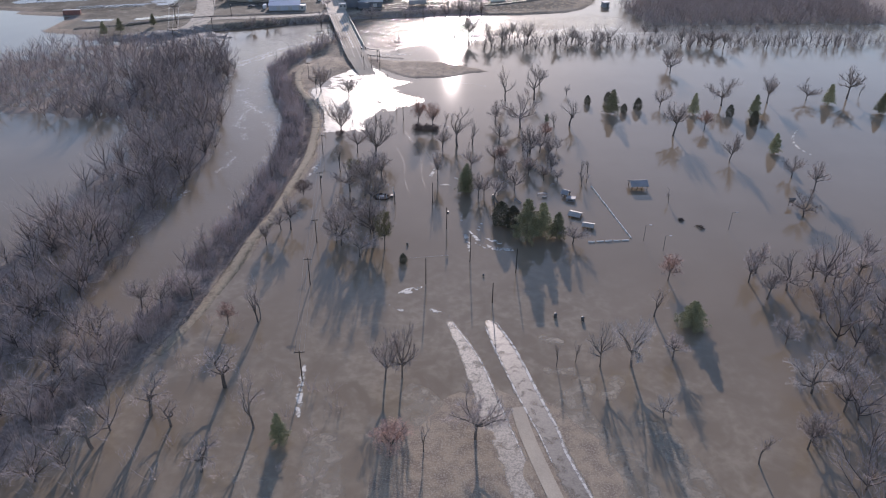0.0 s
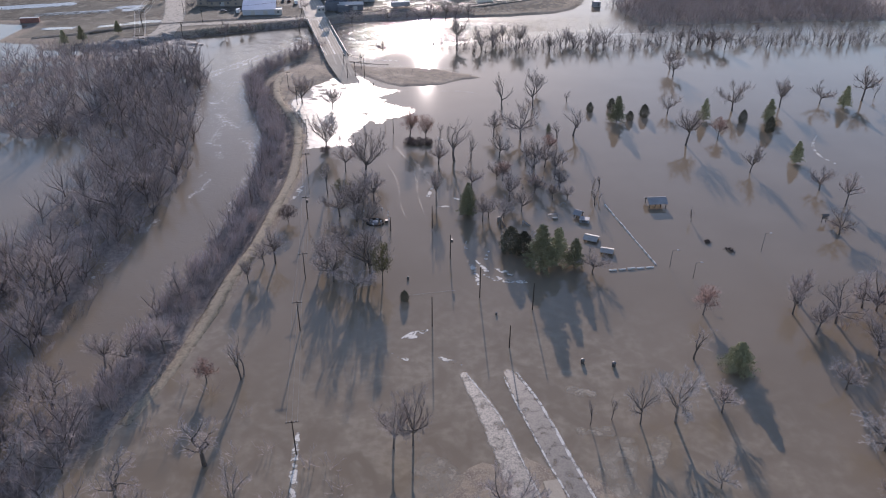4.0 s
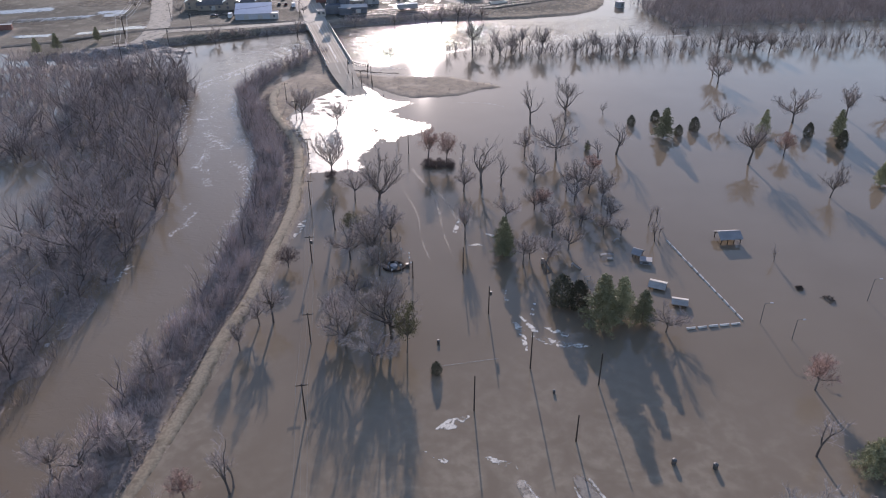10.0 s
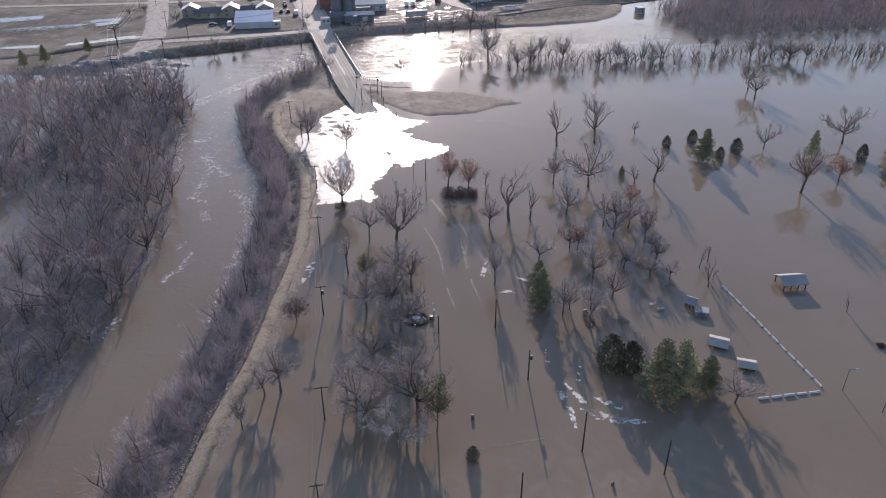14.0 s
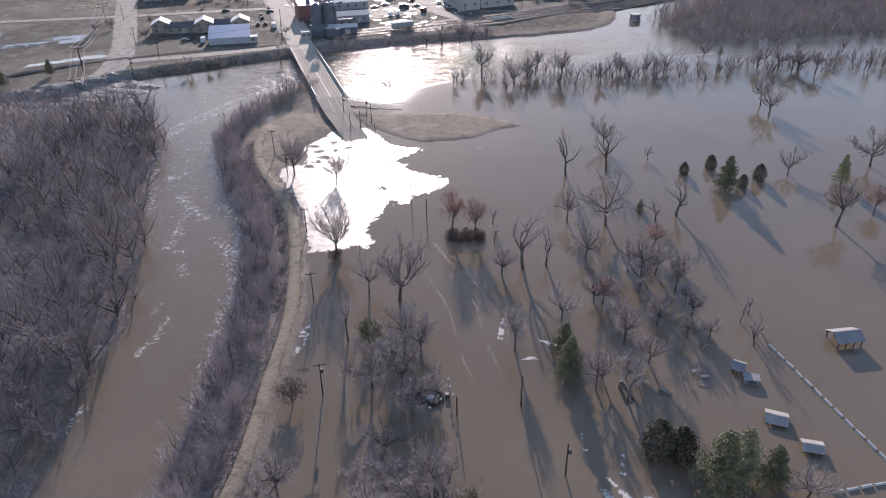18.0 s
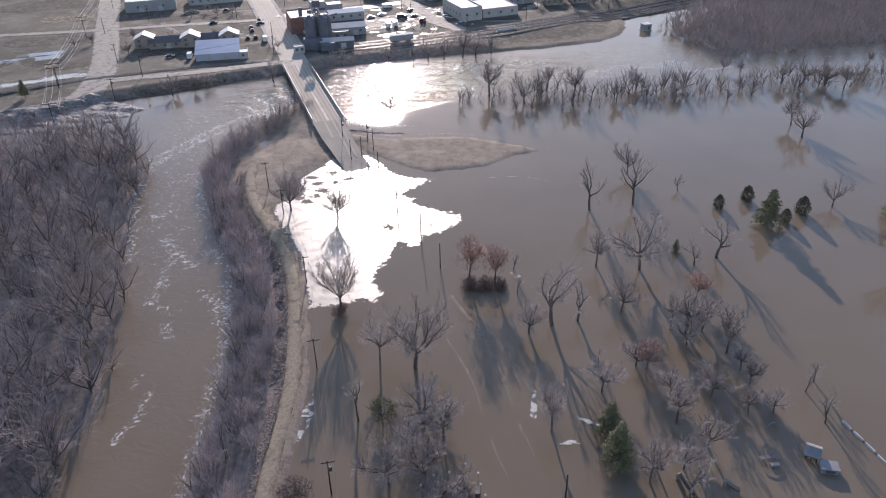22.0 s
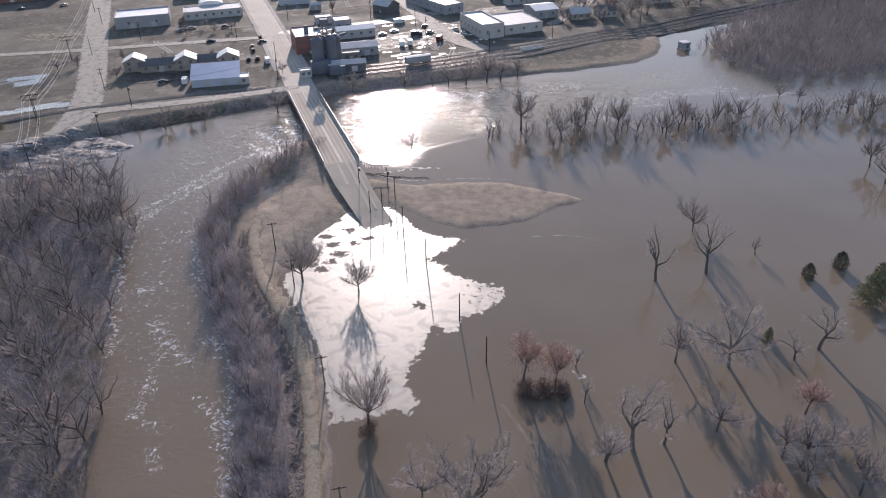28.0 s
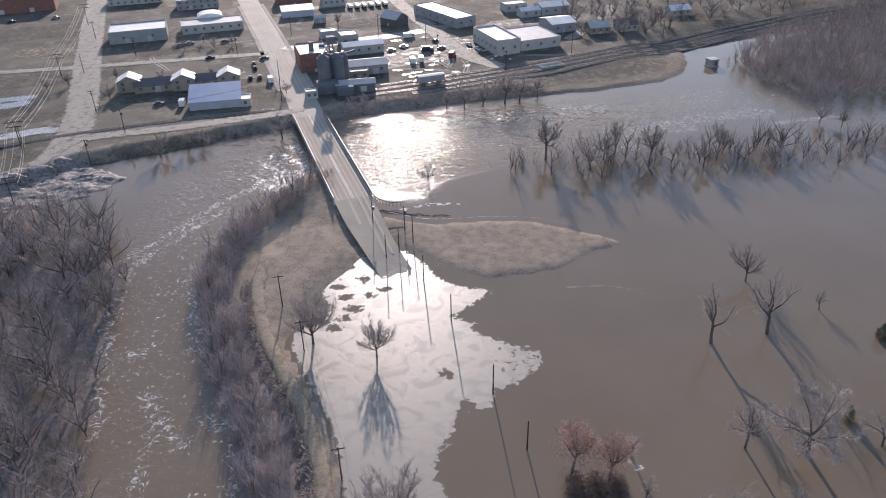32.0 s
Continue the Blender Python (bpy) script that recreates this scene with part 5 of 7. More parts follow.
building("mill_back_house", "pale flat-roofed store house behind the mill", (-51, 399, 9, 10, 17), 5.5, M_GREYWALL, M_ROOFWHITE, "flat", 1, 2)
building("mill_shed", "low white-roofed shed behind the mill", (-63, 414, 9, 7, 17), 3.5, M_WHITE, M_ROOFWHITE, "flat")
building("feed_shed", "long grey-roofed feed shed by the railway", (-38, 352, 18.5, 11, 14), 4.0, M_GREYWALL, M_ROOFGREY, "gable", 1.4, 3, 1, 2)
building("feed_store", "long feed store with a white roof", (-42.5, 384, 20, 9, 17), 4.2, M_WHITE, M_ROOFWHITE, "gable", 1.2, 4, 1, 2)
building("loading_office", "small loading office with a flat white roof", (-40.4, 341.5, 8.5, 4, 13), 3.4, M_TAN, M_ROOFWHITE, "flat", 1, 2)
building("river_store", "dark low store house at the river bank", (-40.5, 325, 16.5, 7, 10), 3.6, M_SILO, M_ROOFGREY, "gable", 1.0, 3, 1, 2)
building("dark_barn", "dark wooden barn with a pale gable roof", (-29, 438, 12, 10, -40), 4.0, M_ROOFDARK, M_ROOFGREY, "gable", 3.0, 1)
building("factory_hall", "long factory hall with a white roof", (-1, 447, 13, 44, 33), 5.0, M_GREYWALL, M_ROOFWHITE, "flat", 1, 2, 1, 1, 6)
building("factory_office", "two-storey white factory office with a flat white roof", (24.5, 387, 12.5, 29, 21), 6.6, M_WHITE, M_ROOFWHITE, "flat", 1, 2, 1, 1, 6, parapet=0.9)
building("factory_workshop", "low grey-roofed factory workshop", (42, 394, 22, 25, 21), 4.6, M_WHITE, M_ROOFGREY, "flat", 1, 3, 1, 2)
building("factory_store", "pale-roofed factory store house", (60, 420, 14, 16, 18), 4.6, M_GREYWALL, M_ROOFWHITE, "gable", 1.6, 2)
building("machine_shed", "blue-grey machine shed with a metal roof", (-87.6, 464.2, 18.6, 8, 16), 3.6, M_BLUE, M_BLUE, "mono", 1.8, 0, 1, 2)
building("garage", "small grey garage with a gable roof", (-72, 446.6, 6.2, 4.5, 17), 2.8, M_GREYWALL, M_ROOFGREY, "gable", 1.0)
building("main_street_shop", "long white shop on the main street", (-200, 512, 33, 14, 17), 5, M_WHITE, M_ROOFWHITE, "flat", 1, 8, 2, 2)
building("corner_shop", "grey corner shop on the main street", (-155, 494, 25, 14, 18), 5.5, M_GREYWALL, M_ROOFGREY, "flat", 1, 6, 2, 2)
building("white_store", "white flat-roofed store beside a dirt street", (40.6, 466, 13.6, 9, 18), 4.2, M_WHITE, M_ROOFWHITE, "flat", 1, 3)
building("white_store", "low white-roofed store beside a yard", (48, 451, 12, 7, 18), 3.6, M_WHITE, M_ROOFWHITE, "gable", 1.2, 2)
building("white_store", "white-roofed depot beside a yard", (62, 458, 16.8, 12, 16), 4.6, M_WHITE, M_ROOFWHITE, "gable", 1.6, 3)
building("cottage", "small cottage with a pale roof among bare trees", (133, 447, 12, 8, 12), 3, M_WHITE, M_ROOFWHITE, "gable", 2, 3, 1, 1, 1, True)
building("cottage", "tan cottage with a grey roof among bare trees", (80, 412, 11, 9, 12), 3.2, M_TAN, M_ROOFGREY, "gable", 2.4, 3, 1, 1, 2, True)
building("cottage", "white cottage with a dark roof among bare trees", (96, 416, 10, 9, 12), 3.2, M_WHITE, M_ROOFDARK, "gable", 2.4, 3, 1, 1, 2, True)
building("brick_hall", "large dark brick hall at the edge of town", (-268, 496, 44, 18, 18), 8, M_BRICK, M_ROOFDARK, "flat", 2, 7, 2, 2)
building("town_store", "dark-walled store at the main street", (-96, 500, 22, 12, 18), 6, M_BRICK, M_ROOFWHITE, "flat", 1, 5, 2)
building("town_store", "pale store behind the main street", (-70, 492, 14, 12, 18), 5, M_WHITE, M_ROOFGREY, "flat", 1, 4, 1)

elevator = thing("grain_elevator", "tall dark steel grain elevator with two bins and a leg tower", "grain elevator", at=(0, 0, 3))
for x, y, r, h in ((-53.5, 326, 2.7, 14.0), (-47.6, 329, 2.4, 13.5), (-50.6, 334.5, 2.3, 13.5), (-46.2, 335, 2.2, 12.5)):
    bin_ = part("grain_bin", Geo().lathe(x, y, [(r, -0.3)] + [(r * (1.0 if k % 2 else 0.985), h * k / 24) for k in range(1, 25)] + [(r * 1.03, h), (0.35, h + r * 0.6)], 20), M_SILO, elevator, "dark corrugated steel bin")
    part("bin_cap", Geo().lathe(x, y, [(0.5, h + r * 0.55), (0.5, h + r * 0.55 + 0.5)], 10), M_STEEL, bin_)
for x in (-0.7, 0.7):
    for y in (-0.7, 0.7):
        part("tower_leg", Geo().box(-50.2 + x, 330.6 + y, -0.3, 0.22, 0.22, 20.5), M_SILO, elevator)
for k in range(11):
    part("tower_brace", Geo().box(-50.2, 330.6, 1 + k * 1.85, 1.6, 1.6, 0.16), M_SILO, elevator)
part("head_house", Geo().box(-50.2, 330.6, 19.0, 3.6, 3.0, 2.8, 17, 0.1), M_SILO, elevator, "small dark head house")
for (a, b_) in (((-50.2, 330.6, 20), (-53.5, 326, 15)), ((-50.2, 330.6, 20), (-47.6, 329, 13.8))):
    part("spout", Geo().tube(a, b_, 0.28, 0.28, 8), M_STEEL, elevator, "steel spout")
part("catwalk", Geo().box(-48.2, 330.2, 14.6, 7.5, 1.0, 0.25, 20), M_SILO, elevator, "dark steel catwalk")
for x in (-51.4, -49.8, -48.2, -46.6, -45.0):
    part("catwalk_rail_post", Geo().box(x, 330.2 + 0.36 * (x + 48.2) - 0.45, 14.85, 0.08, 0.08, 1.0, 20), M_STEEL, elevator)
part("conveyor", Geo().box(-45.5, 336.5, 12.2, 12.5, 0.9, 0.9, 52, 0.05), M_SILO, elevator, "enclosed dark conveyor")
part("drive_shed", Geo().box(-44.5, 320.5, -0.3, 7.0, 5.0, 4.0, 12, 0.08), M_SILO, elevator, "low dark drive shed")
# added dark block, standing in for the shaded bank below the bins
part("shade_block", Geo().box(-52, 322.2, -0.3, 9, 4.5, 5.6, 12, 0.08), M_SILO, elevator)
building("weigh_house", "small white weigh house beside the street", (-58.3, 316.5, 5, 4, 17), 3.0, M_WHITE, M_ROOFWHITE, "flat", 1, 2)

# ---- streets, yards and railway ----
def dirt_material(name, c1, c2, rough):
    return sheet_material(name, c1, c2, rough, 0.36, 0.7, 0.35, 0.25, 0.34)


M_STREET = dirt_material("packed_pale_dirt", (0.285, 0.255, 0.206), (0.22, 0.195, 0.158), 0.82)
M_WETYARD = dirt_material("wet_sunlit_dirt", (0.27, 0.242, 0.206), (0.18, 0.16, 0.136), 0.66)
M_SCRUB = dirt_material("dark_dead_scrub", (0.085, 0.07, 0.055), (0.13, 0.11, 0.085), 0.95)
M_PALEGRASS = dirt_material("pale_dead_grass", (0.275, 0.226, 0.158), (0.21, 0.17, 0.118), 0.95)


def street(name, line, half, label, mat=None, z=0.12, category="road", cap=0.35, step=1.4):
    """A ragged strip of packed dirt lying on the ground."""
    pts = curve(line, 6) if len(line) > 2 else np.array(line, float)
    lo, hi = pts.min(0) - half - 3, pts.max(0) + half + 3
    xs, ys = np.arange(lo[0], hi[0], step), np.arange(lo[1], hi[1], step)
    X, Y = np.meshgrid(xs, ys)
    d, _ = line_dist(X, Y, pts)
    return grid_object(name, xs, ys, ground_height(X, Y)[0] + z, mat or M_STREET, {"edge": np.clip((half + 0.8 - d) / 2.5, -1, cap)}, label, category, keep=d < half + 2.4)


street("road_west_street", [(-140, 262), (-149, 300), (-180, 385), (-229, 521), (-265, 620)], 6.3, "pale dirt street through the town")
street("road_cross_street", [(-330, 348), (-217, 362), (-167, 370), (-136, 376), (-93, 384)], 2.8, "narrow pale cross street", z=0.16)
street("road_river_road", [(-144.5, 254), (-142, 270), (-134, 277.5), (-104.5, 285.5), (-71.5, 297), (-62, 300)], 2.9, "dirt road along the river bank", z=0.15)
street("road_mill_yard", [(-80, 393), (-56, 402), (-27, 414), (-9, 424), (8, 436)], 4.4, "sunlit dirt road past the mill", M_WETYARD, 0.15)
street("road_factory", [(22, 356), (8, 376), (-8, 425), (-31, 500), (-50, 580)], 4.5, "dirt road beside the factory", z=0.18)
street("road_yard", [(-34, 366), (-18, 374), (0, 382), (8, 390)], 13.0, "open muddy yard with parked trucks", M_WETYARD, 0.13, cap=0.12)
street("road_depot_yard", [(30, 432), (56, 440), (90, 446)], 7.0, "sunlit muddy yard between depots", M_WETYARD, 0.13, cap=0.14)
street("road_lane", [(64, 400), (84, 432), (100, 470)], 3.0, "pale dirt lane between gardens", z=0.14)
street("road_north_street", [(-90, 480), (-60, 490), (0, 512), (60, 530)], 4.0, "dirt side street", z=0.08)
street("road_track_side", [(-40, 318), (10, 336), (56, 358), (114, 389), (180, 424)], 9.0, "dark muddy strip beside the railway", M_SCRUB, 0.09, cap=0.16)
street("road_parking", [(-150, 390), (-128, 396), (-112, 400)], 6.0, "packed dirt lot behind shops", M_SCRUB, 0.1, cap=0.15)
for line, half, mat, lab in (([(-210, 345), (-165, 352)], 9, M_SCRUB, "dark dead scrub in a field"), ([(-175, 300), (-156, 304)], 5, M_SCRUB, "dark dead scrub in a field"), ([(-240, 300), (-180, 312)], 5, M_SCRUB, "dark dead scrub in a field"),
                             ([(-250, 430), (-205, 446)], 16, M_SCRUB, "dark trampled field"), ([(-215, 395), (-190, 400)], 9, M_PALEGRASS, "pale dead grass in a field"), ([(-132, 318), (-105, 322)], 7, M_SCRUB, "dark yard behind a warehouse"),
                             ([(-120, 268), (-90, 283)], 4, M_PALEGRASS, "pale dead grass on the river bank"), ([(40, 331), (75, 341), (108, 362)], 9, M_PALEGRASS, "pale dead grass on a spit at the river"), ([(24, 326), (50, 336)], 3, M_PALEGRASS, "pale dead grass on the river bank"),
                             ([(-52, 440), (-20, 452)], 10, M_SCRUB, "dark yard round a barn"), ([(70, 436), (130, 448)], 14, M_SCRUB, "dark garden ground between cottages"), ([(150, 432), (250, 465)], 14, M_SCRUB, "dark ground under garden trees")):
    p = street("ground_patch", line, half, lab, mat, 0.08, "ground", 0.2 if mat == M_PALEGRASS else 0.12)
    p["kind"] = "stuff"
street("levee_crest", [tuple(LEVEE[k]) for k in range(0, len(LEVEE) - 18, 3)], 1.5, "orange-tan dead grass on a narrow levee crest", M_PALEGRASS, 0.05, "ground", 0.35, 0.7)

TRACKS = [[(-215, 250), (-166.6, 271), (-140, 282), (-107, 293.5), (-71, 302.7)], [(-42, 315), (-18, 323), (8, 333), (54, 354), (114, 387), (164, 416), (230, 447), (420, 520)], [(-43, 320.5), (-18, 329), (9, 340), (56, 361), (114, 392), (164, 421), (230, 452), (420, 525)], [(-30, 330), (9, 345), (56, 366), (114, 397.5), (164, 426), (230, 457)], [(-16, 318.5), (9, 328), (54, 348.5), (114, 381.5), (164, 411), (230, 442)]]
for line in TRACKS:
    pts = curve(line, 8)
    tr = thing("railway_track", "railway track on dark ballast along the river bank", "railway", "railway tracks", kind="structure")
    gz = lambda p: ground_at(p[0], p[1]) + 0.14
    part("ballast", ribbon(Geo(), pts, 1.7, 3.14, 0.5, gz), M_BALLAST, tr)
    t = np.gradient(pts, axis=0)
    t /= np.hypot(t[:, 0], t[:, 1])[:, None]
    nrm = np.stack([-t[:, 1], t[:, 0]], -1)
    for s in (0.72, -0.72):
        part("rail", ribbon(Geo(), pts + nrm * s, 0.06, 3.4, 0.16, lambda p: gz(p) + 0.26), M_RUST, tr, "worn steel rail")
    sl = Geo()
    for i in range(len(pts) - 1):
        L = np.hypot(*(pts[i + 1] - pts[i]))
        for k in range(int(L / 1.3)):
            p = pts[i] + (pts[i + 1] - pts[i]) * k * 1.3 / L
            sl.box(p[0], p[1], gz(p) - 0.01, 0.3, 2.5, 0.12, math.degrees(math.atan2(t[i][1], t[i][0])))
    tagged(part("sleepers", sl, M_SLEEPER, tr, "dark wooden sleepers"), kind="stuff")

M_POOL = sheet_material("shallow_flood_pool", (0.3, 0.28, 0.25), (0.2, 0.185, 0.165), 0.25, 0.55, 0.9, 0.2, 0.05)
for a, b_, half in (((-240, 305), (-182, 320), 3.0), ((-226, 269), (-152, 286), 2.6), ((-196, 324), (-182, 327), 2.4), ((-290, 314), (-232, 330), 4.0), ((-172, 284), (-156, 288), 1.6)):
    pl = street("flood_pool", [a, b_], half, "long shallow pool of flood water in a field", M_POOL, 0.08, "pool", 0.3)
    pl["kind"] = "stuff"

M_PUDDLE = sheet_material("wet_yard_puddle", (0.2, 0.18, 0.155), (0.15, 0.132, 0.112), 0.3, 0.62, 1.0, 0.6, 0.15, 0.2)
pr = random.Random(91)
for k in range(30):
    x, y = pr.uniform(-36, 14), pr.uniform(338, 412)
    y += 0.25 * x
    a, L = radians(pr.uniform(5, 35)), pr.uniform(0.6, 3.2)
    pl = street("puddle", [(x, y), (x + L * math.cos(a), y + L * math.sin(a))], pr.uniform(0.4, 1.0), "shallow sunlit puddle on a muddy yard", M_PUDDLE, 0.17, "puddle", 0.2, 0.6)
    pl["kind"] = "stuff"


# ---- vehicles ----
def car(at, mat, label, van=False):
    c = thing("parked_truck" if van else "parked_car", label, "truck" if van else "car", "parked vehicles", at)
    L, W = (6.2, 2.2) if van else (4.6, 1.8)
    part("body", Geo().box(0, 0, 0.32, L, W, 0.6, 0, 0.1), mat, c)
    if van:
        part("cargo_box", Geo().box(-0.8, 0, 0.95, L - 2.0, W, 1.6, 0, 0.06), mat, c)
        part("cab", Geo().box(L / 2 - 1.0, 0, 0.92, 1.6, W - 0.15, 0.95, 0, 0.25), M_GLASS, c, "dark glazed cab")
    else:
        part("cabin", Geo().box(-0.3, 0, 0.92, 2.4, W - 0.12, 0.55, 0, 0.3), M_GLASS, c, "dark glazed cabin")
        part("roof", Geo().box(-0.3, 0, 1.47, 1.75, W - 0.65, 0.05, 0, 0.02), mat, c)
    for x in (-L * 0.31, L * 0.31):
        for y in (-W / 2 + 0.08, W / 2 - 0.08):
            part("wheel", Geo().tube((x, y - 0.1, 0.33), (x, y + 0.1, 0.33), 0.33, 0.33, 12, True), M_TYRE, c, "black tyre")
    return c


M_CARWHITE = material("white_car_paint", (0.7, 0.7, 0.7), (0.62, 0.62, 0.62), 0.25, 0.5, 3, 0)
M_CARDARK = material("dark_car_paint", (0.03, 0.032, 0.04), (0.05, 0.05, 0.055), 0.25, 0.5, 3, 0)
M_CARRED = material("red_car_paint", (0.16, 0.035, 0.03), (0.11, 0.025, 0.022), 0.3, 0.5, 3, 0)
M_CARGREY = material("grey_car_paint", (0.3, 0.31, 0.32), (0.25, 0.26, 0.27), 0.3, 0.5, 3, 0, metal=0.3)
for x, y, rz, m, n, v in ((-117, 378, 17, M_CARDARK, "dark", 0), (-121, 312, 17, M_CARDARK, "dark", 0), (-20, 409, 25, M_CARWHITE, "white", 1), (-22, 390, 15, M_CARWHITE, "white", 0), (-6, 399, 60, M_CARDARK, "dark", 0),
                          (-10, 382, 10, M_CARDARK, "dark", 1), (-3, 386, 40, M_CARGREY, "grey", 0), (-17, 364, 100, M_CARWHITE, "white", 1), (-13, 366, 95, M_CARWHITE, "white", 1), (11, 391, 110, M_CARWHITE, "white", 0),
                          (15, 383, 110, M_CARWHITE, "white", 0), (-139, 402, 30, M_CARGREY, "grey", 0), (-93, 366, 107, M_CARRED, "red", 0),
                          (-91, 359, 107, M_CARDARK, "dark", 0), (-257, 463, 20, M_CARDARK, "dark", 0), (-234, 471, 20, M_CARGREY, "grey", 0), (-28, 384, 30, M_CARGREY, "grey", 0), (-89.7, 375, 20, M_CARDARK, "dark", 0), (-80, 339.4, 107, M_CARWHITE, "white", 1), (-90, 344, 107, M_CARDARK, "dark", 0), (-86, 345, 107, M_CARRED, "red", 0), (-111, 311, 100, M_CARWHITE, "white", 1), (-117, 408, 20, M_CARDARK, "dark", 0), (-135, 406, 20, M_CARGREY, "grey", 0), (2, 372, 75, M_CARRED, "red", 1)):
    car((x, y, 3.06, 0, 0, rz), m, f"{n} {'box truck' if v else 'car'} parked on bare ground in town", bool(v))
boxcar = thing("boxcar", "white-roofed freight boxcar standing on the railway siding", "boxcar", at=(-8.2, 331.3, 3.25, 0, 0, 20))
part("body", Geo().box(0, 0, 1.0, 12, 2.9, 2.7, 0, 0.05), M_GREYWALL, boxcar)
part("roof", Geo().gable(0, 0, 3.7, 12.2, 3.1, 0.35, 0, 0.08), M_ROOFWHITE, boxcar, "white roof")
for x in (-4.2, -2.8, 2.8, 4.2):
    part("wheelset", Geo().tube((x, -0.8, 0.6), (x, 0.8, 0.6), 0.45, 0.45, 12, True), M_RAIL, boxcar)
for x in (-3.5, 3.5):
    part("bogie", Geo().box(x, 0, 0.55, 2.6, 1.9, 0.45, 0, 0.05), M_RAIL, boxcar)
trailer = None
for k in range(6):
    m = pose(-58 + k * 4.2, 480 + k * 1.3, 3.1, 0, 0, 105)
    if trailer is None:
        trailer = thing("flat_trailer", "pale loaded flat trailer in a row behind the mill", "trailer", "row of trailers")
        part("bed", Geo().box(0, 0, 0.9, 9, 2.4, 0.3, 0, 0.04), M_STEEL, trailer)
        part("load", Geo().box(0, 0, 1.2, 8.4, 2.2, 1.0, 0, 0.15), M_ROOFWHITE, trailer, "white wrapped load")
        for x in (-3, -1.8, 3):
            part("wheel", Geo().tube((x, -1.0, 0.5), (x, 1.0, 0.5), 0.48, 0.48, 10, True), M_TYRE, trailer)
        trailer.matrix_basis = m
    else:
        copy_thing(trailer, m)
pen = thing("concrete_pen", "low concrete walled bin beside the railway", "storage bin", at=(47, 352.5, 3.0, 0, 0, 22))
for x, y, sx, sy in ((0, -1.8, 11, 0.3), (0, 1.8, 11, 0.3), (-5.35, 0, 0.3, 3.3), (5.35, 0, 0.3, 3.3)):
    part("wall", Geo().box(x, y, -0.1, sx, sy, 1.2, 0, 0.03), M_CONCRETE, pen)
intake = thing("river_intake_house", "dark small intake house on piles in the creek mouth", "pump house", at=(124, 358, -1.5, 0, 0, 20))
part("platform", Geo().box(0, 0, 1.6, 5, 4.6, 0.3), M_CONCRETE, intake)
part("wall", Geo().box(0, 0, 1.9, 4.4, 4, 2.8), M_GREYWALL, intake)
part("roof", Geo().box(0, 0, 4.7, 5, 4.6, 0.25, 0, 0.05), M_ROOFGREY, intake)
part("door", Geo().box(0.6, -2.03, 1.9, 1.0, 0.1, 2.0), M_RAIL, intake, "dark steel door")
for x in (-2, 2):
    for y in (-1.8, 1.8):
        part("pile", Geo().tube((x, y, -1.5), (x, y, 1.65), 0.25, 0.25, 8), M_CONCRETE, intake)


# ---- poles, lamps and wires ----
def plain_pole(x, y, h, arm=False, transformer=False, rz=0, base=None):
    z = max(ground_at(x, y), 0.0) if base is None else base
    p = thing("utility_pole", "weathered wooden utility pole" + (" with a crossarm" if arm else "") + (" standing in flood water" if z < 0.2 else " on dry ground"), "pole", "utility poles", (x, y, z, 0, 0, rz))
    part("shaft", Geo().tube((0, 0, -1.2), (0, 0, h), 0.17, 0.12, 8, True), M_POLE, p)
    if arm:
        part("crossarm", Geo().box(0, 0.16, h - 0.6, 2.6, 0.14, 0.16), M_POLE, p)
        for u in (-1.15, -0.5, 0.5, 1.15):
            part("insulator", Geo().tube((u, 0.16, h - 0.44), (u, 0.16, h - 0.22), 0.07, 0.05, 6, True), M_STEEL, p)
    if transformer:
        part("transformer", Geo().tube((0.42, 0, h - 2.4), (0.42, 0, h - 1.4), 0.3, 0.3, 10, True), M_RAIL, p, "dark transformer can")
    return p


LINE = [(10, -58, 9.5), (1.5, -16, 9.2), (-2.4, 8.4, 8.6), (-9.2, 43.6, 8.4), (-16.6, 78, 8.4), (-24.2, 112.8, 8.0), (-36.8, 150.5, 8.6), (-44.5, 167, 9.0)]
for k, (x, y, h) in enumerate(LINE):
    plain_pole(x, y, h, True, k in (3, 6), 12, 0.0 if k < 6 else None)
wires = thing("overhead_wires", "thin overhead power wires sagging between poles", "wires")
for (x0, y0, h0), (x1, y1, h1) in zip(LINE[:-1], LINE[1:]):
    for off in (-1.15, 0.0, 1.15):
        g = Geo()
        pts = [Vector((x0 + (x1 - x0) * t + off, y0 + (y1 - y0) * t, (h0 + (h1 - h0) * t) - 0.2 - 3.2 * t * (1 - t))) for t in [k / 8 for k in range(9)]]
        strung(g, pts, 0.022)
        part("wire", g, M_WIRE, wires)
for k, (x, y, h) in enumerate(((35.3, -12.3, 9.2), (55.1, -19.9, 6.8), (47.5, 1.6, 10), (61.7, -3.3, 8.5), (-3, 160.8, 7.8), (5.2, 134.7, 8), (10.6, 118.9, 7.4), (31.9, 39.9, 8), (38.5, 21.7, 8),
                               (18.8, 37.3, 5), (-9.8, 178.5, 8), (-24.9, 207, 8.5), (-20.1, 189.3, 8), (-15.6, 205, 8), (-16.7, 192.2, 8), (-13, 198, 8))):
    plain_pole(x, y, h, False, k in (8, 11, 13))
for k, (x, y) in enumerate(((-129, 259), (-171, 358), (-144, 304), (-124, 281), (-155, 266), (-70, 312), (-156, 385), (-11, 402), (-37, 422), (-5, 383), (26, 347), (-76, 340), (-84, 420), (60, 372), (112, 400), (-105, 384), (-190, 420))):
    plain_pole(x, y, 9.5, k % 2 == 0, k % 3 == 0, 17)


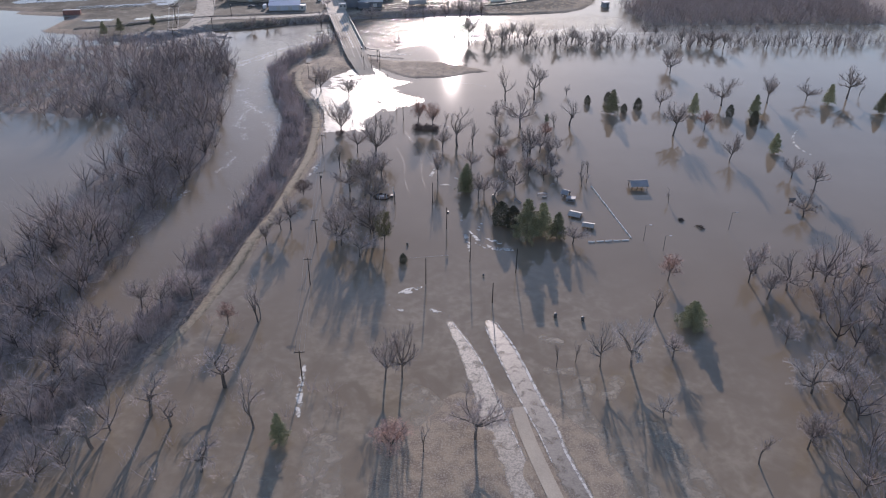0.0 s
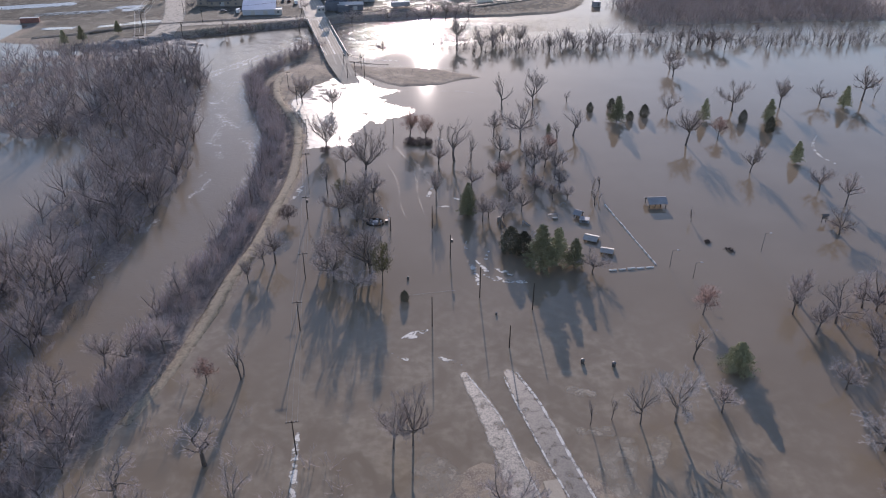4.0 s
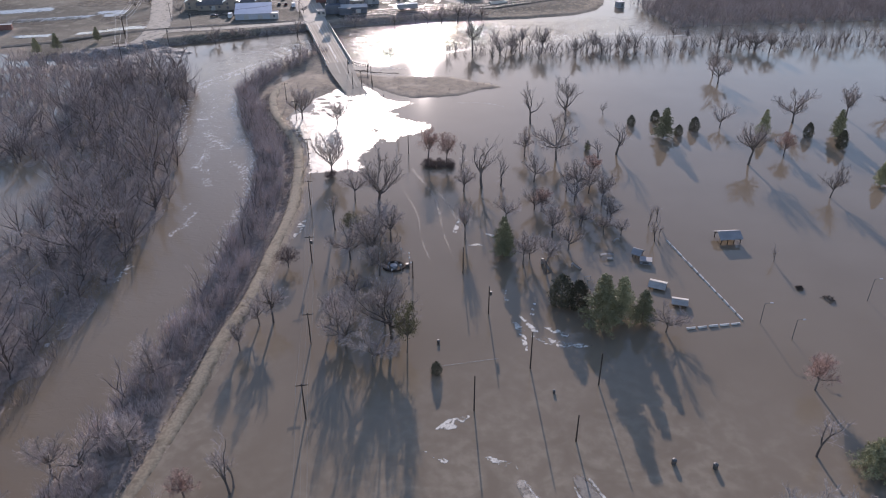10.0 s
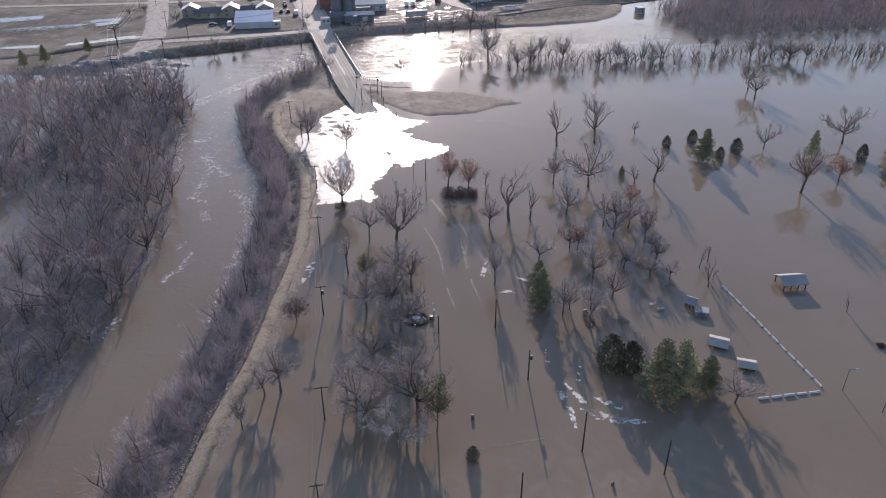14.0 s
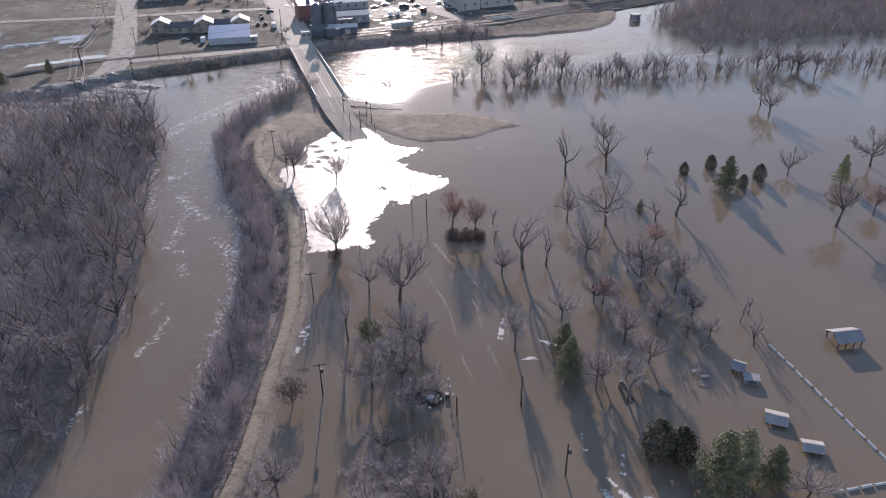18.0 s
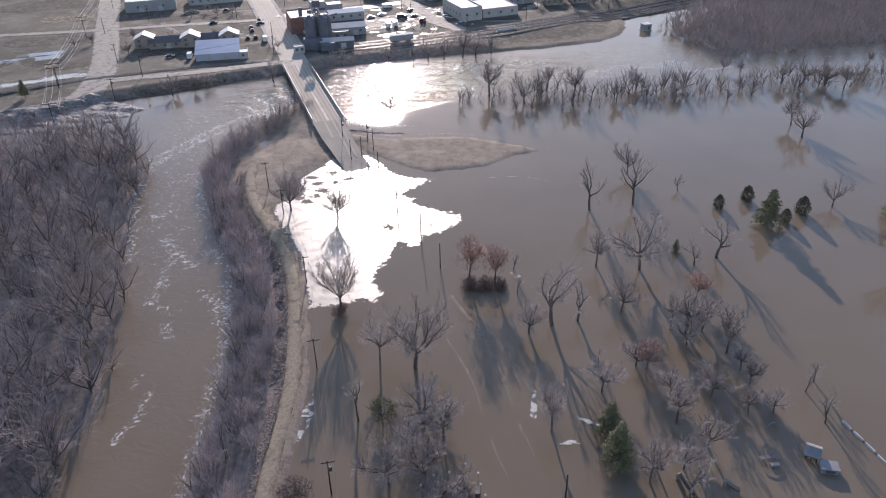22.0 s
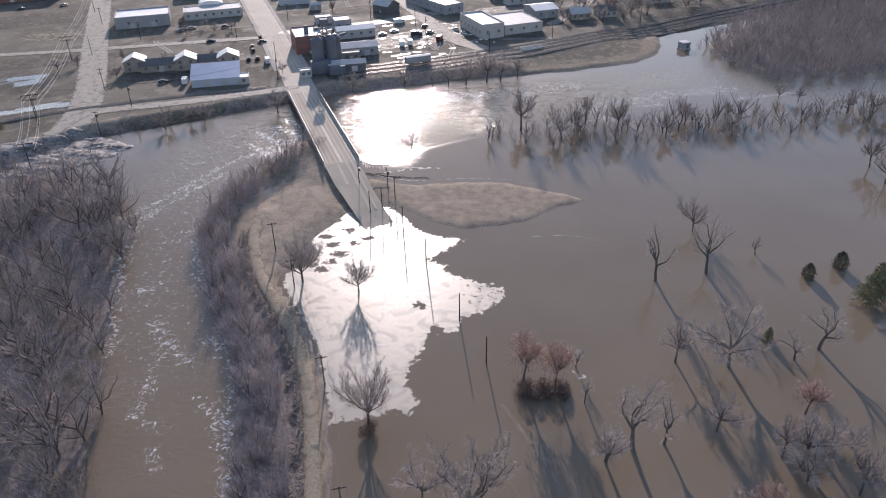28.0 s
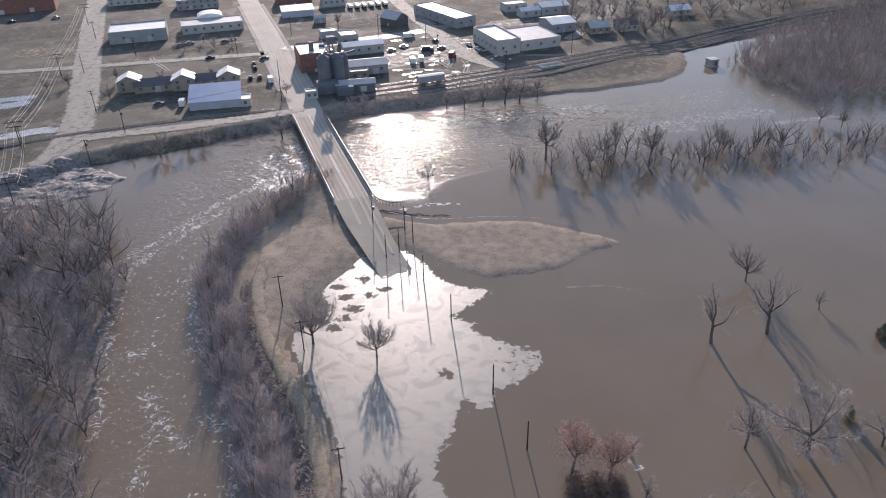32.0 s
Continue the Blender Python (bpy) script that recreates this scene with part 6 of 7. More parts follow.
def lamp_post(x, y, h, name="lamp_post"):
    p = thing(name, "slim steel park lamp post standing in flood water", "lamp post", "park lamp posts", (x, y, 0))
    part("post", Geo().tube((0, 0, -1.2), (0, 0, h), 0.09, 0.06, 8, True), M_RAIL, p)
    part("arm", Geo().tube((0, 0, h - 0.1), (1.2, 0, h + 0.15), 0.05, 0.04, 6, True), M_RAIL, p)
    part("lamp_head", Geo().box(1.5, 0, h + 0.08, 0.7, 0.3, 0.16, 0, 0.04), M_STEEL, p, "flat lamp head")
    return p


for x, y, h in ((132.9, 31.1, 6.4), (103.2, 20.6, 5.7), (108.5, 14.5, 5.5)):
    lamp_post(x, y, h)

# ---- flooded park: shelters, play equipment, barriers ----
M_SHROOF = material("weathered_shelter_roof", (0.26, 0.25, 0.25), (0.19, 0.182, 0.182), 0.6, 0.6, 6, 0.15)
M_SHPALE = material("pale_shelter_roof", (0.36, 0.335, 0.3), (0.24, 0.215, 0.19), 0.6, 0.6, 6, 0.15)


def shelter(at, w, d, eave, rise, mat, label, posts=3):
    s = thing("picnic_shelter", label, "shelter", "flooded picnic shelters", at)
    part("roof", Geo().gable(0, 0, eave, w, d, rise, 0, 0.14), mat, s)
    part("ridge_cap", Geo().box(0, 0, eave + rise + 0.1, w, 0.3, 0.08), mat, s)
    for y in (-d / 2 + 0.5, d / 2 - 0.5):
        part("beam", Geo().box(0, y, eave - 0.12, w - 0.4, 0.16, 0.28), M_POLE, s)
        for k in range(posts):
            x = -w / 2 + 0.5 + (w - 1) * k / (posts - 1)
            part("post", Geo().box(x, y, -1.2, 0.18, 0.18, eave + 1.15), M_POLE, s)
            if k in (0, posts - 1):
                sx = 0.6 if k == 0 else -0.6
                part("brace", Geo().tube((x, y, eave - 0.75), (x + sx, y, eave - 0.05), 0.05, 0.05, 5), M_POLE, s)
    return s


shelter((106.7, 60.4, 0, 0, 0, 8), 6.6, 5.4, 1.6, 1.3, M_SHROOF, "grey-roofed picnic shelter on wooden posts in flood water", 4)
shelter((82, 35.5, 0, 0, 0, -22), 4.4, 4.2, 0.55, 0.75, M_SHPALE, "pale-roofed shelter flooded almost to its eaves", 3)
shelter((85.8, 27.7, 0, 0, 0, -14), 4.0, 3.4, 0.75, 0.6, M_SHPALE, "small pale-roofed shelter flooded almost to its eaves", 3)
shelter((79.6, 50.6, 0, 0, 0, -30), 2.8, 3.6, 1.2, 1.0, M_SHROOF, "small grey gabled kiosk in flood water", 3)
kiosk = thing("flooded_kiosk", "grey flat-roofed box kiosk half under flood water", "kiosk", at=(81.2, 47.2, 0, 0, 0, -12))
part("wall", Geo().box(0, 0, -1, 3.0, 2.2, 2.0), M_GREYWALL, kiosk)
part("roof", Geo().box(0, 0, 1.0, 3.3, 2.5, 0.18, 0, 0.05), M_SHROOF, kiosk)
part("hatch", Geo().box(0, -1.13, 0.2, 1.6, 0.08, 0.6), M_ROOFDARK, kiosk, "dark serving hatch")
slide = thing("playground_slide", "pale playground slide sticking out of flood water", "slide", at=(54.2, 43.4, 0, 0, 0, -65))
sl = Geo()
for k in range(8):
    x0, x1 = -2.2 + k * 0.55, -1.65 + k * 0.55
    z0, z1 = 1.3 * (1 - k / 8) ** 1.3 + 0.1, 1.3 * (1 - (k + 1) / 8) ** 1.3 + 0.1
    sl.add([(x0, -0.35, z0), (x1, -0.35, z1), (x1, 0.35, z1), (x0, 0.35, z0), (x0, -0.4, z0 + 0.25), (x1, -0.4, z1 + 0.25), (x0, 0.4, z0 + 0.25), (x1, 0.4, z1 + 0.25)], [(0, 1, 2, 3), (0, 4, 5, 1), (3, 2, 7, 6), (3, 2, 1, 0)])
part("chute", sl, M_SHPALE, slide)
part("ladder", Geo().box(-2.4, 0, -1, 0.2, 0.8, 2.6), M_STEEL, slide)
slide2 = copy_thing(slide, pose(62.3, 43.6, -0.1, 0, 0, -30))
slide2.matrix_basis = pose(62.3, 43.6, -0.1, 0, 0, -30) @ Matrix.Diagonal((0.6, 0.9, 0.8, 1))
play = thing("play_climber", "curved-roof playground climber half under flood water", "playground equipment", at=(71.1, 49.4, 0, 0, 0, 5))
ar = Geo()
for k in range(8):
    a0, a1 = radians(25 + 130 * k / 8), radians(25 + 130 * (k + 1) / 8)
    ar.add([(2 * math.cos(a0), -0.4, 0.6 * math.sin(a0) + 0.7), (2 * math.cos(a1), -0.4, 0.6 * math.sin(a1) + 0.7), (2 * math.cos(a1), 0.5, 0.6 * math.sin(a1) + 0.7), (2 * math.cos(a0), 0.5, 0.6 * math.sin(a0) + 0.7)], [(0, 1, 2, 3), (3, 2, 1, 0)])
part("canopy", ar, M_SHROOF, play)
for x in (-1.6, 1.6):
    for y in (-0.35, 0.45):
        part("post", Geo().tube((x, y, -1.2), (x, y, 1.0), 0.06, 0.06, 6), M_STEEL, play)
part("panel", Geo().box(0.6, -1.1, 0.05, 1.7, 0.7, 0.5, 0, 0.05), M_SHPALE, play, "pale panel")
hoop = thing("climbing_hoop", "small steel climbing hoop in flood water", "playground equipment", at=(75.2, 58.4, 0, 0, 0, 20))
hg = Geo()
for k in range(8):
    a0, a1 = math.pi * k / 8, math.pi * (k + 1) / 8
    hg.tube((0.9 * math.cos(a0), 0, 1.0 * math.sin(a0)), (0.9 * math.cos(a1), 0, 1.0 * math.sin(a1)), 0.07, 0.07, 6)
part("hoop", hg, M_STEEL, hoop)
crate = thing("swing_frame", "low steel frame sticking out of flood water", "playground equipment", at=(64.7, 37.4, 0, 0, 0, 15))
for x in (-0.8, 0.8):
    for y in (-0.9, 0.9):
        part("post", Geo().tube((x, y, -1), (x, y, 0.9), 0.05, 0.05, 6), M_STEEL, crate)
for y in (-0.9, 0.9):
    part("bar", Geo().tube((-0.8, y, 0.9), (0.8, y, 0.9), 0.05, 0.05, 6), M_STEEL, crate)

prof = [(-0.26, -0.6), (-0.26, 0.05), (-0.16, 0.2), (-0.13, 0.36), (0.13, 0.36), (0.16, 0.2), (0.26, 0.05), (0.26, -0.6)]
bg = Geo()
n = len(prof)
bg.add([(x, y, z) for x in (-1.15, 1.15) for y, z in prof], [(i, i + n, (i + 1) % n + n, (i + 1) % n) for i in range(n)] + [tuple(range(n)), tuple(range(2 * n - 1, n - 1, -1))])
bmesh_barrier = bg.mesh("concrete_barrier", M_CONCRETE)
rsb = random.Random(5)
for (ax, ay), (bx, by), cnt in (((89.4, 59.6), (99.4, 21.2), 13), ((98.6, 20.2), (84.8, 17.4), 5)):
    for k in range(cnt):
        t = (k + 0.5) / cnt
        ob = new("concrete_barrier", bmesh_barrier)
        ob.matrix_basis = pose(ax + (bx - ax) * t, ay + (by - ay) * t, rsb.uniform(-0.05, 0.1), 0, 0, math.degrees(math.atan2(by - ay, bx - ax)) + rsb.uniform(-2, 2))
        tagged(ob, "pale concrete barrier segment almost under flood water", "barrier", "row of concrete barriers")

basin = thing("memorial_fountain", "round stone memorial fountain ringed by lamp posts, flooded", "fountain", at=(13.2, 42.4, 0))
rim = Geo()
N = 28
rv = [(r * math.cos(2 * math.pi * i / N), 0.85 * r * math.sin(2 * math.pi * i / N), z) for r, z in ((3.0, -0.8), (3.0, 0.45), (2.5, 0.45), (2.5, -0.8)) for i in range(N)]
rim.add(rv, [(k * N + i, k * N + (i + 1) % N, (k + 1) * N + (i + 1) % N, (k + 1) * N + i) for k in range(3) for i in range(N)])
part("rim", rim, M_POLE, basin, "dark wet stone rim")
part("plinth", Geo().lathe(0, 0, [(1.0, -0.8), (1.0, 0.5), (0.8, 0.6)], 16), M_GREYWALL, basin)
for k in range(5):
    a = 2 * math.pi * k / 5
    part("tablet", Geo().box(1.75 * math.cos(a), 1.5 * math.sin(a), -0.5, 0.9, 0.18, 1.3, math.degrees(a) + 90, 0.03), M_GREYWALL, basin, "grey stone tablet")
part("bollard_box", Geo().box(3.6, 0.4, -0.6, 0.9, 0.9, 1.5, 0, 0.05), M_RAIL, basin, "dark box")
for k in range(11):
    a, r = 2 * math.pi * (k + 0.3) / 11, 3.7 + (k % 3) * 0.9
    gl = thing("globe_lamp", "slim lamp post with a white globe round a flooded memorial", "lamp post", "globe lamps", (13.2 + r * 1.15 * math.cos(a), 42.4 + r * math.sin(a), 0))
    part("post", Geo().tube((0, 0, -1.0), (0, 0, 2.3), 0.06, 0.05, 6, True), M_STEEL, gl)
    part("globe", Geo().lathe(0, 0, [(0.05, 2.28), (0.2, 2.4), (0.24, 2.55), (0.2, 2.7), (0.06, 2.8)], 10), M_ROOFWHITE, gl, "white glass globe")
rope = thing("float_line", "thin broken line of pale floats drifting on flood water", "float line")
for k in range(24):
    a, b_ = k / 24, (k + (0.25, 0.6, 0.4)[k % 3]) / 24
    part("float", Geo().tube((28 + 12.7 * a, 1.6 + 3.2 * a, 0.03), (28 + 12.7 * b_, 1.6 + 3.2 * b_, 0.03), 0.035, 0.035, 6, True), M_ROOFWHITE, rope)
for x, y, s in ((72.7, -24.9, 1.0), (80.1, -25.7, 1.0), (26.9, 9.8, 0.7), (52, -6.1, 0.6)):
    b = thing("litter_bin", "dark round litter bin almost under flood water", "bin", "flooded litter bins", (x, y, 0))
    part("body", Geo().lathe(0, 0, [(0.42 * s, -0.8), (0.48 * s, 0.9 * s), (0.5 * s, 0.95 * s)], 12), M_RAIL, b)
    part("lid", Geo().lathe(0, 0, [(0.52 * s, 0.95 * s), (0.4 * s, 1.2 * s), (0.1 * s, 1.3 * s)], 12), M_RAIL, b)
nest = thing("park_sign", "square dark notice board on posts in flood water", "sign", at=(159.1, 51.0, 0, 0, 0, 10))
for x in (-0.7, 0.7):
    part("post", Geo().box(x, 0, -1, 0.14, 0.14, 3.6), M_POLE, nest)
part("board", Geo().box(0, -0.1, 1.5, 1.9, 0.1, 1.1, 0, 0.02), M_ROOFDARK, nest, "dark board")
part("roof", Geo().gable(0, 0, 2.6, 2.4, 1.1, 0.5, 0, 0.08), M_ROOFDARK, nest)

# ---- slush, foam and drift ice ----
M_FOAM = sheet_material("drift_foam", (0.58, 0.54, 0.47), (0.42, 0.385, 0.33), 0.85, 0.64, 1.0, 0.5, 0.3)


def sheet(name, line, half, mat, label, category, group, z=0.04, step=0.5, cap=0.3):
    """A ragged thin sheet along a line, with half widths at its ends and middle."""
    pts = curve(line, 5)
    lo, hi = pts.min(0) - max(half) - 1, pts.max(0) + max(half) + 1
    xs, ys = np.arange(lo[0], hi[0], step), np.arange(lo[1], hi[1], step)
    X, Y = np.meshgrid(xs, ys)
    d, f = line_dist(X, Y, pts)
    hw = np.interp(f, np.linspace(0, 1, len(half)), half)
    ob = grid_object(name, xs, ys, np.full(X.shape, z), mat, {"edge": np.clip((hw - d) / np.maximum(hw, 0.5), -1, cap)}, label, category, keep=d < hw + 0.8)
    ob["kind"] = "stuff"
    return ob


M_ROADICE = sheet_material("grey_road_slush", (0.285, 0.25, 0.205), (0.15, 0.13, 0.106), 0.6, 0.38, 1.0, 0.45, 0.12, 0.3)
M_WETSLUSH = sheet_material("wet_road_slush", (0.178, 0.152, 0.12), (0.135, 0.114, 0.09), 0.4, 0.38, 1.0, 0.4, 0.1, 0.3)
for line, half, mat in (([(44.2, -31), (50.3, -45), (56.2, -63.3), (61, -77.5), (74, -118)], (1.0, 2.3, 2.8, 2.8, 2.8), M_ROADICE), ([(54.6, -29.5), (59.1, -41), (64.9, -57), (69.9, -70.5), (72.2, -78), (87, -118)], (1.2, 2.6, 2.7, 2.5, 2.4, 2.4), M_WETSLUSH)):
    sheet("slush_band", line, half, mat, "band of wet grey slush along the edge of a flooded road", "slush", "slush bands", 0.11, 0.4, 0.2)
M_ICELINE = sheet_material("white_ice_edge", (0.52, 0.49, 0.44), (0.38, 0.355, 0.315), 0.8, 0.5, 0.9, 0.7, 0.2, 0.25)
sheet("slush_band", [(56.6, -29.5), (61.8, -40.5), (67.4, -57), (71.8, -69.6), (74, -78), (90, -118)], (0.4, 0.42, 0.42, 0.42, 0.4, 0.4), M_ICELINE, "narrow white ice edge along a flooded road", "slush", "slush bands", 0.13, 0.18, 0.25)
sheet("slush_band", [(53.6, -31.5), (56.7, -41.5), (62.3, -57.5), (67.5, -71), (70, -79)], (0.3, 0.34, 0.32, 0.3, 0.24), M_ICELINE, "thin white ice edge beside wet road slush", "slush", "slush bands", 0.13, 0.18, 0.25)
sheet("slush_band", [(44.6, -30.5), (52.3, -44.4), (58.7, -62.6), (63.6, -77)], (0.24, 0.3, 0.28, 0.24), M_ICELINE, "thin white ice edge beside pale road slush", "slush", "slush bands", 0.13, 0.18, 0.25)
M_SHOALS = sheet_material("drowned_pale_grass", (0.3, 0.258, 0.2), (0.215, 0.18, 0.137), 0.8, 0.5, 1.2, 0.3, 0.2, 0.6)
for line, half in (([(78.7, -52), (75, -62), (80, -70)], (3, 4.5, 4)), ([(70, -48), (76, -48)], (1.4, 1.6)), ([(69, -35), (73, -36)], (1.6, 1.6)), ([(92, -64), (98, -76), (102, -90)], (3, 4, 5)), ([(86, -76), (88, -88)], (4, 5)), ([(38, -60), (46, -72), (50, -90)], (4, 6, 8)), ([(20, -78), (22, -90)], (4, 5)), ([(84, -56), (87, -50)], (2, 2)), ([(4, -84), (10, -96)], (3, 4))):
    sheet("shallow_grass", line, half, M_SHOALS, "pale dead grass just under shallow flood water", "grass", "shallow grass patches", 0.02, 0.8, 0.2)
def road_z(p):
    return float(np.interp(p[1], [-310, -160, -80, -62], [0.7, 0.5, 0.2, 0.125]))


tagged(new("road_old", ribbon(Geo(), curve([(62.3, -62), (66.5, -77.2), (81, -118), (96, -160), (122, -230), (150, -310)], 6), 1.6, 0, 0.3, road_z).mesh("road_old", M_DECK)),
       "pale concrete road coming up out of shallow flood water", "road", kind="structure")
for line, half in (([(-17.5, 57), (-17, 63), (-16, 70)], (0.8, 1.9, 0.6)), ([(49, 13), (53, 11), (58, 10), (62, 10.5)], (0.8, 1.6, 0.9, 0.8)), ([(46, 21), (49, 16), (50, 12)], (0.5, 1.0, 0.6)), ([(33, 55), (37, 55)], (0.5, 0.9)),
                   ([(30, 70), (29, 62)], (0.6, 1.0)), ([(28, -18), (31, -16), (34, -14)], (0.6, 1.7, 0.6)), ([(12, -70), (10, -60), (9, -52)], (0.7, 1.2, 0.6)), ([(43, 32), (43, 26)], (0.4, 0.9)), ([(44, 20), (46, 15), (47, 8)], (0.7, 1.2, 0.5)), ([(52, 17), (56, 14)], (0.9, 1.4)), ([(50, 27), (49, 22)], (0.5, 0.8)), ([(37, 62), (41, 60), (44, 61)], (0.5, 1.0, 0.5)),
                   ([(29, 115), (31, 113.5)], (1.0, 1.2)), ([(186, 128), (180, 116), (179, 106), (182, 99)], (0.5, 0.8, 0.9, 0.5)), ([(26, -24), (30, -26)], (0.5, 0.8)), ([(38, -25), (43, -27)], (0.7, 1.0)),
                   ([(-21, 217), (-8, 222), (4, 221)], (0.6, 1.3, 0.6))):
    sheet("drift_ice", line, half, M_FOAM, "patch of white drift ice and foam on flood water", "ice", "drift ice patches", cap=0.2)
for line, half in (([(27, 174), (38, 174), (47, 170)], (0.16, 0.2, 0.14)), ([(-20, 217), (-8, 212.4), (10, 213.2), (24, 211.4), (34, 206.8)], (0.4, 0.2, 0.18, 0.18, 0.14))):
    sheet("ice_edge", line, half, M_ICELINE, "thin white line of ice along the edge of a bar", "ice", "ice edges", 0.06, 0.25, 0.3)
M_SCUM = sheet_material("thin_scum", (0.34, 0.3, 0.26), (0.26, 0.225, 0.19), 0.6, 0.62, 1.0, 0.9, 0.1, 0.8)
for line, half in (([(25, 66), (22, 84), (13, 106)], (0.5, 0.8, 0.6)), ([(32, 60), (27, 78), (19, 98)], (0.4, 0.6, 0.5)), ([(19, 62), (17, 74), (12, 88)], (0.3, 0.45, 0.4)), ([(28, 74), (24, 90)], (0.3, 0.4)), ([(35, 66), (31, 80)], (0.3, 0.4)), ([(29, 48), (26, 60)], (0.3, 0.5)), ([(23, 45), (20, 56)], (0.3, 0.5))):
    sheet("scum_trail", line, half, M_SCUM, "faint pale trail of scum on flood water", "scum", "scum trails", 0.035, 0.4, 0.25)
container = thing("red_container", "dark red freight container standing in a flooded field", "container", at=(-236, 287, ground_at(-236, 287), 0, 0, 14))
part("body", Geo().box(0, 0, -0.2, 11, 2.6, 2.9, 0, 0.05), M_BRICK, container)
part("roof", Geo().box(0, 0, 2.7, 11.05, 2.65, 0.1, 0, 0.03), M_ROOFGREY, container)
for x in (-5.4, -1.8, 1.8, 5.4):
    part("rib", Geo().box(x, -1.34, -0.1, 0.15, 0.1, 2.8), M_RAIL, container)

# lighter and darker wheel ruts, yard rubble and street edges of the town
rs = random.Random(77)
ruts = Geo()
for k in range(26):
    x, y, a, L = rs.uniform(-150, 40), rs.uniform(330, 470), radians(rs.choice((19, 109)) + rs.uniform(-14, 14)), rs.uniform(12, 40)
    for off in (-0.8, 0.8):
        line = curve([(x + math.cos(a) * L * t - math.sin(a) * (off + 3 * math.sin(t * 3 + k)), y + math.sin(a) * L * t + math.cos(a) * (off + 3 * math.sin(t * 3 + k))) for t in (0, 0.33, 0.66, 1)], 4)
        ribbon(ruts, line, 0.3, 3.012 + 0.0008 * k, 0.02)
tagged(single("wheel_ruts", ruts, M_DIRT, "pale wheel ruts across bare town ground", "ruts"), kind="stuff")
piles = Geo()
for k in range(46):
    x, y = rs.uniform(-34, 30), rs.uniform(345, 412)
    s = rs.uniform(0.3, 0.9)
    piles.lathe(x, y, [(s * rs.uniform(0.9, 1.3), 2.95), (s * 0.8, 3.0 + s * 0.35), (s * 0.25, 3.0 + s * 0.6)], 6)
tagged(single("yard_rubble", piles, M_PAINT, "scattered pale snow heaps and rubble in a yard", "rubble"), kind="stuff")

# centre line, crosswalk bars and kerb strips of the main street
def on_main(s, e):
    i = 1 if s < 85 else 2
    a, b_ = MAIN[i], MAIN[i + 1]
    d = (b_ - a) / np.linalg.norm(b_ - a)
    u = s if i == 1 else s - 85.2
    return a + d * u + np.array([d[1], -d[0]]) * e, math.degrees(math.atan2(d[1], d[0]))


main_marks = thing("street_markings", "faded white lines and crosswalk bars on a main street", "road marking")
for k in range(30):
    p, ang = on_main(4 + k * 5.5, 0.0)
    part("centre_dash", Geo().box(p[0], p[1], 3.062, 3.2, 0.25, 0.006, ang), M_TRACK, main_marks)
for s0 in (52, 62):
    for k in range(8):
        p, ang = on_main(s0, -4.6 + k * 1.3)
        part("crosswalk_bar", Geo().box(p[0], p[1], 3.063, 2.2, 0.6, 0.006, ang), M_TRACK, main_marks)
for e in (-7.2, 7.2):
    pts = np.array([on_main(s, e)[0] for s in range(2, 180, 8)])
    tagged(new("pavement", ribbon(Geo(), pts, 0.9, 3.16, 0.2).mesh("pavement", M_DIRT)), "narrow concrete pavement along the main street", "pavement", kind="structure")
TOWN_TREES = np.array([(74, 402), (112, 408), (150, 428), (260, 470), (260, 520), (60, 520)], float)
scatter("town_edge_trees", woods_t, [(x, y, 2.95, s * 0.8) for x, y, _, s in fill(TOWN_TREES, 12, 41)], M_WOODS, "leafless garden trees at the edge of town", "woods")
street_tracks = tagged(new("street_wheel_tracks"), "pale worn wheel tracks along the main street", "road marking")
for e in (-3.3, -1.5, 1.5, 3.3):
    for s0 in range(0, 180, 12):
        (p, ang), (q, _) = on_main(s0, e), on_main(s0 + 12, e)
        part("wheel_track", Geo().box((p[0] + q[0]) / 2, (p[1] + q[1]) / 2, 3.064, float(np.hypot(*(q - p))), 0.6, 0.004, ang), M_TRACK, street_tracks)
for k, (x, y, h, w) in enumerate(((-144, 319, 6, 6), (-131, 345, 5, 5), (-108, 347, 5, 4), (-178, 335, 6, 8), (-171, 341, 5, 6), (-120, 398, 5, 5), (-112, 402, 6, 5), (-134, 394, 5, 5), (-70, 322, 6, 5), (92, 402, 8, 8), (104, 404, 9, 9), (70, 404, 7, 7), (120, 416, 9, 9))):
    c = copy_thing(bares[(k + 2) % 5], Matrix())
    c.matrix_basis = pose(x, y, max(ground_at(x, y), 0.5), 0, 0, 77 * k) @ Matrix.Diagonal((w / 8.5, w / 8.5, h / 12, 1))
    c["label"] = "leafless street tree beside houses"
GARDENS = np.array([(-175, 385), (-95, 405), (-100, 420), (-178, 408)], float)
scatter("garden_shrubs", shrubs_t, [(x, y, 2.95, s * 0.7) for x, y, _, s in fill(GARDENS, 7, 42)], M_BRUSH, "bare garden shrubs between shops", "brush")


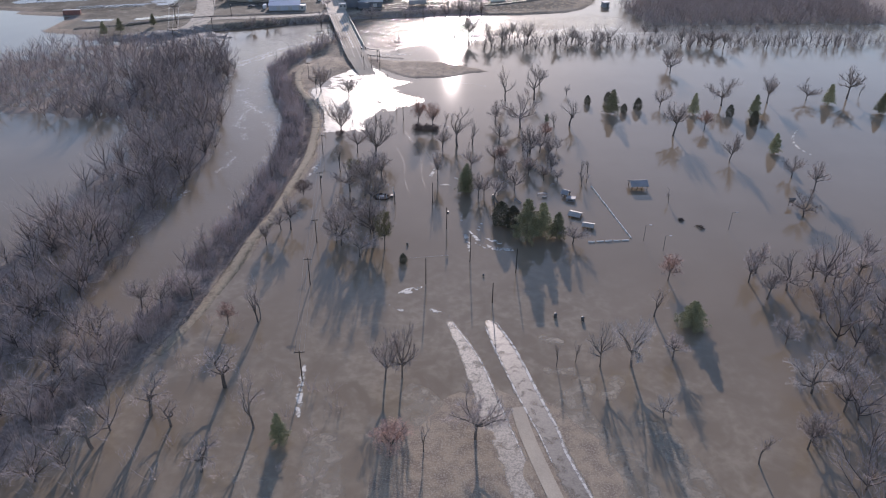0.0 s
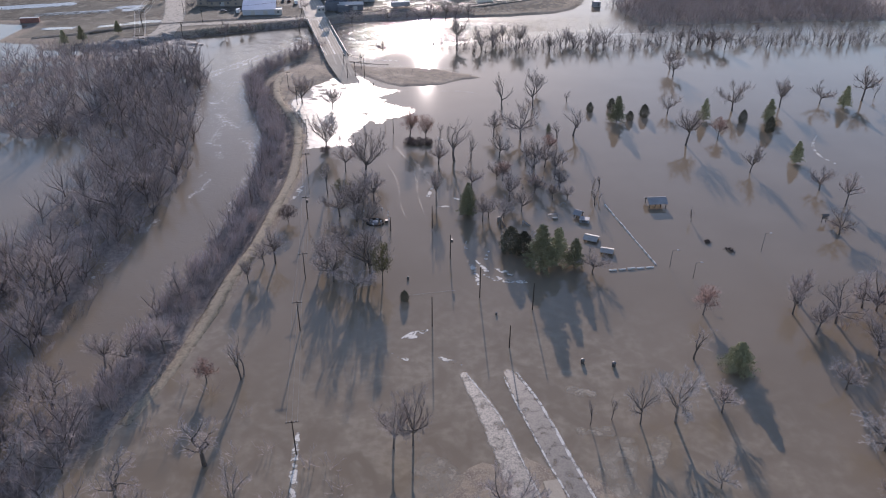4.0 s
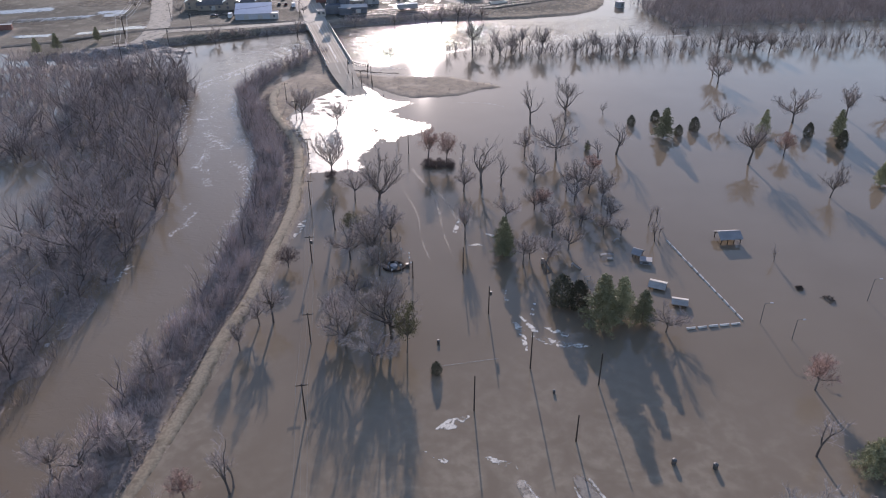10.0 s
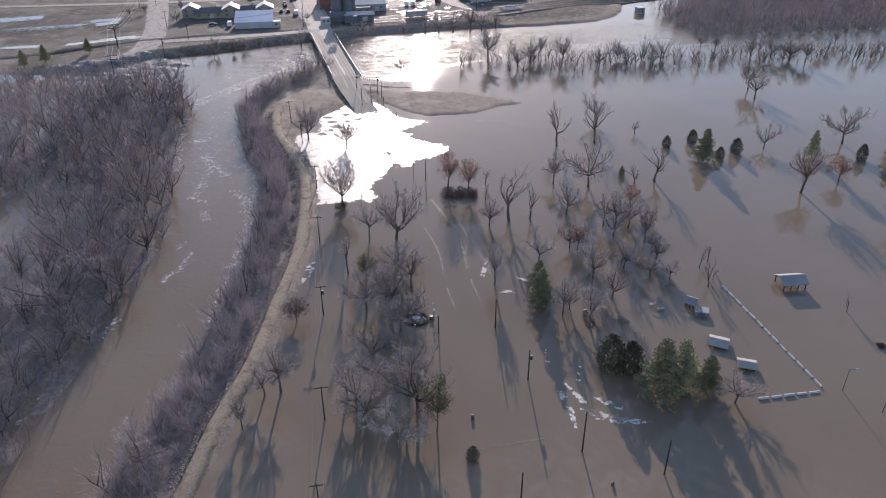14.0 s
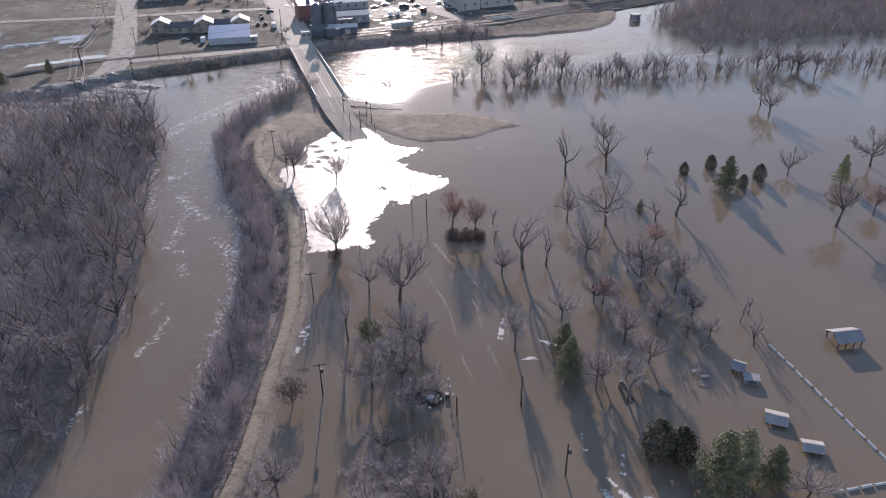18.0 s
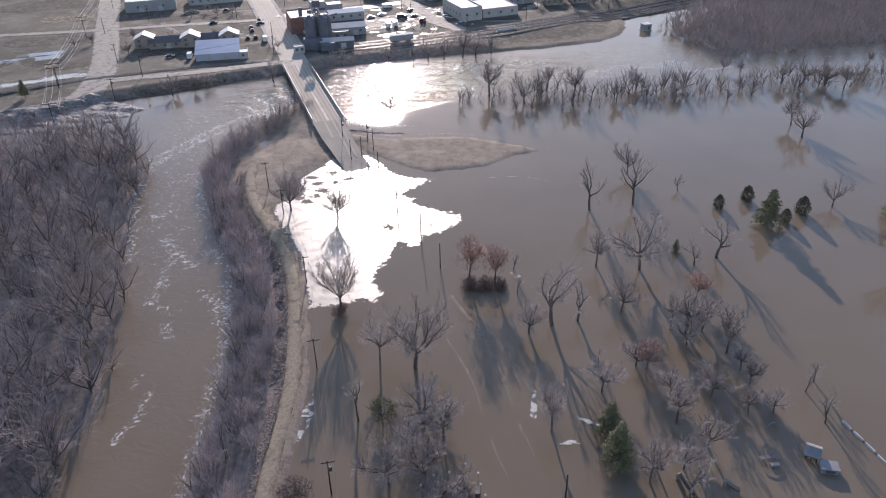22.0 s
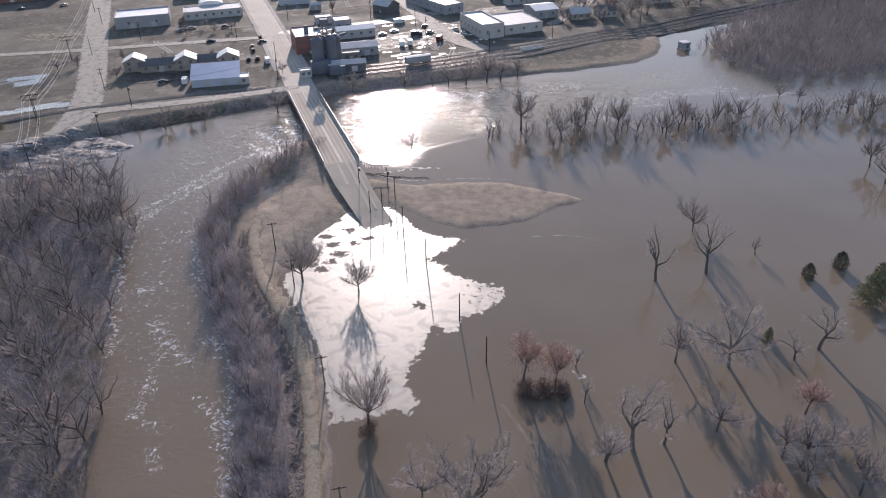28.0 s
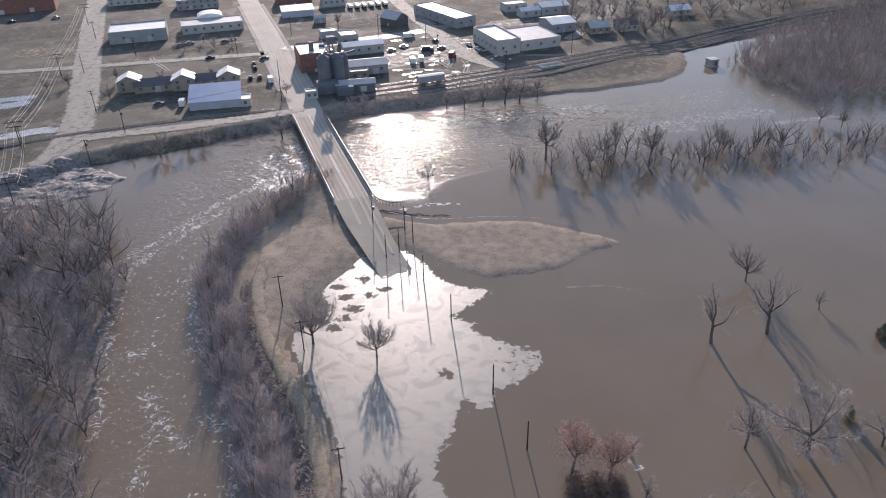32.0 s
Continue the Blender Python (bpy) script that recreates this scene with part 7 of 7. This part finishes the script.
# ---- high-voltage line over the west fields ----
HV = [(-207, 452, 12.0), (-178, 350.5, 11.6), (-153.3, 262, 12.6), (-141, 228, 10.0)]
for x, y, h in HV:
    z = max(ground_at(x, y), -0.2)
    t = thing("power_line_pole", "tall wooden power line pole with two crossarms", "pole", "power line poles", (x, y, z, 0, 0, 18))
    part("shaft", Geo().tube((0, 0, -1), (0, 0, h), 0.2, 0.14, 8, True), M_POLE, t)
    for zz in (h - 0.5, h - 2.2):
        arm = part("crossarm", Geo().box(0, 0.2, zz, 6.0, 0.2, 0.24), M_POLE, t)
        for u in (-2.8, 0.0, 2.8):
            part("insulator", Geo().tube((u, 0.2, zz - 0.7), (u, 0.2, zz), 0.1, 0.1, 6, True), M_STEEL, t, "pale insulator string")
cables = thing("power_cables", "bundle of pale power cables sagging over fields", "wires")
M_CABLE = material("bright_aluminium_cable", (0.5, 0.49, 0.47), (0.4, 0.39, 0.38), 0.8, 1, 5, 0)
for (x0, y0, h0), (x1, y1, h1) in zip(HV[:-1], HV[1:]):
    for off, dz in ((-2.8, -1.2), (0, -1.2), (2.8, -1.2), (-2.8, -2.9), (2.8, -2.9)):
        g = Geo()
        z0, z1 = max(ground_at(x0, y0), 0) + h0 + dz, max(ground_at(x1, y1), 0) + h1 + dz
        pts = [Vector((x0 + (x1 - x0) * t + off * 0.95, y0 + (y1 - y0) * t + off * 0.3, z0 + (z1 - z0) * t - 9 * t * (1 - t))) for t in [k / 10 for k in range(11)]]
        strung(g, pts, 0.05)
        part("cable", g, M_CABLE, cables)
M_DARKWIRE = material("dull_dark_wire", (0.16, 0.15, 0.14), (0.1, 0.095, 0.09), 0.95, 1, 5, 0, spec=0.05)
street_wires = thing("street_wires", "thin pale wires along a dirt street", "wires")
for row in (((-129, 259), (-144, 304), (-171, 358), (-190, 420)), ((-124, 281), (-70, 312), (-76, 340), (-84, 420))):
    for (x0, y0), (x1, y1) in zip(row[:-1], row[1:]):
        for off in (-1.1, 0.0, 1.1):
            g = Geo()
            pts = [Vector((x0 + (x1 - x0) * t + off, y0 + (y1 - y0) * t, 12.2 - 4 * t * (1 - t))) for t in [k / 8 for k in range(9)]]
            strung(g, pts, 0.022)
            part("wire", g, M_DARKWIRE, street_wires)

# ---- riprap along the levee, ridged shelf ice, drift wood ----
def rock(geo, x, y, z, s, rng):
    n = 5
    a0 = rng.uniform(0, 6.28)
    rings = [(s * rng.uniform(0.8, 1.1), -0.3 * s), (s * rng.uniform(0.75, 1.0), 0.25 * s), (s * 0.4, 0.55 * s)]
    k = len(geo.v)
    for r, zz in rings:
        geo.v += [(x + r * rng.uniform(0.8, 1.2) * math.cos(a0 + 6.283 * i / n), y + r * rng.uniform(0.8, 1.2) * math.sin(a0 + 6.283 * i / n), z + zz) for i in range(n)]
    geo.f += [(k + q * n + i, k + q * n + (i + 1) % n, k + (q + 1) * n + (i + 1) % n, k + (q + 1) * n + i) for q in range(2) for i in range(n)]
    geo.f.append(tuple(k + 2 * n + i for i in range(n)))


rr = random.Random(33)
rocks = Geo()
for x, y, z, s in beside(LEVEE[4:76], 1.6, 4.6, 0.45, 34, 1):
    rock(rocks, x, y, max(ground_at(x, y), 0.0) + 0.03, 0.21 * s, rr)
tagged(single("riprap", rocks, M_ROCK, "rough riprap stones on the river side of a levee", "stones"), kind="stuff")

SHELF = np.array([(-176, 240), (-155, 247), (-146, 252), (-136, 262), (-123, 254), (-112, 247), (-118, 234), (-128, 226), (-142, 221), (-160, 220), (-176, 228)], float)
sx_, sy_ = np.arange(-180, -108, 0.7), np.arange(216, 266, 0.7)
SX, SY = np.meshgrid(sx_, sy_)
sd = depth_in(SX, SY, SHELF) + 1.2 * smooth_noise(SX, SY, 7, 12)
u = (SY - 0.32 * SX) + 2.2 * smooth_noise(SX, SY, 16, 13)
ridge = np.abs(np.sin(u * 1.05 + 0.7 * smooth_noise(SX, SY, 6, 14))) ** 3 * 0.3 + 0.35 * np.abs(smooth_noise(SX, SY, 2.4, 15)) + 0.3 * smooth_noise(SX, SY, 9, 16)
M_SHELF = material("dirty_ridged_ice", (0.28, 0.252, 0.222), (0.075, 0.063, 0.05), 0.7, 0.2, 1.1, 0.5, contrast=0.35)
shelf = grid_object("ice_shelf_field", sx_, sy_, np.maximum(ground_height(SX, SY)[0], 0) + 0.05 + ridge * step01(sd, 0, 2.5) - 1.0 * (1 - step01(sd, -0.6, 0.4)), M_SHELF, {}, "ridged dirty shelf ice pushed up on the river bank", "ice", keep=sd > -0.6)

rw = random.Random(8)
for k in range(14):
    t = k / 25
    x, y = -24 + 44 * t ** 1.2, 219 - 5.5 * math.sin(t * 2.4) + rw.uniform(-0.7, 0.7)
    g = Geo()
    branch(g, (x, y, max(ground_at(x, y), 0) + 0.12), (rw.uniform(0.5, 1), rw.uniform(-0.5, 0.2), 0.02), rw.uniform(1.2, 3.4) * (1.4 if t < 0.35 else 0.6), 0.12, 5, 3, rw, 0, 0.12, 0.5)
    single("drift_log", g, M_POLE, "dark drift log stranded on a grassy bar", "log", group="drift logs")
wing = thing("guard_rail", "steel guard rail curving away from the bridge's end", "guard rail")
gp = curve([along(-0.5, 6.4, 0)[:2], along(-4, 6.8, 0)[:2], along(-7.5, 9.5, 0)[:2], along(-9, 14, 0)[:2]], 4)
for a, b_ in zip(gp[:-1], gp[1:]):
    za, zb = max(ground_at(*a), ap_z(a)) + 0.75, max(ground_at(*b_), ap_z(b_)) + 0.75
    part("beam", Geo().add([(a[0], a[1], za - 0.15), (b_[0], b_[1], zb - 0.15), (b_[0], b_[1], zb + 0.15), (a[0], a[1], za + 0.15), (a[0] + 0.08, a[1] + 0.05, za - 0.15), (b_[0] + 0.08, b_[1] + 0.05, zb - 0.15), (b_[0] + 0.08, b_[1] + 0.05, zb + 0.15), (a[0] + 0.08, a[1] + 0.05, za + 0.15)],
                           [(0, 1, 2, 3), (7, 6, 5, 4), (3, 2, 6, 7), (0, 4, 5, 1)]), M_RAIL, wing)
    part("post", Geo().box(a[0], a[1], za - 1.6, 0.15, 0.15, 1.6), M_RAIL, wing)

scatter("bank_brush", shrubs_t, [(x, y, max(ground_at(x, y), -0.2), s * 0.6) for x, y, _, s in beside(curve([(-128, 257), (-105, 268.5), (-86, 278.5), (-66, 288), (-52, 296)], 4), -1.5, 4.5, 1.5, 62, -1)], M_THICKET, "dark tangled brush on a steep river bank", "brush")

for x, y, w in ((123.4, 31.2, 4.2), (118.0, 35.8, 2.6)):
    weed = tree_thing("drowned_bush", leafy_tree(int(w * 10), 2.2, w, 60), "low dark bush almost under flood water", "shrub", M_BARK, M_THICKET, "dark matted twigs")
    tagged(weed, group="drowned bushes")
    weed.matrix_basis = pose(x, y, -1.45)
